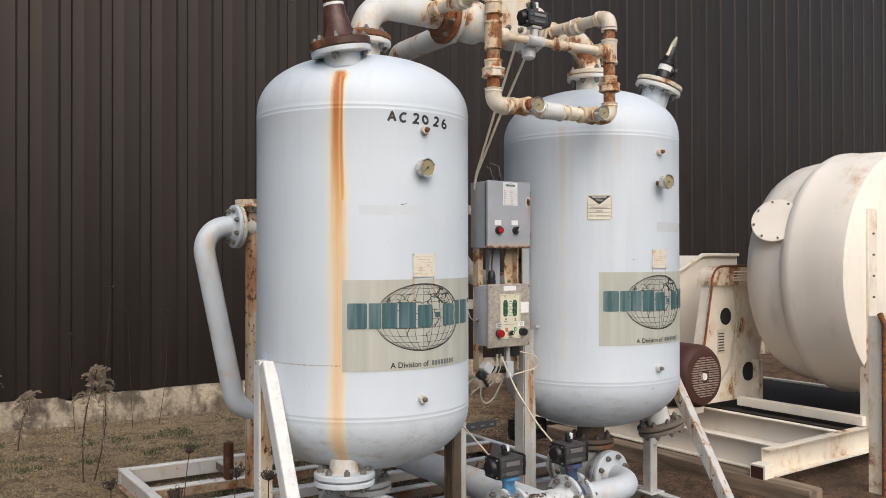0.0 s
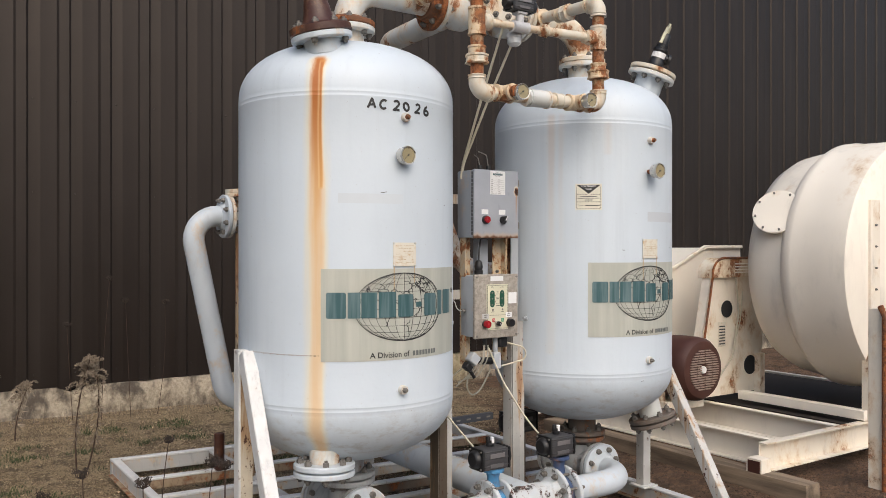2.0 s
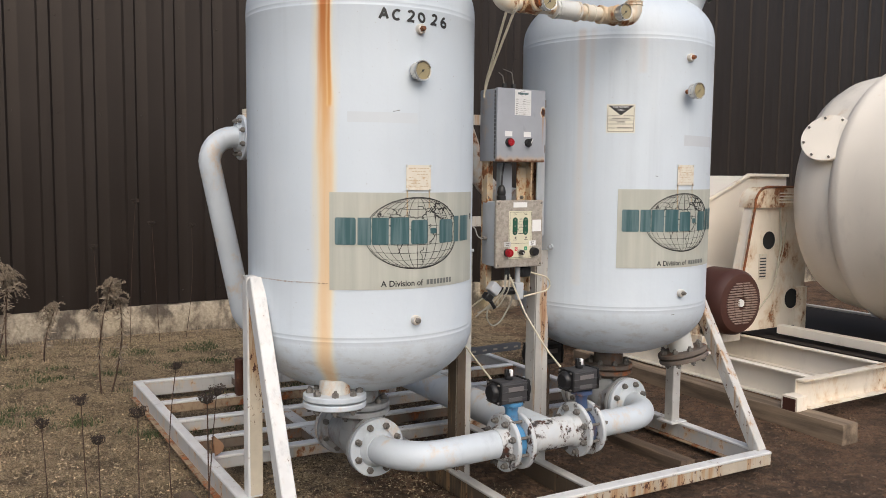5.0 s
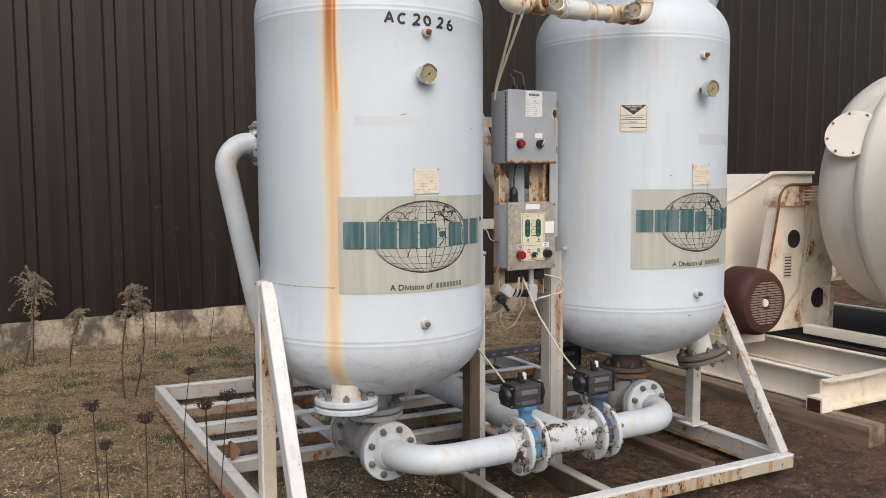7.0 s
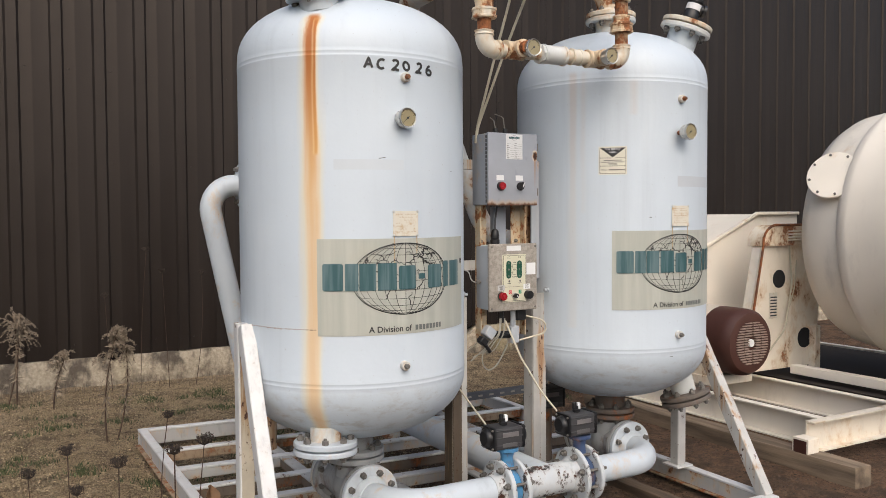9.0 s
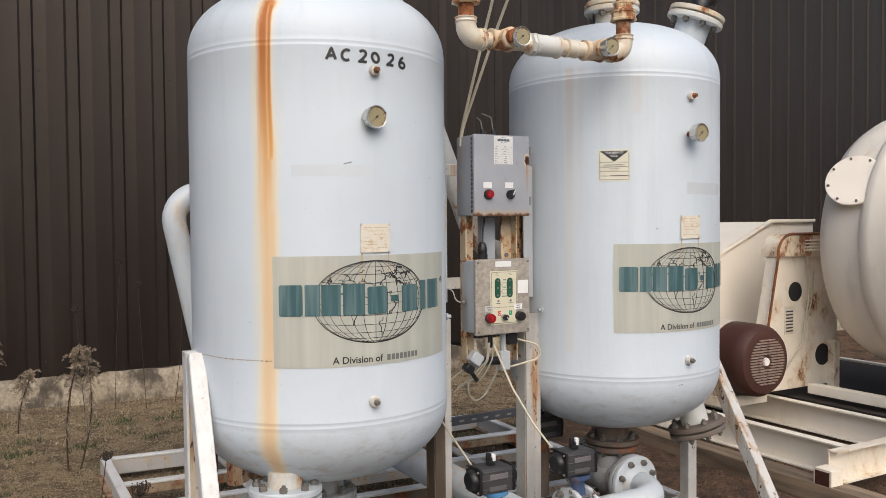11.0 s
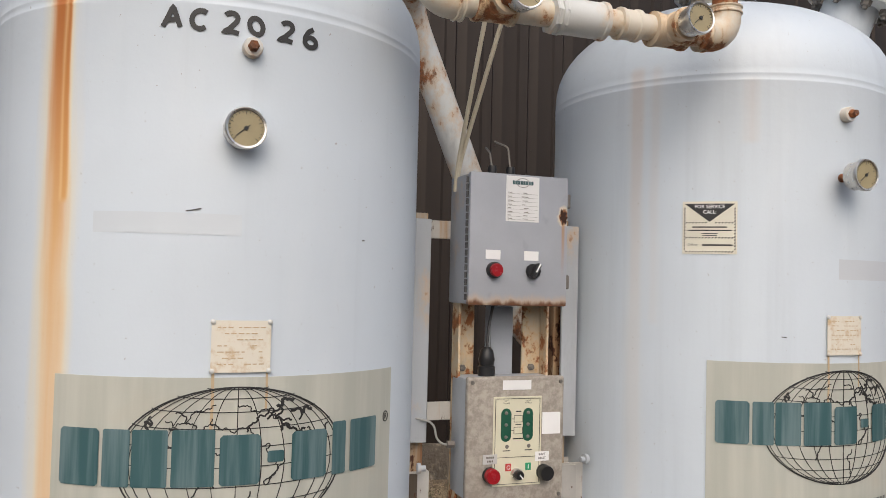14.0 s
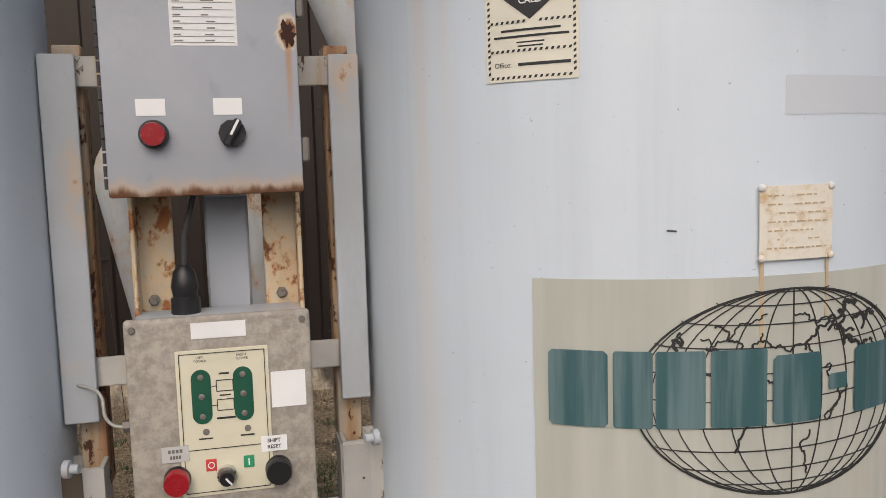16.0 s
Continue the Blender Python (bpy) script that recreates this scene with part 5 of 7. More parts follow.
        if x > 0:
            for text, dz in (("SHIFT", 0.0052), ("RESET", -0.0052)):
                merge(bm, words(text, 0.0062, 0.0002), Matrix.Translation((x, y0 - 0.0040, z + dz)))
        else:
            for dz, w in ((0.005, 0.024), (-0.005, 0.018)):
                for i in range(4):
                    box(bm, (x - w / 2 + (i + 0.5) * w / 4, y0 - 0.0040, z + dz), (w / 5.5, 0.0006, 0.0055))
        part("tag_print", bm, M_INK if x > 0 else M_BOLT, lid)
    # gland on the flank with its thin tube
    cyl_part("gland", (x0 - 0.002, -0.10, 1.262), (-1, 0, 0), 0.011, 0.020, M_BOLT, b, seg=6)
    bm = bmesh.new()
    tube(bm, route([(x0 - 0.02, -0.10, 1.262), (x0 - 0.05, -0.10, 1.262), (x0 - 0.055, -0.08, 1.32), (x0 - 0.13, -0.03, 1.335)], 0.03), 0.003, 8)
    part("tube", bm, M_TUBEGREY, b)
    return b


M_TAGGREY = plain("faded_tag", (0.50, 0.50, 0.49), 0.5)
relay_box()
control_box()
# conduit between the boxes
cond = thing("conduit", -0.03, -0.10, 1.457, "thin black wire with a black fitting between the boxes", "conduit")
bm = bmesh.new()
tube(bm, route([(-0.055, -0.10, 1.50), (-0.052, -0.10, 1.58), (-0.03, -0.085, 1.66)], 0.03), 0.0045, 8)
part("wire", bm, M_ACT, cond)
bm = bmesh.new()
lathe(bm, [(0.018, 0), (0.024, 0.005), (0.024, 0.03), (0.020, 0.034), (0.023, 0.05), (0.018, 0.075), (0.010, 0.085)], pose(-0.055, -0.10, 1.445) @ Matrix.Scale(1.02, 4), 12)
part("fitting", bm, M_BLACK, cond)


# ---- the big blower ----
def build_blower():
    b = thing("industrial_blower", 3.6, 0.8, 0.02, "cream-painted industrial blower with round casing on a channel frame", "blower")
    top = 0.225

    def ch(name, p, q, w=0.07, h=0.205, flip=1, mat=M_CREAM):
        bm = bmesh.new()
        channel(bm, p, q, w, h, 0.010, flip)
        return part(name, bm, mat, b)
    zc = top - 0.1025
    ch("front_channel", (2.40, -0.105, zc), (5.6, -0.105, zc), flip=-1, mat=M_CREAM_RUST)
    ch("back_channel", (2.40, 2.4, zc), (5.6, 2.4, zc), flip=-1)
    for x, f in ((2.62, 1), (3.46, 1), (5.5, -1)):
        ch("frame_rail", (x, -0.10, zc - 0.005), (x, 2.39, zc - 0.005), flip=f)
    bm = bmesh.new()
    square_tube(bm, (2.29, -0.15, 0.075), (2.40, -0.15, 0.075), 0.12, 0.115, (0, 0, 1))
    part("foot_tube", bm, M_CREAM_RUST, b)
    bm = bmesh.new()
    box(bm, (2.288, -0.15, 0.075), (0.006, 0.095, 0.09))
    part("tube_mouth", bm, M_MOTOR, b)
    # near-black sheet added to give the gloom between the rails under the casing
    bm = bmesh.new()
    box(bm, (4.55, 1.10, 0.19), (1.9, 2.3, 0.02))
    part("shade_sheet", bm, M_SHADE_SHEET, b, "added dark sheet standing in for the shade under the casing")
    # bearer of the casing
    bm = bmesh.new()
    square_tube(bm, (3.72, -0.16, 0.275), (3.72, 1.0, 0.275), 0.09, 0.075, (0, 0, 1))
    part("casing_bearer", bm, M_CREAM, b)
    # casing, turned about y
    cx, cz = 4.45, 1.45
    m = frame_to((cx, 0, cz), (0, 1, 0))
    prof = [(0.001, -0.168), (1.0, -0.168), (1.035, -0.150), (1.048, -0.08), (1.055, 0.10), (1.058, 0.24), (1.070, 0.29), (1.070, 0.35), (1.045, 0.385), (1.01, 0.42), (1.005, 0.55), (0.985, 0.68), (0.935, 0.78), (0.84, 0.83), (0.001, 0.83)]
    bm = bmesh.new()
    lathe(bm, prof, m, 72, cap=False)
    part("casing", bm, M_CREAM, b)
    # round cover on the casing's flank
    d = Vector((-0.86, -0.27, 0.42)).normalized()
    p = Vector((cx - 0.90, 0.50, cz + 0.42))
    bm = bmesh.new()
    rod(bm, p - d * 0.22, p + d * 0.06, 0.165, 36)
    port = part("inspection_neck", bm, M_CREAM, b)
    bm = bmesh.new()
    lathe(bm, [(0.001, 0), (0.196, 0), (0.20, 0.004), (0.20, 0.020), (0.196, 0.024), (0.001, 0.024)], frame_to(p + d * 0.06, d), 40)
    cover = part("inspection_cover", bm, M_CREAM, b)
    for i in range(8):
        a = 2 * math.pi * (i + 0.3) / 8
        piece("bolt", BOLT_S, frame_to(p + d * 0.06, d) @ pose(0.175 * math.cos(a), 0.175 * math.sin(a), 0.024), cover)
    # upright with bolts at the casing's front
    bm = bmesh.new()
    box(bm, (3.79, -0.185, 1.10), (0.13, 0.012, 1.76), 0.002)
    box(bm, (3.73, -0.15, 1.10), (0.012, 0.07, 1.76), 0.002)
    up = part("casing_upright", bm, M_CREAM_RUST, b)
    for i in range(9):
        piece("bolt", BOLT_S, frame_to((3.79, -0.191, 0.42 + 0.17 * i), (0, -1, 0)), up)
    # motor with grilled end, axis along y
    hub = Vector((2.93, 0.78, 0.585))
    mm = frame_to(hub, (0, 1, 0))
    bm = bmesh.new()
    lathe(bm, [(0.001, 0.02), (0.185, 0.0), (0.235, 0.012), (0.262, 0.05), (0.268, 0.10), (0.268, 0.30), (0.25, 0.31)], mm, 48)
    motor = part("motor_cowl", bm, M_MOTOR, b, "dark brown motor cowl with a slotted grille")
    bm = bmesh.new()
    lathe(bm, [(0.25, 0.30), (0.25, 0.78), (0.22, 0.84), (0.05, 0.86), (0.05, 1.0), (0.001, 1.0)], mm, 48)
    for i in range(40):
        a = 2 * math.pi * i / 40
        q = mm @ Vector((0.258 * math.cos(a), 0.258 * math.sin(a), 0.53))
        box(bm, q, (0.006, 0.44, 0.022), turn=Matrix.Rotation(-a + math.pi / 2, 3, "Y"))
    part("motor_body", bm, M_CREAM, b, "cream finned motor body")
    bm = bmesh.new()
    lathe(bm, [(0.001, -0.004), (0.028, -0.003), (0.032, 0.012)], mm, 20)
    part("hub_cap", bm, M_WHITE, motor)
    # grille slots: short dark bars in rows
    bm = bmesh.new()
    for i in range(-8, 9):
        z = i * 0.020
        w = math.sqrt(max(0.0, 0.178 ** 2 - z * z))
        for s in (-1, 1):
            inner = 0.040 if abs(z) < 0.045 else 0.008
            segs = ((inner, w * 0.52), (w * 0.58, w))
            for u, v in segs:
                if v - u > 0.012:
                    box(bm, hub + Vector((s * (u + v) / 2, 0.0025 + 0.0001, z)), (v - u, 0.028, 0.0085))
    part("grille_slot", bm, M_SLOT, motor, "pale dusty grille slots")
    # motor mount
    bm = bmesh.new()
    box(bm, (2.95, 1.28, 0.265), (0.46, 0.60, 0.08), 0.006)
    box(bm, (2.75, 1.28, 0.36), (0.05, 0.45, 0.14), 0.004)
    box(bm, (3.15, 1.28, 0.36), (0.05, 0.45, 0.14), 0.004)
    part("motor_mount", bm, M_CREAM_RUST, b)
    # belt guard: a leaning panel with two round holes under a rounded hood
    y = 1.08
    bm = bmesh.new()
    out = [(3.16, 0.27), (4.10, 0.27), (4.20, 1.36), (3.40, 1.36)]
    f = [bm.verts.new((x, y, z)) for x, z in out]
    g = [bm.verts.new((x, y + 0.09, z)) for x, z in out]
    bm.faces.new(f), bm.faces.new(g[::-1])
    for i in range(4):
        j = (i + 1) % 4
        bm.faces.new((f[i], g[i], g[j], f[j]))
    guard = part("belt_guard", bm, M_CREAM_RUST, b)
    for x, z, r in ((3.62, 1.045, 0.072), (3.96, 0.515, 0.082)):
        bm = bmesh.new()
        lathe(bm, [(r * 1.08, 0), (r * 1.08, 0.004), (r, 0.006), (r, 0.0045), (0.001, 0.0045)], frame_to((x, y, z), (0, -1, 0)), 28)
        part("guard_hole", bm, M_DARK, guard, "round dark hole")
    bm = bmesh.new()
    n = 12
    arcs = []
    for yy in (y - 0.035, y + 0.13):
        ring = [bm.verts.new((3.40 + 0.14 - 0.16 * math.cos(math.pi / 2 * i / n), yy, 1.36 + 0.145 * math.sin(math.pi / 2 * i / n))) for i in range(n + 1)]
        ring += [bm.verts.new((4.0, yy, 1.505)), bm.verts.new((4.0, yy, 1.33)), bm.verts.new((3.38, yy, 1.33))]
        arcs.append(ring)
    k = len(arcs[0])
    for i in range(k):
        j = (i + 1) % k
        bm.faces.new((arcs[0][i], arcs[0][j], arcs[1][j], arcs[1][i]))
    bm.faces.new(arcs[0]), bm.faces.new(arcs[1])
    hood = part("guard_hood", bm, M_HOOD, b)
    rim = [(3.16, 0.30), (3.38, 1.34)] + [(3.54 - 0.162 * math.cos(math.pi / 2 * i / 8), 1.36 + 0.147 * math.sin(math.pi / 2 * i / 8)) for i in range(9)] + [(4.0, 1.507)]
    bm = bmesh.new()
    tube(bm, [Vector((x, y - 0.036, z)) for x, z in rim], 0.011, 6)
    part("rusted_rim", bm, M_RUSTY, hood, "rust-eaten edge")
    bm = bmesh.new()
    for i in range(4):
        box(bm, (3.80, y - 0.038, 1.375 + 0.026 * i), (0.22, 0.010, 0.010), 0.003)
    part("louvre", bm, M_CREAM, guard)
    bm = bmesh.new()
    box(bm, (3.545, y - 0.004, 0.82), (0.10, 0.006, 0.22))
    pl = part("warning_plate", bm, M_PLATE, guard, "faded metal notice plate")
    bm = bmesh.new()
    for i in range(7):
        box(bm, (3.545, y - 0.008, 0.735 + i * 0.026), (0.078, 0.003, 0.011))
    part("plate_print", bm, M_ACT, guard)
    bm = bmesh.new()
    tube(bm, route([(3.72, y - 0.02, 1.36), (3.75, y - 0.03, 1.0), (3.66, y - 0.04, 0.62), (3.35, y - 0.05, 0.36)], 0.2), 0.007, 8)
    tube(bm, route([(3.82, y - 0.02, 1.2), (3.78, y - 0.03, 0.95), (3.72, y - 0.03, 0.80)], 0.2), 0.005, 8)
    part("cable", bm, M_TUBE, guard)
    bm = bmesh.new()
    box(bm, (4.06, y - 0.03, 0.42), (0.07, 0.07, 0.40), 0.004)
    part("guard_post", bm, M_CREAM_RUST, b)
    # sheet-metal housing behind, with a sloping shoulder
    bm = bmesh.new()
    ya, yb = 1.62, 2.30
    out = [(2.62, 0.23), (4.62, 0.23), (4.55, 1.60), (3.98, 1.60), (2.95, 1.16)]
    f = [bm.verts.new((x, ya, z)) for x, z in out]
    g = [bm.verts.new((x, yb, z)) for x, z in out]
    bm.faces.new(f), bm.faces.new(g[::-1])
    for i in range(5):
        j = (i + 1) % 5
        bm.faces.new((f[i], g[i], g[j], f[j]))
    hs = part("drive_housing", bm, M_CREAM, b)
    bm = bmesh.new()
    for (xa, za), (xb, zb) in zip(out[2:], out[3:]):
        square_tube(bm, (xa, ya - 0.012, za + 0.008), (xb, ya - 0.012, zb + 0.008), 0.03, 0.035, (0, 1, 0))
    part("housing_edge", bm, M_CREAM_RUST, hs)
    return b


M_MOTOR = plain("dark_brown_motor", (0.064, 0.023, 0.016), 0.55, 0.0, 0.25, 20)
M_SHADE_SHEET = plain("underframe_gloom", (0.028, 0.021, 0.016), 0.95, 0.0, 0.35, 25)
M_HOOD = painted("cream_hood_rusting", (0.86, 0.78, 0.64), 0.37, 0.45, 0.55, 5)
M_SLOT = plain("dusty_slot", (0.34, 0.25, 0.205), 0.8)
build_blower()


# ---- lower pipework ----
HY, HZ = -0.41, 0.297      # the lower header's line


M_LABEL = plain("silver_label", (0.22, 0.205, 0.205), 0.4, 0.3)
M_LABEL2 = plain("dull_label", (0.13, 0.125, 0.125), 0.5, 0.2)


def actuator(x, y, z, parent_label, length=0.21, s=0.112):
    a = thing("valve_actuator", x, y, z, parent_label, "actuator", "valve actuators")
    bm = bmesh.new()
    box(bm, (x, y, z + s / 2), (length * 0.74, s, s * 0.94), 0.008, seg=2)
    for dz in (-0.28, 0.05, 0.36):
        box(bm, (x, y, z + s / 2 + dz * s), (length * 0.735, s + 0.004, 0.007), 0.002)
    part("body", bm, M_ACT, a)
    for d in (-1, 1):
        bm = bmesh.new()
        box(bm, (x + d * length * 0.395, y, z + s / 2), (length * 0.062, s * 1.03, s * 0.99), 0.012, seg=2)
        lathe(bm, [(0.001, 0.026), (s * 0.30, 0.026), (s * 0.37, 0.020), (s * 0.42, 0.006), (s * 0.42, 0)], frame_to((x + d * length * 0.42, y, z + s / 2), (d, 0, 0)), 24)
        cap = part("end_cap", bm, M_BLACK, a)
        for i in range(4):
            t = math.pi / 4 + i * math.pi / 2
            piece("cap_screw", BOLT_S, frame_to((x + d * length * 0.425, y + s * 0.58 * math.cos(t), z + s / 2 + s * 0.55 * math.sin(t)), (d, 0, 0)) @ Matrix.Scale(0.55, 4), cap)
    for u, w, dz, dh, mat in ((0.004, 0.44, 0.66, 0.20, M_LABEL), (0.0, 0.40, 0.22, 0.17, M_LABEL2)):
        bm = bmesh.new()
        box(bm, (x + u, y - s / 2 - 0.003, z + s * dz), (length * w, 0.003, s * dh), 0.0008)
        part("data_label", bm, mat, a)
    bm = bmesh.new()
    lathe(bm, [(0.020, 0), (0.020, 0.012), (0.012, 0.016), (0.012, 0.030), (0, 0.031)], pose(x, y, z + s), 14)
    part("indicator_base", bm, M_BLACK, a)
    bm = bmesh.new()
    box(bm, (x + 0.010, y - 0.004, z + s + 0.030), (0.017, 0.020, 0.032), 0.003)
    part("indicator_flag", bm, M_WHITE, a)
    bm = bmesh.new()
    box(bm, (x - 0.010, y + 0.002, z + s + 0.031), (0.017, 0.020, 0.036), 0.003)
    part("indicator_flag", bm, M_BLACK, a, "black indicator flag")
    return a


def tower_body(k):
    """The casting under a tank: a cross of flanged stubs."""
    cx, cy, dz = TANKS[k]
    lowport = pressure_tank.ports[(k, "low")]
    t = thing("pipe_cross", cx, cy, 0.2, "pale grey flanged pipe cross below the tank", "pipe fitting", "flanged crosses")
    bm = bmesh.new()
    rod(bm, (cx, 0.20, HZ), (cx, -0.14, HZ), 0.098, 28)
    rod(bm, (cx, 0, HZ), (cx, 0, lowport.z - 0.01), 0.096, 28)
    lathe(bm, [(0.001, -0.115), (0.06, -0.10), (0.10, -0.05), (0.112, 0.0), (0.10, 0.05), (0.06, 0.10), (0.001, 0.115)], pose(cx, 0, HZ), 28)
    part("body", bm, M_CASTING, t)
    flange((cx, 0, lowport.z - 0.006), (0, 0, -1), t, 0.279, 0.026, 0.098, 8, M_CASTING if k == 0 else M_RUSTY_GREY, hub=0.02)
    flange((cx, -0.150, HZ), (0, 1, 0), t, 0.279, 0.026, 0.098, 8, M_CASTING, hub=0.02)
    flange((cx, 0.225, HZ), (0, -1, 0), t, 0.279, 0.026, 0.098, 8, M_CASTING, hub=0.02)
    bm = bmesh.new()
    lathe(bm, [(0.001, 0), (0.1395, 0), (0.1395, 0.024), (0.001, 0.024)], frame_to((cx, 0.229, HZ), (0, 1, 0)), 36)
    part("blind_flange", bm, M_PIPE_WORN, t)
    return t


M_RUSTY_GREY = painted("rusting_grey_paint", (0.12, 0.10, 0.085), 0.3, 0.5, 0.6, 8)
for k in (0, 1):
    tower_body(k)


def butterfly_valve(x, mat, label, act):
    v = thing("butterfly_valve", x, HY, HZ - 0.13, label, "valve", "butterfly valves")
    bm = bmesh.new()
    lathe(bm, [(0.086, -0.028), (0.094, -0.028), (0.098, -0.020), (0.098, 0.020), (0.094, 0.028), (0.086, 0.028)], frame_to((x, HY, HZ), (1, 0, 0)), 36)
    part("body", bm, mat, v)
    bm = bmesh.new()
    lathe(bm, [(0.040, 0.08), (0.034, 0.11), (0.030, 0.15), (0.036, 0.175), (0.056, 0.182), (0.056, 0.20), (0.02, 0.20)], pose(x, HY, HZ), 20)
    part("neck", bm, mat, v)
    for i in range(8):
        bm = bmesh.new()
        t = 2 * math.pi * (i + 0.5) / 8
        c = Vector((x, HY + 0.112 * math.cos(t), HZ + 0.112 * math.sin(t)))
        rod(bm, c - Vector((0.085, 0, 0)), c + Vector((0.085, 0, 0)), 0.008, 8)
        part("tie_rod", bm, M_BOLT, v)
    return v


actuator(0.60, 0.36, 0.44, "black pneumatic actuator on the rear valve below the tank", 0.25, 0.13)
bm = bmesh.new()
rod(bm, (0.60, 0.36, 0.12), (0.60, 0.36, 0.445), 0.045, 16, bevel=0.004)
tagged(new("valve_column", mesh_of("valve_column", bm, M_GRIME)), "grimy grey valve column under the rear actuator", "valve")
butterfly_valve(-0.195, M_BLUE, "bright blue wafer butterfly valve between two flanges", 0)
butterfly_valve(0.245, M_NAVY, "violet-blue wafer butterfly valve with chipped paint", 1)
actuator(-0.215, HY, HZ + 0.199, "dark grey pneumatic actuator on the blue valve", 0.205, 0.110)
actuator(0.225, HY, HZ + 0.206, "dark grey pneumatic actuator on the violet-blue valve", 0.205, 0.110)


def lower_header():
    h = thing("lower_pipe", 0, HY, HZ - 0.09, "pale blue-grey lower header pipe with flanges and chipped paint", "pipe")
    bm = bmesh.new()
    tube(bm, route([(-0.802, -0.18, HZ), (-0.802, HY, HZ), (-0.25, HY, HZ)], 0.22, 10), 0.068, 28)
    part("left_pipe", bm, M_PIPE, h)
    bm = bmesh.new()
    tube(bm, route([(0.30, HY, HZ), (0.802, HY, HZ), (0.802, -0.18, HZ)], 0.22, 10), 0.068, 28)
    part("right_pipe", bm, M_PIPE, h)
    flange((-0.802, -0.154, HZ), (0, -1, 0), h, 0.279, 0.026, 0.070, 8, M_PIPE, 0.03)
    flange((0.802, -0.154, HZ), (0, -1, 0), h, 0.279, 0.026, 0.070, 8, M_PIPE, 0.03)
    for x, d in ((-0.226, -1), (-0.164, 1), (0.214, -1), (0.276, 1)):
        flange((x, HY, HZ), (d, 0, 0), h, 0.279, 0.024, 0.070, 8, M_CHIPPED, 0.04)
    bm = bmesh.new()
    rod(bm, (-0.14, HY, HZ), (0.19, HY, HZ), 0.077, 28)
    part("tee_run", bm, M_CHIPPED, h)
    bm = bmesh.new()
    tube(bm, route([(0.02, HY, HZ), (0.0, -0.2, HZ + 0.01), (0.0, 1.35, HZ + 0.01), (0.0, 1.35, 0.62)], 0.2, 8), 0.084, 28)
    part("branch_pipe", bm, M_PIPE, h)
    return h


M_CHIPPED = painted("chipped_white_paint", (0.57, 0.60, 0.615), 0.42, 0.5, 0.5, 15, chip=(0.05, 0.045, 0.042))
lower_header()


# ---- upper pipework ----
UZ = 2.905
FX = 0.0


def upper_header():
    h = thing("upper_pipe", 0, 0, UZ - 0.2, "pale upper header pipe streaked with rust, bolted to both tanks", "pipe")
    a, c = pressure_tank.ports[(0, "top")], pressure_tank.ports[(1, "top")]
    for (p, xs, mat, zh) in ((a, -0.31, M_PIPE_WORN, UZ), (c, 0.345, M_CREAMPIPE, UZ + 0.02)):
        bm = bmesh.new()
        tube(bm, route([(p.x, p.y, p.z + 0.02), (p.x, p.y, zh), (xs, 0, zh)], 0.19, 10), 0.071, 28)
        part("pipe_bend", bm, mat, h)
        flange((p.x, p.y, p.z + 0.001), (0, 0, 1), h, 0.279, 0.026, 0.086, 8, M_RUSTY if p is a else M_CREAMPIPE, 0.02)
    flange((-0.280, 0, UZ), (-1, 0, 0), h, 0.285, 0.030, 0.086, 8, M_RUSTY, 0.04, label="rust-brown pipe flange")
    flange((-0.276, 0, UZ), (1, 0, 0), h, 0.279, 0.026, 0.09, 8, M_PIPE_WORN, 0.03)
    bm = bmesh.new()
    rod(bm, (-0.25, 0, UZ), (0.0, 0, UZ), 0.094, 28)
    lathe(bm, [(0.001, -0.12), (0.08, -0.10), (0.118, -0.03), (0.118, 0.03), (0.08, 0.10), (0.001, 0.12)], frame_to((-0.12, 0, UZ), (1, 0, 0)), 28)
    part("tee_body", bm, M_PIPE_WORN, h)
    # blind flange on the front of the tee
    bm = bmesh.new()
    rod(bm, (FX, 0.0, UZ + 0.03), (FX, -0.18, UZ + 0.035), 0.088, 28)
    part("front_neck", bm, M_PIPE_WORN, h)
    flange((FX, -0.198, UZ + 0.035), (0, 1, 0), h, 0.285, 0.024, 0.088, 8, M_PIPE_WORN, 0.02)
    flange((FX, -0.200, UZ + 0.035), (0, -1, 0), h, 0.285, 0.026, 0.088, 8, M_CREAMPIPE, 0)
    bm = bmesh.new()
    rod(bm, (-0.02, 0, UZ + 0.01), (0.31, 0, UZ + 0.02), 0.092, 28)
    lathe(bm, [(0.07, -0.09), (0.125, -0.05), (0.13, 0.0), (0.125, 0.05), (0.07, 0.09)], frame_to((0.18, 0, UZ + 0.015), (1, 0, 0)), 28)
    part("check_valve_body", bm, M_PIPE_WORN, h)
    flange((0.306, 0, UZ + 0.02), (-1, 0, 0), h, 0.279, 0.026, 0.09, 8, M_PIPE_WORN, 0.03)
    flange((0.310, 0, UZ + 0.02), (1, 0, 0), h, 0.279, 0.026, 0.086, 8, M_CREAMPIPE, 0.04)
    # branch to the back, down on the slant
    bm = bmesh.new()
    tube(bm, route([(-0.10, 0.05, UZ), (0.035, 1.10, UZ + 0.04), (0.66, 1.10, 1.46), (0.80, 0.48, 1.40)], 0.20, 8), 0.066, 28)
    part("branch_pipe", bm, M_PIPE_WORN, h)
    return h


upper_header()


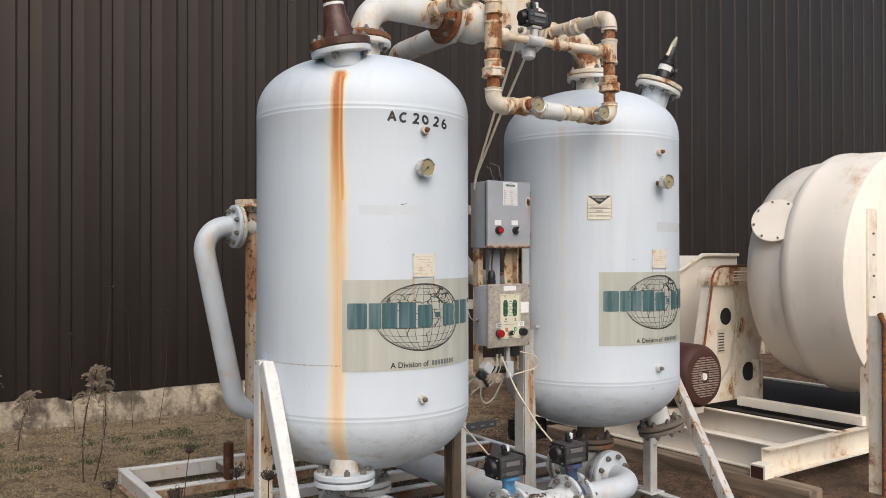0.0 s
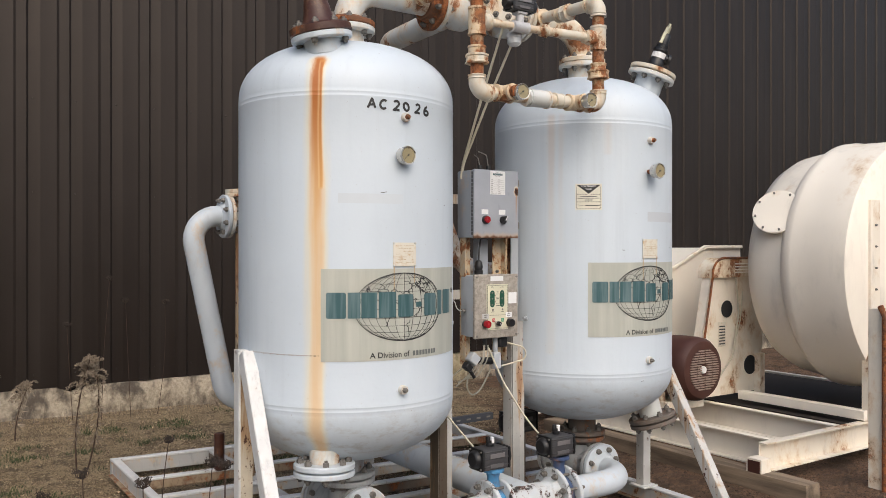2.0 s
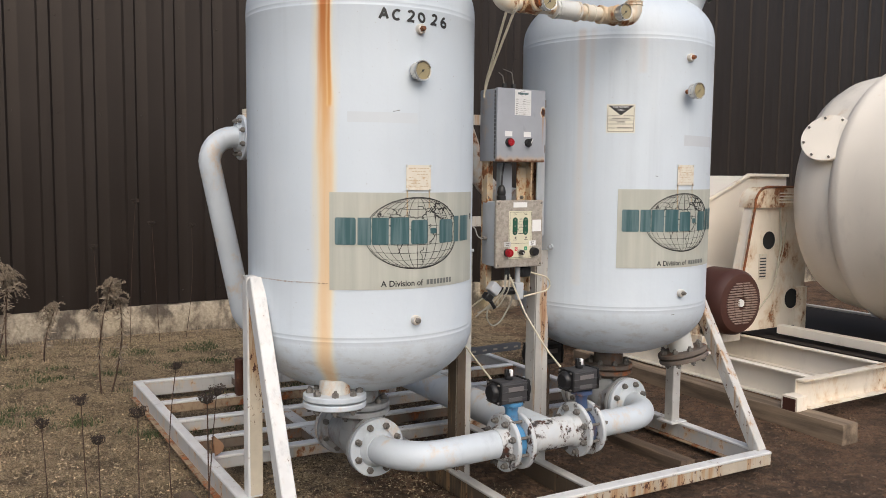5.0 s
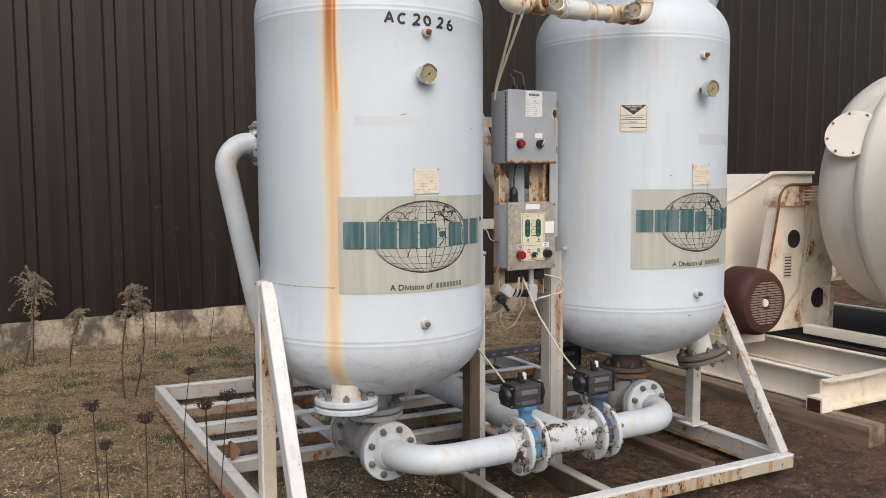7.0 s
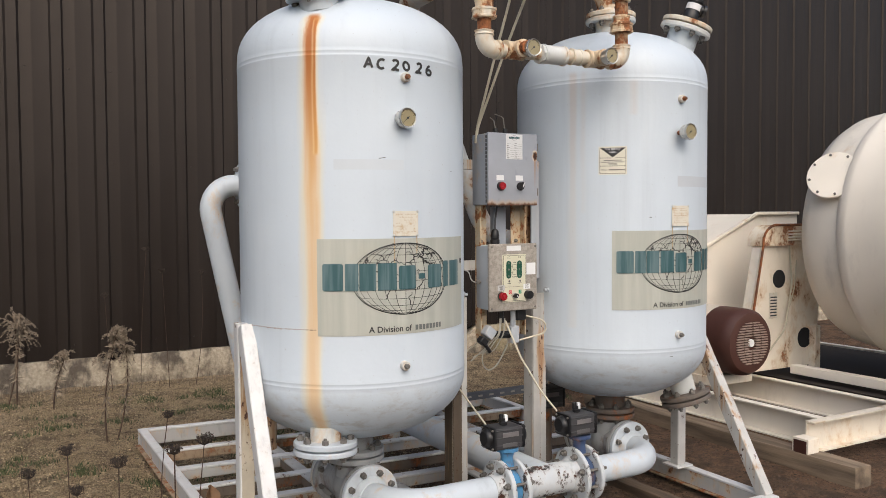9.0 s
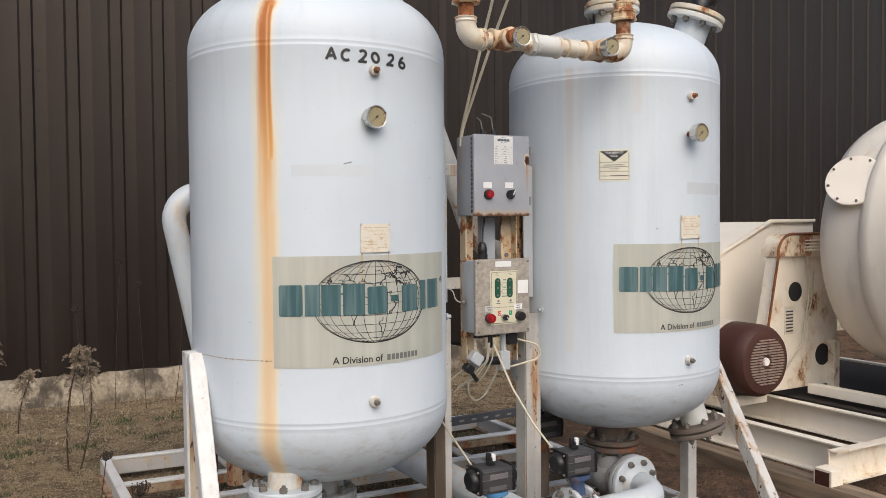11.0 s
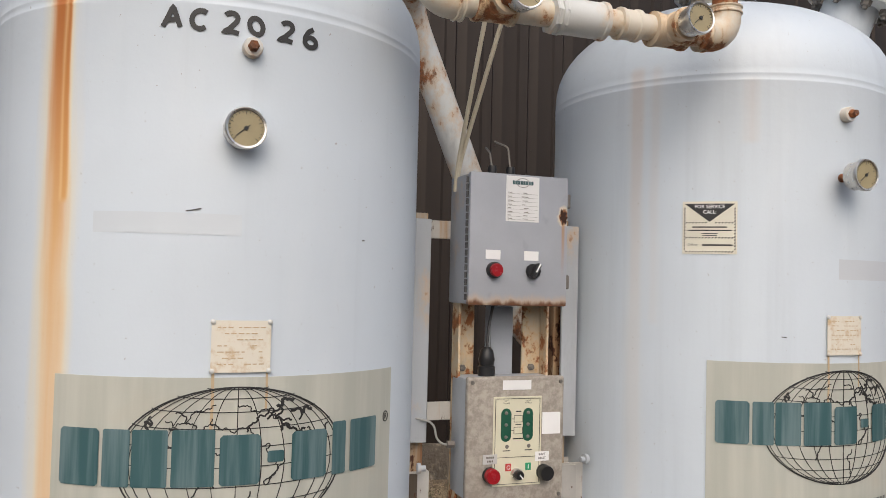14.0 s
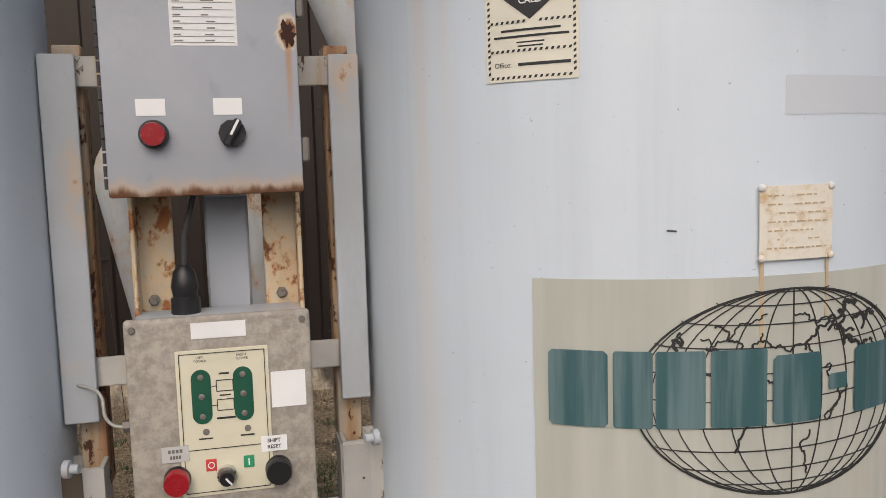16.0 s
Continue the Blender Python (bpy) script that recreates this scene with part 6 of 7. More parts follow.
def small_loop():
    """Threaded two-inch purge loop in front of the header."""
    g = thing("purge_loop", 0, -0.57, 2.3, "cream threaded purge pipe loop with rusty unions and tees", "pipe loop")
    y, zl = -0.57, 2.335
    xl, xr, zt = -0.415, 0.375, 2.895

    def run(name, p, q, r=0.031, mat=M_CREAMPIPE):
        bm = bmesh.new()
        rod(bm, p, q, r, 20)
        return part(name, bm, mat, g)

    def sleeve(name, c, axis, r, h, mat=M_CREAMPIPE, seg=20):
        bm = bmesh.new()
        k = min(0.012, h * 0.22)
        lathe(bm, [(r * 0.86, -h / 2), (r, -h / 2 + 0.002), (r, -h / 2 + k), (r * 0.93, -h / 2 + k + 0.003), (r * 0.93, h / 2 - k - 0.003), (r, h / 2 - k), (r, h / 2 - 0.002), (r * 0.86, h / 2)], frame_to(c, axis), seg)
        return part(name, bm, mat, g)

    def ell(c, d1, d2):
        c, d1, d2 = Vector(c), Vector(d1), Vector(d2)
        bm = bmesh.new()
        tube(bm, route([c + d1 * 0.065, c, c + d2 * 0.065], 0.05, 8), 0.040, 20)
        part("elbow", bm, M_CREAMPIPE, g)
        sleeve("elbow_band", c + d1 * 0.068, d1, 0.044, 0.022)
        sleeve("elbow_band", c + d2 * 0.068, d2, 0.044, 0.022)
    X, Y, Z = Vector((1, 0, 0)), Vector((0, 1, 0)), Vector((0, 0, 1))
    # left riser
    run("pipe", (xl, y, zl + 0.04), (xl, y, zt - 0.04), mat=M_NIPPLE)
    sleeve("union_nut", (xl, y, 2.487), Z, 0.057, 0.046, M_CREAMPIPE, 8)
    sleeve("union_collar", (xl, y, 2.525), Z, 0.044, 0.05, M_RUSTPIPE)
    sleeve("tee", (xl, y, 2.665), Z, 0.044, 0.135, M_RUSTPIPE)
    sleeve("tee_branch", (xl + 0.05, y, 2.672), X, 0.040, 0.05)
    sleeve("coupling", (xl, y, 2.80), Z, 0.043, 0.07, M_RUSTPIPE)
    ell((xl, y, zl), Z, X)
    ell((xl, y, zt), -Z, Y)
    # right riser
    run("pipe", (xr, y, zl + 0.04), (xr, y, zt - 0.04), mat=M_NIPPLE)
    sleeve("union_nut", (xr, y, 2.505), Z, 0.057, 0.048, M_RUSTPIPE, 8)
    sleeve("union_collar", (xr, y, 2.545), Z, 0.043, 0.04, M_RUSTPIPE)
    sleeve("tee", (xr, y, 2.695), Z, 0.044, 0.13)
    sleeve("tee_branch", (xr - 0.05, y, 2.692), X, 0.040, 0.05)
    ell((xr, y, zl + 0.01), Z, -X)
    ell((xr, y, zt - 0.01), -Z, Y)
    # arms back to the header
    for x, zz in ((xl, zt), (xr, zt - 0.01)):
        run("pipe", (x, y + 0.05, zz), (x, -0.05, UZ), mat=M_CREAMPIPE)
        sleeve("union_nut", (x, -0.33, zz), Y, 0.049, 0.05, M_CREAMPIPE, 8)
        sleeve("union_collar", (x, -0.28, zz), Y, 0.042, 0.04, M_RUSTPIPE)
        sleeve("weld_boss", (x, -0.11, UZ), Y, 0.048, 0.07, M_RUSTPIPE)
    # bottom run
    run("pipe", (xl + 0.04, y, zl), (xr - 0.04, y, zl + 0.01))
    for x, mat in ((-0.26, M_RUSTPIPE), (0.205, M_RUSTPIPE)):
        sleeve("tee", (x, y, zl + 0.005), X, 0.043, 0.10, mat)
        sleeve("tee_branch", (x + 0.006, y - 0.05, zl + 0.005), Y, 0.040, 0.05, mat)
        sleeve("bushing", (x + 0.006, y - 0.085, zl + 0.005), Y, 0.030, 0.03, M_RUSTY, 8)
    sleeve("check_valve", (-0.04, y, zl + 0.004), X, 0.046, 0.13, M_PIPE_WORN)
    sleeve("hex_end", (-0.105, y, zl + 0.004), X, 0.047, 0.035, M_PIPE_WORN, 8)
    sleeve("coupling", (0.09, y, zl + 0.006), X, 0.039, 0.06)
    # upper cross run with its little ball valve
    run("pipe", (xl + 0.06, y, 2.672), (-0.02, y, 2.68), 0.019)
    run("pipe", (-0.02, y, 2.68), (xr - 0.06, y, 2.692), 0.023)
    sleeve("bushing", (0.0, y, 2.682), X, 0.034, 0.035, M_CREAMPIPE, 8)
    sleeve("bushing", (xr - 0.085, y, 2.69), X, 0.035, 0.035, M_CREAMPIPE, 8)
    sleeve("ball_valve", (-0.155, y, 2.676), X, 0.030, 0.10, M_VALVE, 8)
    bm = bmesh.new()
    rod(bm, (-0.155, y, 2.69), (-0.155, y, 2.745), 0.020, 12)
    box(bm, (-0.155, y, 2.742), (0.06, 0.05, 0.012), 0.002)
    part("valve_stem", bm, M_VALVE, g)
    bm = bmesh.new()
    lathe(bm, [(0.034, 0), (0.038, 0.006), (0.038, 0.022), (0.035, 0.025), (0.034, 0.052), (0.024, 0.062), (0.001, 0.063)], frame_to((-0.145, y + 0.055, 2.660), (0, 0, -1)), 20)
    part("filter_bowl", bm, M_BOWL, g, "pale translucent filter bowl")
    return g


M_BOWL = plain("milky_grey_bowl", (0.56, 0.57, 0.58), 0.35, 0.0, 0.1, 40)
M_RUSTPIPE = painted("rust_mottled_pipe", (0.62, 0.51, 0.37), 0.47, 0.5, 0.6, 12)
M_NIPPLE = painted("rusted_nipple", (0.50, 0.30, 0.16), 0.62, 0.5, 0.75, 20)
small_loop()
actuator(-0.155, -0.57, 2.748, "black pneumatic actuator on the purge ball valve", 0.165, 0.075)
gauge((-0.235, -0.630, 2.334), (-0.02, -1, 0.02), 0.038, "chrome-rimmed dial gauge on the purge pipe tee", 0.02)
gauge((0.207, -0.630, 2.337), (0.02, -1, 0.02), 0.038, "chrome-rimmed dial gauge on the purge pipe tee", 0.02)


def relief_valves():
    p, ax = pressure_tank.ports[(0, 1)]
    v = thing("relief_valve", *p, "dark brown bell-shaped relief valve bolted to the tank", "valve")
    bm = bmesh.new()
    lathe(bm, [(0.001, 0.002), (0.137, 0.002), (0.141, 0.006), (0.141, 0.034), (0.134, 0.040), (0.088, 0.046), (0.078, 0.055), (0.064, 0.10), (0.048, 0.185), (0.042, 0.212), (0.046, 0.218), (0.046, 0.240), (0.036, 0.247), (0.036, 0.32), (0.03, 0.33), (0.001, 0.33)], frame_to(p, ax), 36)
    body = part("body", bm, M_BROWN, v)
    bm = bmesh.new()
    lathe(bm, [(0.0430, 0.196), (0.0480, 0.197), (0.0480, 0.209), (0.0430, 0.210)], frame_to(p, ax), 28)
    part("white_band", bm, M_WHITE, v)
    m = frame_to(p, ax)
    for i in range(8):
        a = 2 * math.pi * (i + 0.2) / 8
        piece("bolt", BOLT, m @ pose(0.113 * math.cos(a), 0.113 * math.sin(a), 0.038), body)
    p, ax = pressure_tank.ports[(1, 1)]
    p = p + ax * 0.033
    v = thing("safety_valve", *p, "small black safety valve with brass lever on a blind flange", "valve")
    bm = bmesh.new()
    lathe(bm, [(0.034, 0), (0.034, 0.016), (0.046, 0.022), (0.046, 0.052), (0.040, 0.060), (0.040, 0.110), (0.046, 0.114), (0.046, 0.126), (0.036, 0.132), (0.036, 0.152), (0.030, 0.158), (0.029, 0.215), (0.024, 0.222), (0.016, 0.226), (0.001, 0.227)], frame_to(p, ax), 24)
    m = frame_to(p, ax)
    inv = m.inverted().to_3x3()
    q = inv @ Vector((0.80, -0.45, 0.0))
    q = Vector((q.x, q.y, 0)).normalized()
    lathe(bm, [(0.026, 0), (0.026, 0.050), (0.034, 0.052), (0.034, 0.070), (0.026, 0.072), (0.024, 0.062), (0.001, 0.062)], frame_to(m @ Vector((0, 0, 0.082)), (m.to_3x3() @ q)), 16)
    q = inv @ Vector((-0.85, -0.5, 0.0))
    q = Vector((q.x, q.y, 0)).normalized()
    part("body", bm, M_BLACK, v)
    bm = bmesh.new()
    lathe(bm, [(0.0405, 0.070), (0.0415, 0.071), (0.0415, 0.103), (0.0405, 0.104)], m, 24, cap=False)
    part("white_band", bm, M_WHITE, v)
    bm = bmesh.new()
    line = [m @ (q * r + Vector((0, 0, h))) for r, h in ((-0.012, 0.262), (0.018, 0.258), (0.040, 0.225), (0.056, 0.175), (0.066, 0.150))]
    for p0, p1 in zip(line, line[1:]):
        square_tube(bm, p0, p1, 0.020, 0.006, m.to_3x3() @ q)
    rod(bm, m @ Vector((0, 0, 0.222)), m @ Vector((0, 0, 0.275)), 0.014, 12, bevel=0.003)
    rod(bm, m @ Vector((0, 0, 0.275)), m @ Vector((0, 0, 0.288)), 0.009, 10)
    part("lever", bm, M_BRASS, v, "tarnished brass lever")


M_BRASS = plain("tarnished_brass", (0.52, 0.50, 0.36), 0.4, 0.6)
relief_valves()


M_STRUT = plain("grey_galvanised_strut", (0.12, 0.125, 0.135), 0.5, 0.3)
M_SLOTPALE = plain("pale_slot", (0.34, 0.32, 0.27), 0.8)


# ---- rear filters and slanting pipes ----
def rear_column(x, y, zt, side, label, reach=0.125, paint=None):
    c = thing("filter_column", x, y, 0.1, label, "pipe column", "rear columns")
    bm = bmesh.new()
    rod(bm, (x, y, deck(x, y) - 0.02), (x, y, zt - 0.05), 0.062, 24)
    part("column", bm, paint or M_POST2, c)
    flange((x, y, zt - 0.026), (0, 0, -1), c, 0.254, 0.024, 0.072, 8, M_CREAMPIPE, 0.03)
    bm = bmesh.new()
    lathe(bm, [(0.001, 0), (0.126, 0), (0.126, 0.024), (0.001, 0.024)], pose(x, y, zt - 0.024), 32)
    part("blind_flange", bm, M_CREAMPIPE, c)
    zs = zt - 0.175
    bm = bmesh.new()
    rod(bm, (x, y, zs), (x + side * (reach - 0.02), y, zs), 0.066, 24)
    part("side_neck", bm, M_PIPE_WORN, c)
    flange((x + side * reach, y, zs), (-side, 0, 0), c, 0.279, 0.024, 0.066, 8, M_PIPE_WORN, 0)
    flange((x + side * (reach + 0.003), y, zs), (side, 0, 0), c, 0.279, 0.024, 0.070, 8, M_PIPE, 0.02)
    return zs


zs = rear_column(-0.765, 1.50, 1.975, -1, "rust-streaked pipe column with a blind flange on top")
p = thing("slanting_pipe", -0.95, 1.5, 0.6, "pale slanting pipe with bends and flaked paint", "pipe", "slanting pipes")
bm = bmesh.new()
tube(bm, route([(-0.92, 1.5, zs), (-1.135, 1.5, zs), (-0.90, 1.5, 0.66), (-0.60, 1.5, 0.50)], 0.15, 9), 0.066, 24)
part("pipe", bm, M_PIPE, p)
zs = rear_column(0.10, 1.45, 1.975, -1, "worn grey pipe column behind the instrument boxes", 0.30, M_PIPE_WORN)
p = thing("slanting_pipe", 0, 1.45, 0.6, "pale bent pipe behind the instrument boxes", "pipe", "slanting pipes")
bm = bmesh.new()
tube(bm, route([(-0.22, 1.45, zs), (-0.40, 1.45, zs), (-0.16, 1.45, 0.60), (0.08, 1.45, 0.45)], 0.13, 9), 0.066, 24)
part("pipe", bm, M_PIPE_WORN, p)
bm = bmesh.new()
rod(bm, (-0.86, 1.72, deck(-0.86, 1.72) - 0.01), (-0.86, 1.72, 0.36), 0.034, 14, bevel=0.004)
tagged(new("pipe_stub", mesh_of("pipe_stub", bm, M_BROWN)), "short dark brown pipe stub standing on the skid", "pipe")
bm = bmesh.new()
channel(bm, (0.35, 1.74, 0.203), (1.50, 1.79, 0.198), 0.045, 0.055, 0.004)
strut = thing("perforated_strut", 0.9, 1.76, 0.17, "dark grey perforated steel strut lying on the skid", "strut")
part("channel", bm, M_STRUT, strut)
for i in range(11):
    bm = bmesh.new()
    q = Vector((0.35, 1.74, 0.203)).lerp(Vector((1.50, 1.79, 0.198)), (i + 0.5) / 11)
    box(bm, q + Vector((0.0, -0.002, 0.0)), (0.042, 0.006, 0.014), 0.002, turn=Matrix.Rotation(radians(5.5), 3, "Z"))
    part("slot", bm, M_SLOTPALE, strut)
# junction box and post seen between the towers
jb = thing("junction_box", 0.045, 0.02, 1.56, "small pale grey junction box behind the rack", "junction box")
bm = bmesh.new()
box(bm, (0.018, -0.018, 1.535), (0.076, 0.036, 0.22), 0.003)
part("body", bm, M_GREYSTRIP, jb)
box_lid = bmesh.new()
box(box_lid, (0.018, -0.038, 1.535), (0.070, 0.004, 0.21), 0.001)
part("lid", box_lid, M_GREYBOX, jb)


# ---- tubing ----
M_TUBE2 = plain("grimy_clear_tube", (0.30, 0.285, 0.235), 0.35, 0.0, 0.25, 30)
def hose(points, r, label, mat=None, bend=0.08):
    bm = bmesh.new()
    tube(bm, route(points, bend, 8), r, 8)
    ob = new("air_tube", mesh_of("air_tube", bm, mat or M_TUBE))
    tagged(ob, label, "tube", "air tubes")


hose([(-0.168, -0.47, 2.73), (-0.160, -0.27, 2.38), (-0.150, -0.075, 2.03), (-0.151, -0.070, 1.97)], 0.0065, "thin yellowed air tube from actuator to box", bend=0.3)
hose([(-0.088, -0.46, 2.68), (-0.115, -0.27, 2.38), (-0.145, -0.070, 2.03), (-0.147, -0.068, 1.97)], 0.0065, "thin yellowed air tube from filter to box", bend=0.3)
hose([(-0.02, -0.14, 1.06), (0.02, -0.22, 0.88), (0.06, -0.34, 0.72), (0.12, -0.39, 0.625)], 0.0048, "yellowed air tube to the actuator", bend=0.25)
hose([(-0.10, -0.12, 1.00), (-0.20, 0.03, 0.86), (-0.25, 0.02, 0.76), (-0.28, -0.36, 0.600)], 0.0048, "yellowed air tube to the actuator", bend=0.2)
hose([(0.085, -0.14, 1.085), (0.20, -0.19, 1.05), (0.21, -0.18, 0.985), (0.06, -0.15, 0.955)], 0.0045, "white looped air tube under the control box", bend=0.05)
rnd = random.Random(11)
for i in range(3):
    a = rnd.uniform(-0.03, 0.03)
    hose([(-0.055 + a, -0.15, 1.075), (-0.075 + a, -0.17, 1.00), (-0.12 + a, -0.14, 0.94 - 0.02 * i), (-0.20 + a * 2, -0.10, 0.86 + 0.02 * i)], 0.0032, "thin white air tube in a loose bundle", M_TUBE2, 0.06)
for i in range(2):
    a = rnd.uniform(-0.05, 0.05)
    hose([(-0.10 + a, -0.12, 0.97), (-0.19 + a, -0.12, 0.82 + a), (-0.06, -0.10, 0.80 - a), (0.02 + a, -0.13, 0.96), (-0.02, -0.13, 0.99)], 0.0032, "slack looped air tube under the valve block", M_TUBE2, 0.07)
vb = thing("solenoid_valve", -0.03, -0.13, 0.93, "grey solenoid valve block with black fittings under the box", "solenoid valve")
bm = bmesh.new()
box(bm, (0.035, -0.13, 0.985), (0.05, 0.05, 0.09), 0.006)
rod(bm, (0.035, -0.13, 1.02), (0.035, -0.13, 1.118), 0.014, 12)
part("block", bm, M_GREYSTRIP, vb)
bm = bmesh.new()
rod(bm, (-0.07, -0.13, 0.99), (0.015, -0.13, 0.985), 0.020, 12)
part("coil", bm, M_BLACK, vb)
bm = bmesh.new()
box(bm, (0.075, -0.13, 1.085), (0.06, 0.05, 0.055), 0.006)
part("coil", bm, M_BLACK, vb)
bm = bmesh.new()
rod(bm, (-0.035, -0.13, 1.05), (-0.035, -0.13, 1.118), 0.012, 10)
part("tube_fitting", bm, M_BLACK, vb)
bm = bmesh.new()
box(bm, (-0.115, -0.13, 1.005), (0.06, 0.05, 0.055), 0.006, turn=Matrix.Rotation(radians(40), 3, "Y"))
part("port_block", bm, M_GREYSTRIP, vb)
bm = bmesh.new()
box(bm, (-0.155, -0.135, 0.965), (0.045, 0.045, 0.035), 0.005, turn=Matrix.Rotation(radians(40), 3, "Y"))
rod(bm, (-0.150, -0.135, 0.960), (-0.110, -0.135, 0.905), 0.010, 10)
part("connector", bm, M_BLACK, vb)
for x, d in ((-0.262, 1), (0.262, -1)):
    g = thing("tube_fitting", x, -0.10, 1.20, "small pale plug fitting on the tank wall", "fitting", "tank fittings")
    bm = bmesh.new()
    lathe(bm, [(0.015, 0), (0.015, 0.010), (0.008, 0.011), (0.008, 0.024), (0, 0.025)], frame_to((x, -0.12, 1.205), (d, -0.2, 0)), 14)
    part("body", bm, M_GREYSTRIP, g)


# ---- ground cover and weeds ----
def speck_material(name, low, high):
    n = Nodes(name)
    i = n.island()
    return n.done(n.mix(i, low, high), 0.9, 0.0, n.noise(200, 3), 0.001)


M_PEBBLE = speck_material("pale_gravel", (0.085, 0.060, 0.036), (0.62, 0.475, 0.29))
M_CLOD = speck_material("dark_clods", (0.055, 0.032, 0.019), (0.185, 0.112, 0.068))
M_STRAW = speck_material("dead_straw", (0.09, 0.062, 0.035), (0.47, 0.36, 0.22))
M_BLADE = speck_material("dull_green_blades", (0.035, 0.055, 0.018), (0.11, 0.125, 0.050))
M_STEM = speck_material("brown_weed_stem", (0.032, 0.017, 0.011), (0.085, 0.048, 0.030))
M_HEAD = speck_material("grey_brown_seed", (0.15, 0.115, 0.082), (0.36, 0.29, 0.21))
M_DARKHEAD = speck_material("dark_seed_head", (0.018, 0.012, 0.009), (0.065, 0.045, 0.032))


def ground_at(x, y):
    near = max(0.0, 1 - max(abs(x), abs(y)) / 14)
    return lie(x, y) + near * (0.030 * noise.noise((x * 0.9, y * 0.9, 0)) + 0.016 * noise.noise((x * 3.1, y * 3.1, 4)))


def scatter(name, count, area, size, mat, label, seed, keep):
    rnd = random.Random(seed)
    vs, fs = [], []
    while len(fs) < count * 8:
        x, y = rnd.uniform(area[0], area[1]), rnd.uniform(area[2], area[3])
        if rnd.random() > keep(x, y):
            continue
        s = size * rnd.choice((0.5, 0.6, 0.7, 0.8, 1.0, 1.0, 1.4, 2.0))
        z = ground_at(x, y)
        a = rnd.uniform(0, 6.3)
        k = len(vs)
        e = [s * rnd.uniform(0.6, 1.2) for _ in range(4)]
        for i in range(4):
            t = a + i * math.pi / 2
            vs.append((x + e[i] * math.cos(t), y + e[i] * math.sin(t), z + s * 0.1))
        vs.append((x, y, z + s * rnd.uniform(0.35, 0.8)))
        vs.append((x, y, z - s * 0.4))
        for i in range(4):
            j = (i + 1) % 4
            fs.append((k + i, k + j, k + 4))
            fs.append((k + j, k + i, k + 5))
    me = bpy.data.meshes.new(name)
    me.from_pydata(vs, [], fs)
    me.materials.append(mat)
    tagged(new(name, me), label, "gravel", kind="stuff")


def side(x, y):
    """1 on the gravel by the weeds, 0 on the bare dirt by the blower."""
    return max(0.0, min(1.0, 0.5 - (x - 0.55 * y - 1.6 * max(0.0, min(1.0, (y - 1.5) / 1.5)) + 0.55 + 0.8 * noise.noise((x, y, 3))) * 0.7))


scatter("gravel", 125000, (-4.2, 3.2, -1.6, 4.7), 0.0047, M_PEBBLE, "pale gravel and straw chips strewn over dirt", 1, lambda x, y: side(x, y))
scatter("dirt_clods", 38000, (-1.5, 5.0, -1.8, 3.5), 0.0062, M_CLOD, "dark dirt clods and small stones", 2, lambda x, y: 1.0 - 0.8 * side(x, y))


def blades(name, spots, mat, label, seed, tall, wide):
    """Curved blades of grass, in tufts at the spots (x, y, count, spread)."""
    rnd = random.Random(seed)
    vs, fs = [], []
    for x, y, n, spread in spots:
        for _ in range(n):
            bx, by = x + rnd.gauss(0, spread), y + rnd.gauss(0, spread)
            if by > 4.62:
                continue
            z = ground_at(bx, by)
            h, a, lean = tall * rnd.uniform(0.4, 1.3), rnd.uniform(0, 6.3), rnd.uniform(0.2, 1.3)
            w = wide * rnd.uniform(0.6, 1.2)
            k = len(vs)
            for i, t in enumerate((0, 0.5, 1)):
                r = lean * h * t * t
                px, py, pz = bx + r * math.cos(a), by + r * math.sin(a), z + h * t * (1 - 0.3 * lean * t)
                q = w * (1 - 0.9 * t)
                vs.append((px - q * math.sin(a), py + q * math.cos(a), pz))
                vs.append((px + q * math.sin(a), py - q * math.cos(a), pz))
            fs += [(k, k + 1, k + 3, k + 2), (k + 2, k + 3, k + 5, k + 4)]
    me = bpy.data.meshes.new(name)
    me.from_pydata(vs, [], fs)
    me.materials.append(mat)
    tagged(new(name, me), label, "grass", kind="stuff")


rnd = random.Random(21)
spots = []
for _ in range(1300):
    x, y = rnd.uniform(-4.2, 1.6), rnd.uniform(-0.8, 4.6)
    if rnd.random() < side(x, y) * 0.85 + 0.1 * (y > 2.5):
        spots.append((x, y, rnd.randint(6, 22), rnd.uniform(0.03, 0.10)))
blades("dead_grass", spots, M_STRAW, "sparse tufts of straw-coloured dead grass", 22, 0.036, 0.0024)


def litter(name, count, seed):
    """Short dead stalks lying flat on the gravel."""
    rnd = random.Random(seed)
    vs, fs = [], []
    while len(fs) < count:
        x, y = rnd.uniform(-4.2, 1.2), rnd.uniform(-1.4, 4.5)
        if rnd.random() > side(x, y) or noise.noise((x * 1.7, y * 1.7, 9)) < rnd.uniform(-0.55, 0.25):
            continue
        a, L, w = rnd.uniform(0, 6.3), rnd.uniform(0.004, 0.013), rnd.uniform(0.0010, 0.0026)
        c, d = math.cos(a), math.sin(a)
        k = len(vs)
        for u, v in ((-L, -w), (L, -w), (L, w), (-L, w)):
            px, py = x + u * c / 2 - v * d, y + u * d / 2 + v * c
            vs.append((px, py, ground_at(px, py) + 0.004 + 0.006 * (u > 0) * rnd.random()))
        fs.append((k, k + 1, k + 2, k + 3))
    me = bpy.data.meshes.new(name)
    me.from_pydata(vs, [], fs)
    me.materials.append(M_STRAW)
    tagged(new(name, me), "pale straw litter lying over the gravel", "straw", kind="stuff")


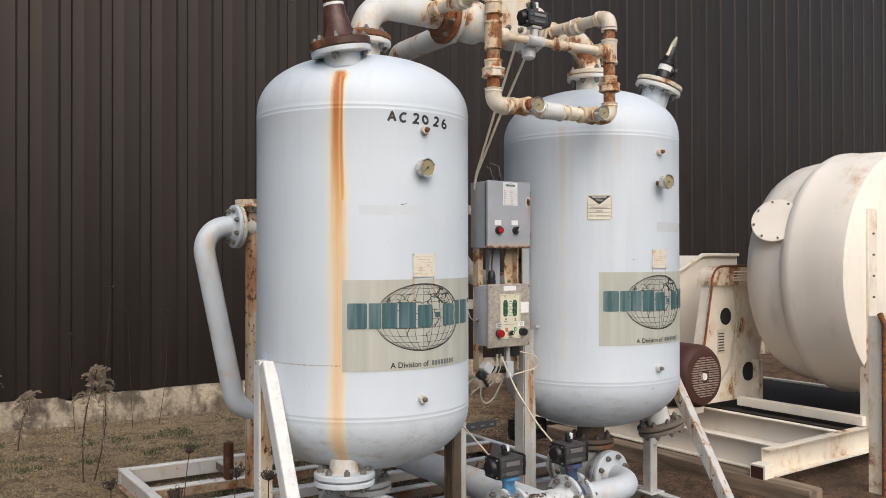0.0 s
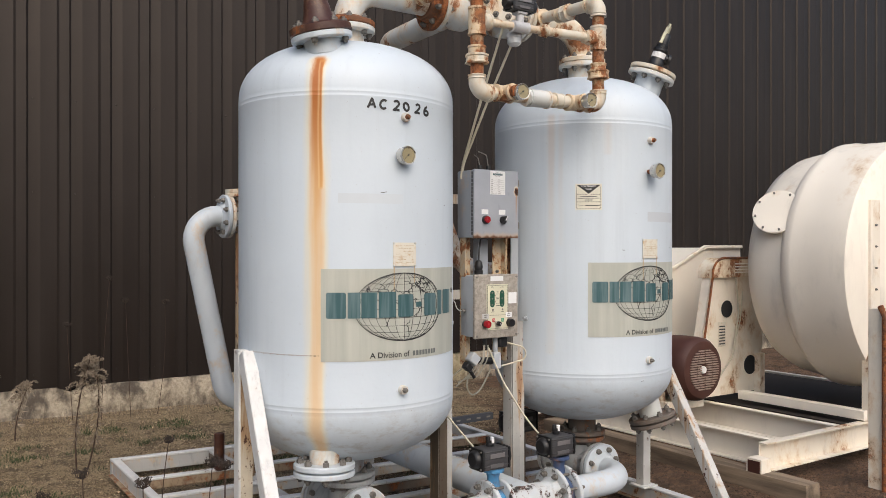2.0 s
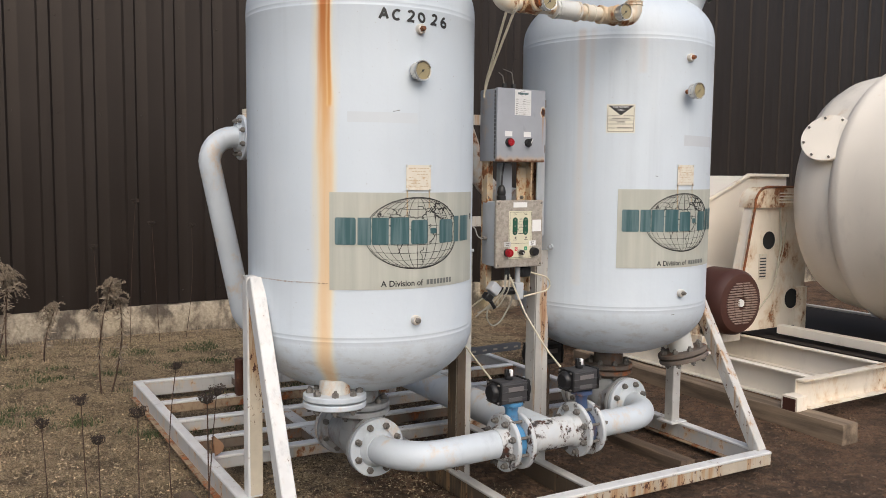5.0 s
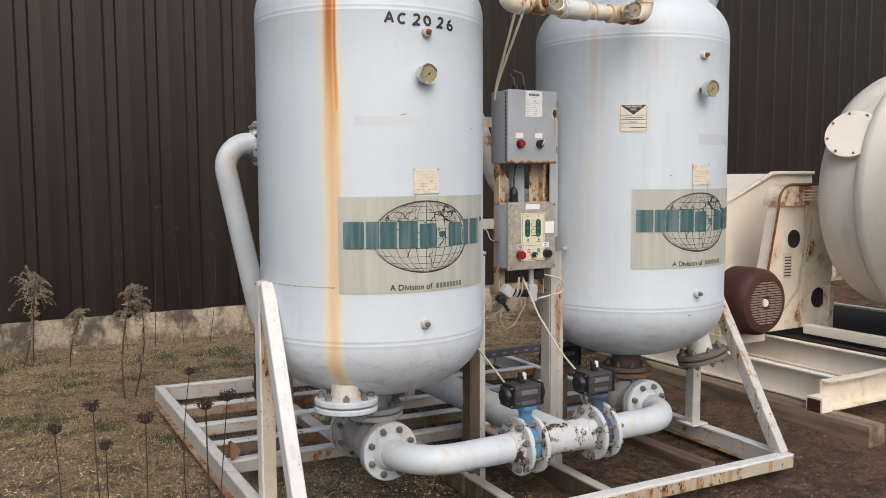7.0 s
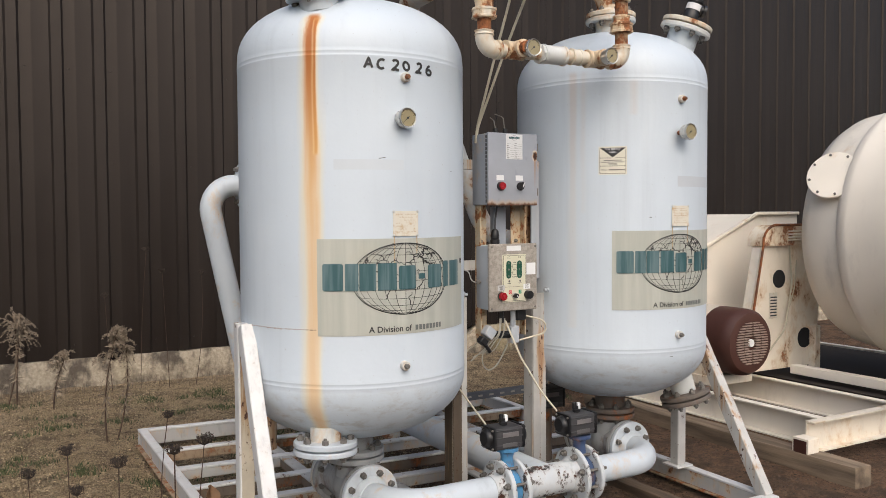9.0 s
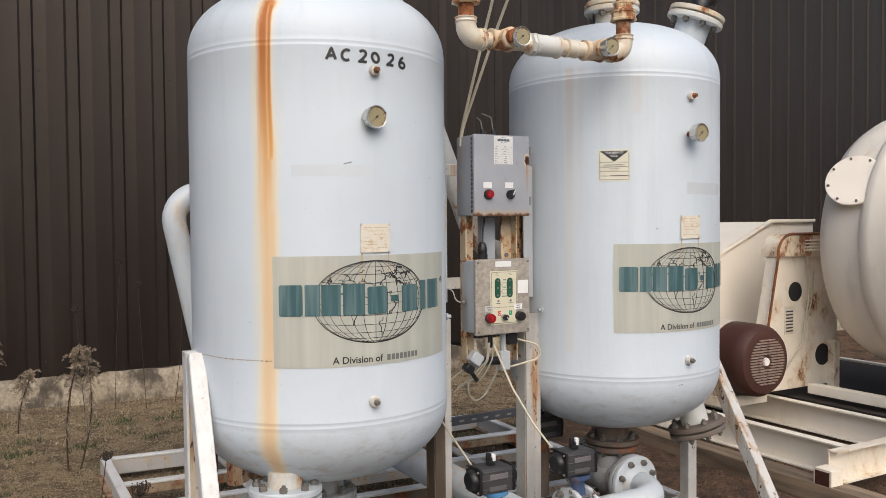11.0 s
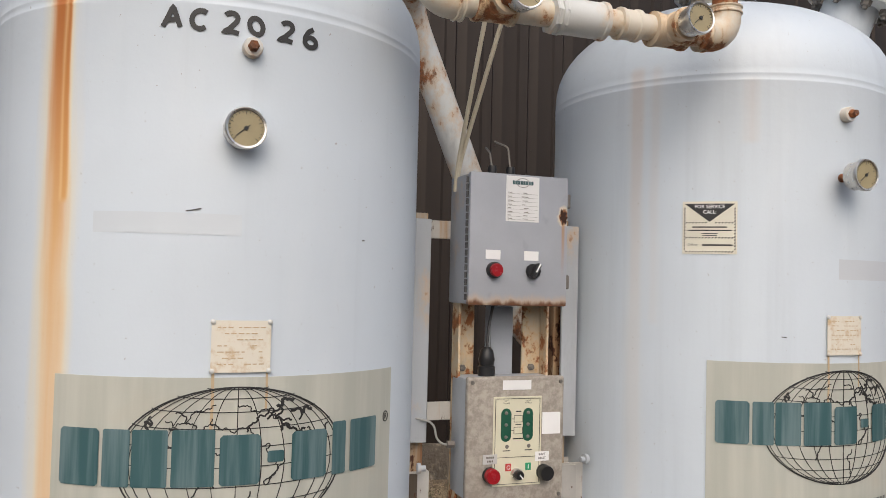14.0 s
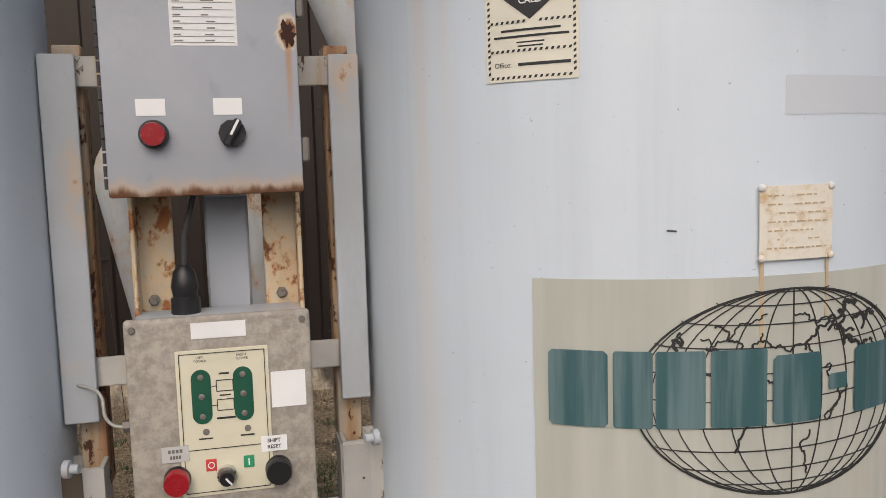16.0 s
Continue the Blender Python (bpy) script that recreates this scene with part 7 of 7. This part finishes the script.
litter("straw_litter", 45000, 77)
spots = []
for _ in range(95):
    x, y = rnd.uniform(-3.6, 2.2), rnd.uniform(1.4, 4.5)
    for k in range(5):
        spots.append((x + rnd.gauss(0, 0.10), y + rnd.gauss(0, 0.06), 22, 0.035))
blades("green_grass", spots, M_BLADE, "patches of dull green low grass in the gravel", 23, 0.034, 0.0042)
spots = [(rnd.uniform(-4.5, 3.5), rnd.uniform(4.42, 4.62), 16, 0.05) for _ in range(150)]
blades("wall_weeds", spots, M_HEAD, "grey dead weeds along the foot of the wall", 24, 0.13, 0.0022)


def stalk(bm, p, q, r0, r1, bow, rnd, steps=7):
    p, q = Vector(p), Vector(q)
    side_way = Vector((rnd.uniform(-1, 1), rnd.uniform(-1, 1), 0)) * bow
    line = [p.lerp(q, i / steps) + side_way * math.sin(math.pi * i / steps) for i in range(steps + 1)]
    tube(bm, line, [r0 + (r1 - r0) * i / steps for i in range(steps + 1)], 6)
    return line


def leaflet(bm, p, d, length, width):
    d = Vector(d).normalized()
    s = d.orthogonal().normalized() * width
    p = Vector(p)
    a, b, c, e = bm.verts.new(p), bm.verts.new(p + d * length * 0.5 + s), bm.verts.new(p + d * length), bm.verts.new(p + d * length * 0.5 - s)
    bm.faces.new((a, b, c)), bm.faces.new((a, c, e))


def goldenrod(x, y, top, spread, seed, lean=(0, 0), stems=2):
    """A dry goldenrod: stalks, hanging dead leaves, feathery plume."""
    rnd = random.Random(seed)
    z = ground_at(x, y)
    g = thing("dead_weed", x, y, z, "dry brown goldenrod weed with a feathery plume", "weed", "dead weeds")
    plume, leaves = bmesh.new(), bmesh.new()
    for k in range(stems):
        bm = bmesh.new()
        tip = Vector((x + lean[0] + 0.05 * k, y + lean[1] + 0.03 * k, top - 0.05 * k))
        line = stalk(bm, (x + 0.07 * k, y + 0.02 * k, z - 0.02), tip, 0.006, 0.003, 0.05, rnd)
        part("stem", bm, M_STEM, g)
        for i in range(90):
            t = rnd.uniform(0.3, 0.95)
            j = min(int(t * 7), 6)
            p = line[j].lerp(line[j + 1], t * 7 - j)
            leaflet(leaves, p, (rnd.uniform(-0.6, 0.6), rnd.uniform(-0.6, 0.6), rnd.uniform(-1.2, 0.1)), rnd.uniform(0.04, 0.08), 0.005)
        for i in range(30):
            a = rnd.uniform(0, 6.3)
            back = rnd.uniform(0, 1.0)
            reach = spread * rnd.uniform(0.25, 0.75) * (0.5 + 0.7 * back)
            start = line[-1].lerp(line[-3], back * 0.9)
            end = start + Vector((math.cos(a) * reach, math.sin(a) * reach, rnd.uniform(0.0, 0.75) * spread))
            branch = bmesh.new()
            pts = [start.lerp(end, s / 6) + Vector((0, 0, -0.35 * spread * (s / 6) ** 3 + 0.12 * spread * math.sin(math.pi * s / 6))) for s in range(7)]
            branch.free()
            for s in range(62):
                t = rnd.uniform(0.15, 1) * 6
                j = min(int(t), 5)
                p = pts[j].lerp(pts[j + 1], t - j)
                leaflet(plume, p, (rnd.uniform(-1, 1), rnd.uniform(-1, 1), rnd.uniform(-0.5, 1.2)), rnd.uniform(0.008, 0.020), 0.0038)
            for s in range(6):
                leaflet(plume, pts[s], pts[s + 1] - pts[s], (pts[s + 1] - pts[s]).length * 1.1, 0.0012)
    part("plume", plume, M_HEAD, g)
    part("dead_leaves", leaves, M_HEAD, g)


goldenrod(-1.58, 2.62, 0.80, 0.17, 1, (0.08, -0.03))
goldenrod(-2.15, 4.16, 0.76, 0.26, 2, (0.06, 0.0), 2)
goldenrod(-1.83, 3.80, 0.46, 0.17, 3, (0.10, 0.02), 1)


def seed_head(x, y, top, r, seed, lean):
    """A closed wild-carrot head on a thin stem."""
    rnd = random.Random(seed)
    z = ground_at(x, y)
    g = thing("seed_head_weed", x, y, z, "thin dead stem with a dark curled seed head", "weed", "seed heads")
    bm = bmesh.new()
    tip = Vector((x + lean[0], y + lean[1], top))
    line = stalk(bm, (x, y, z - 0.02), tip, 0.0028, 0.0018, 0.03, rnd)
    part("stem", bm, M_STEM, g)
    bm = bmesh.new()
    up = (line[-1] - line[-2]).normalized()
    for i in range(26):
        a = 2 * math.pi * i / 26
        d = Vector((math.cos(a), math.sin(a), 0)) * r * rnd.uniform(0.3, 1.0)
        q = tip + d + up * r * rnd.uniform(0.7, 1.2)
        tube(bm, [tip, tip + d * 0.9 + up * r * 0.4, q], 0.0012, 4)
        for k in range(9):
            leaflet(bm, q + Vector([rnd.gauss(0, r * 0.14) for _ in range(3)]), (rnd.uniform(-1, 1), rnd.uniform(-1, 1), rnd.uniform(-0.3, 1)), r * 0.30, r * 0.07)
    part("seed_head", bm, M_DARKHEAD, g)


for i, (x, y, top, r, lean) in enumerate(((-1.93, -1.49, 0.985, 0.021, (-0.03, 0.0)), (-2.08, -0.40, 0.72, 0.028, (-0.03, 0.05)), (-2.04, -0.80, 0.76, 0.027, (0.05, 0.05)), (-1.68, 0.05, 0.71, 0.024, (0.02, 0.05)), (-1.68, -0.40, 0.69, 0.032, (0.07, 0.05)), (-2.09, -0.90, 0.72, 0.022, (-0.04, 0.05)), (-2.27, -0.35, 0.64, 0.026, (0.03, 0.05)))):
    seed_head(x, y, top, r, 40 + i, lean)
for i, (x, y, top) in enumerate(((-1.05, 4.35, 1.35), (-0.80, 4.30, 1.15), (-0.55, 4.35, 1.12), (-1.3, 4.30, 0.95))):
    seed_head(x, y, top - 0.06, 0.034, 60 + i, (0.06 * (-1) ** i, -0.05))


def dead_leaf(x, y, z, s, turn):
    bm = bmesh.new()
    n = 9
    rows = []
    for i in range(n):
        t = i / (n - 1)
        w = s * 0.42 * math.sin(math.pi * min(1, t * 1.05) ** 0.8) + 0.001
        rows.append([bm.verts.new((k * w, s * (t - 0.5), z * 0 + 0.25 * s * (k * k) + 0.1 * s * math.sin(3 * t))) for k in (-1, 0, 1)])
    for a, b in zip(rows, rows[1:]):
        for i in range(2):
            bm.faces.new((a[i], a[i + 1], b[i + 1], b[i]))
    bmesh.ops.solidify(bm, geom=bm.faces[:], thickness=0.001)
    ob = new("dead_leaf", mesh_of("dead_leaf", bm, M_LEAF))
    ob.matrix_basis = pose(x, y, z, 60, 10, turn)
    tagged(ob, "curled tan dead leaf on the skid", "leaf")


M_LEAF = plain("tan_dead_leaf", (0.40, 0.24, 0.14), 0.8, 0.0, 0.25, 40)
dead_leaf(-1.36, 0.60, deck(-1.36, 0.6) + 0.045, 0.10, 20)


# ---- rusty post of the next machine ----
post = thing("square_post", 3.06, -0.62, -0.05, "cream square steel post with a dark rusted edge", "post")
bm = bmesh.new()
square_tube(bm, (3.12, -0.60, ground_at(3.1, -0.6) - 0.02), (3.12, -0.60, 1.17), 0.13)
part("post", bm, M_CREAM_RUST, post)
bm = bmesh.new()
tube(bm, route([(3.046, -0.66, ground_at(3.1, -0.6)), (3.046, -0.66, 1.12), (3.06, -0.62, 1.19)], 0.04), 0.020, 12)
part("rusted_pipe", bm, M_RUSTY, post, "rusted thin pipe along the post")
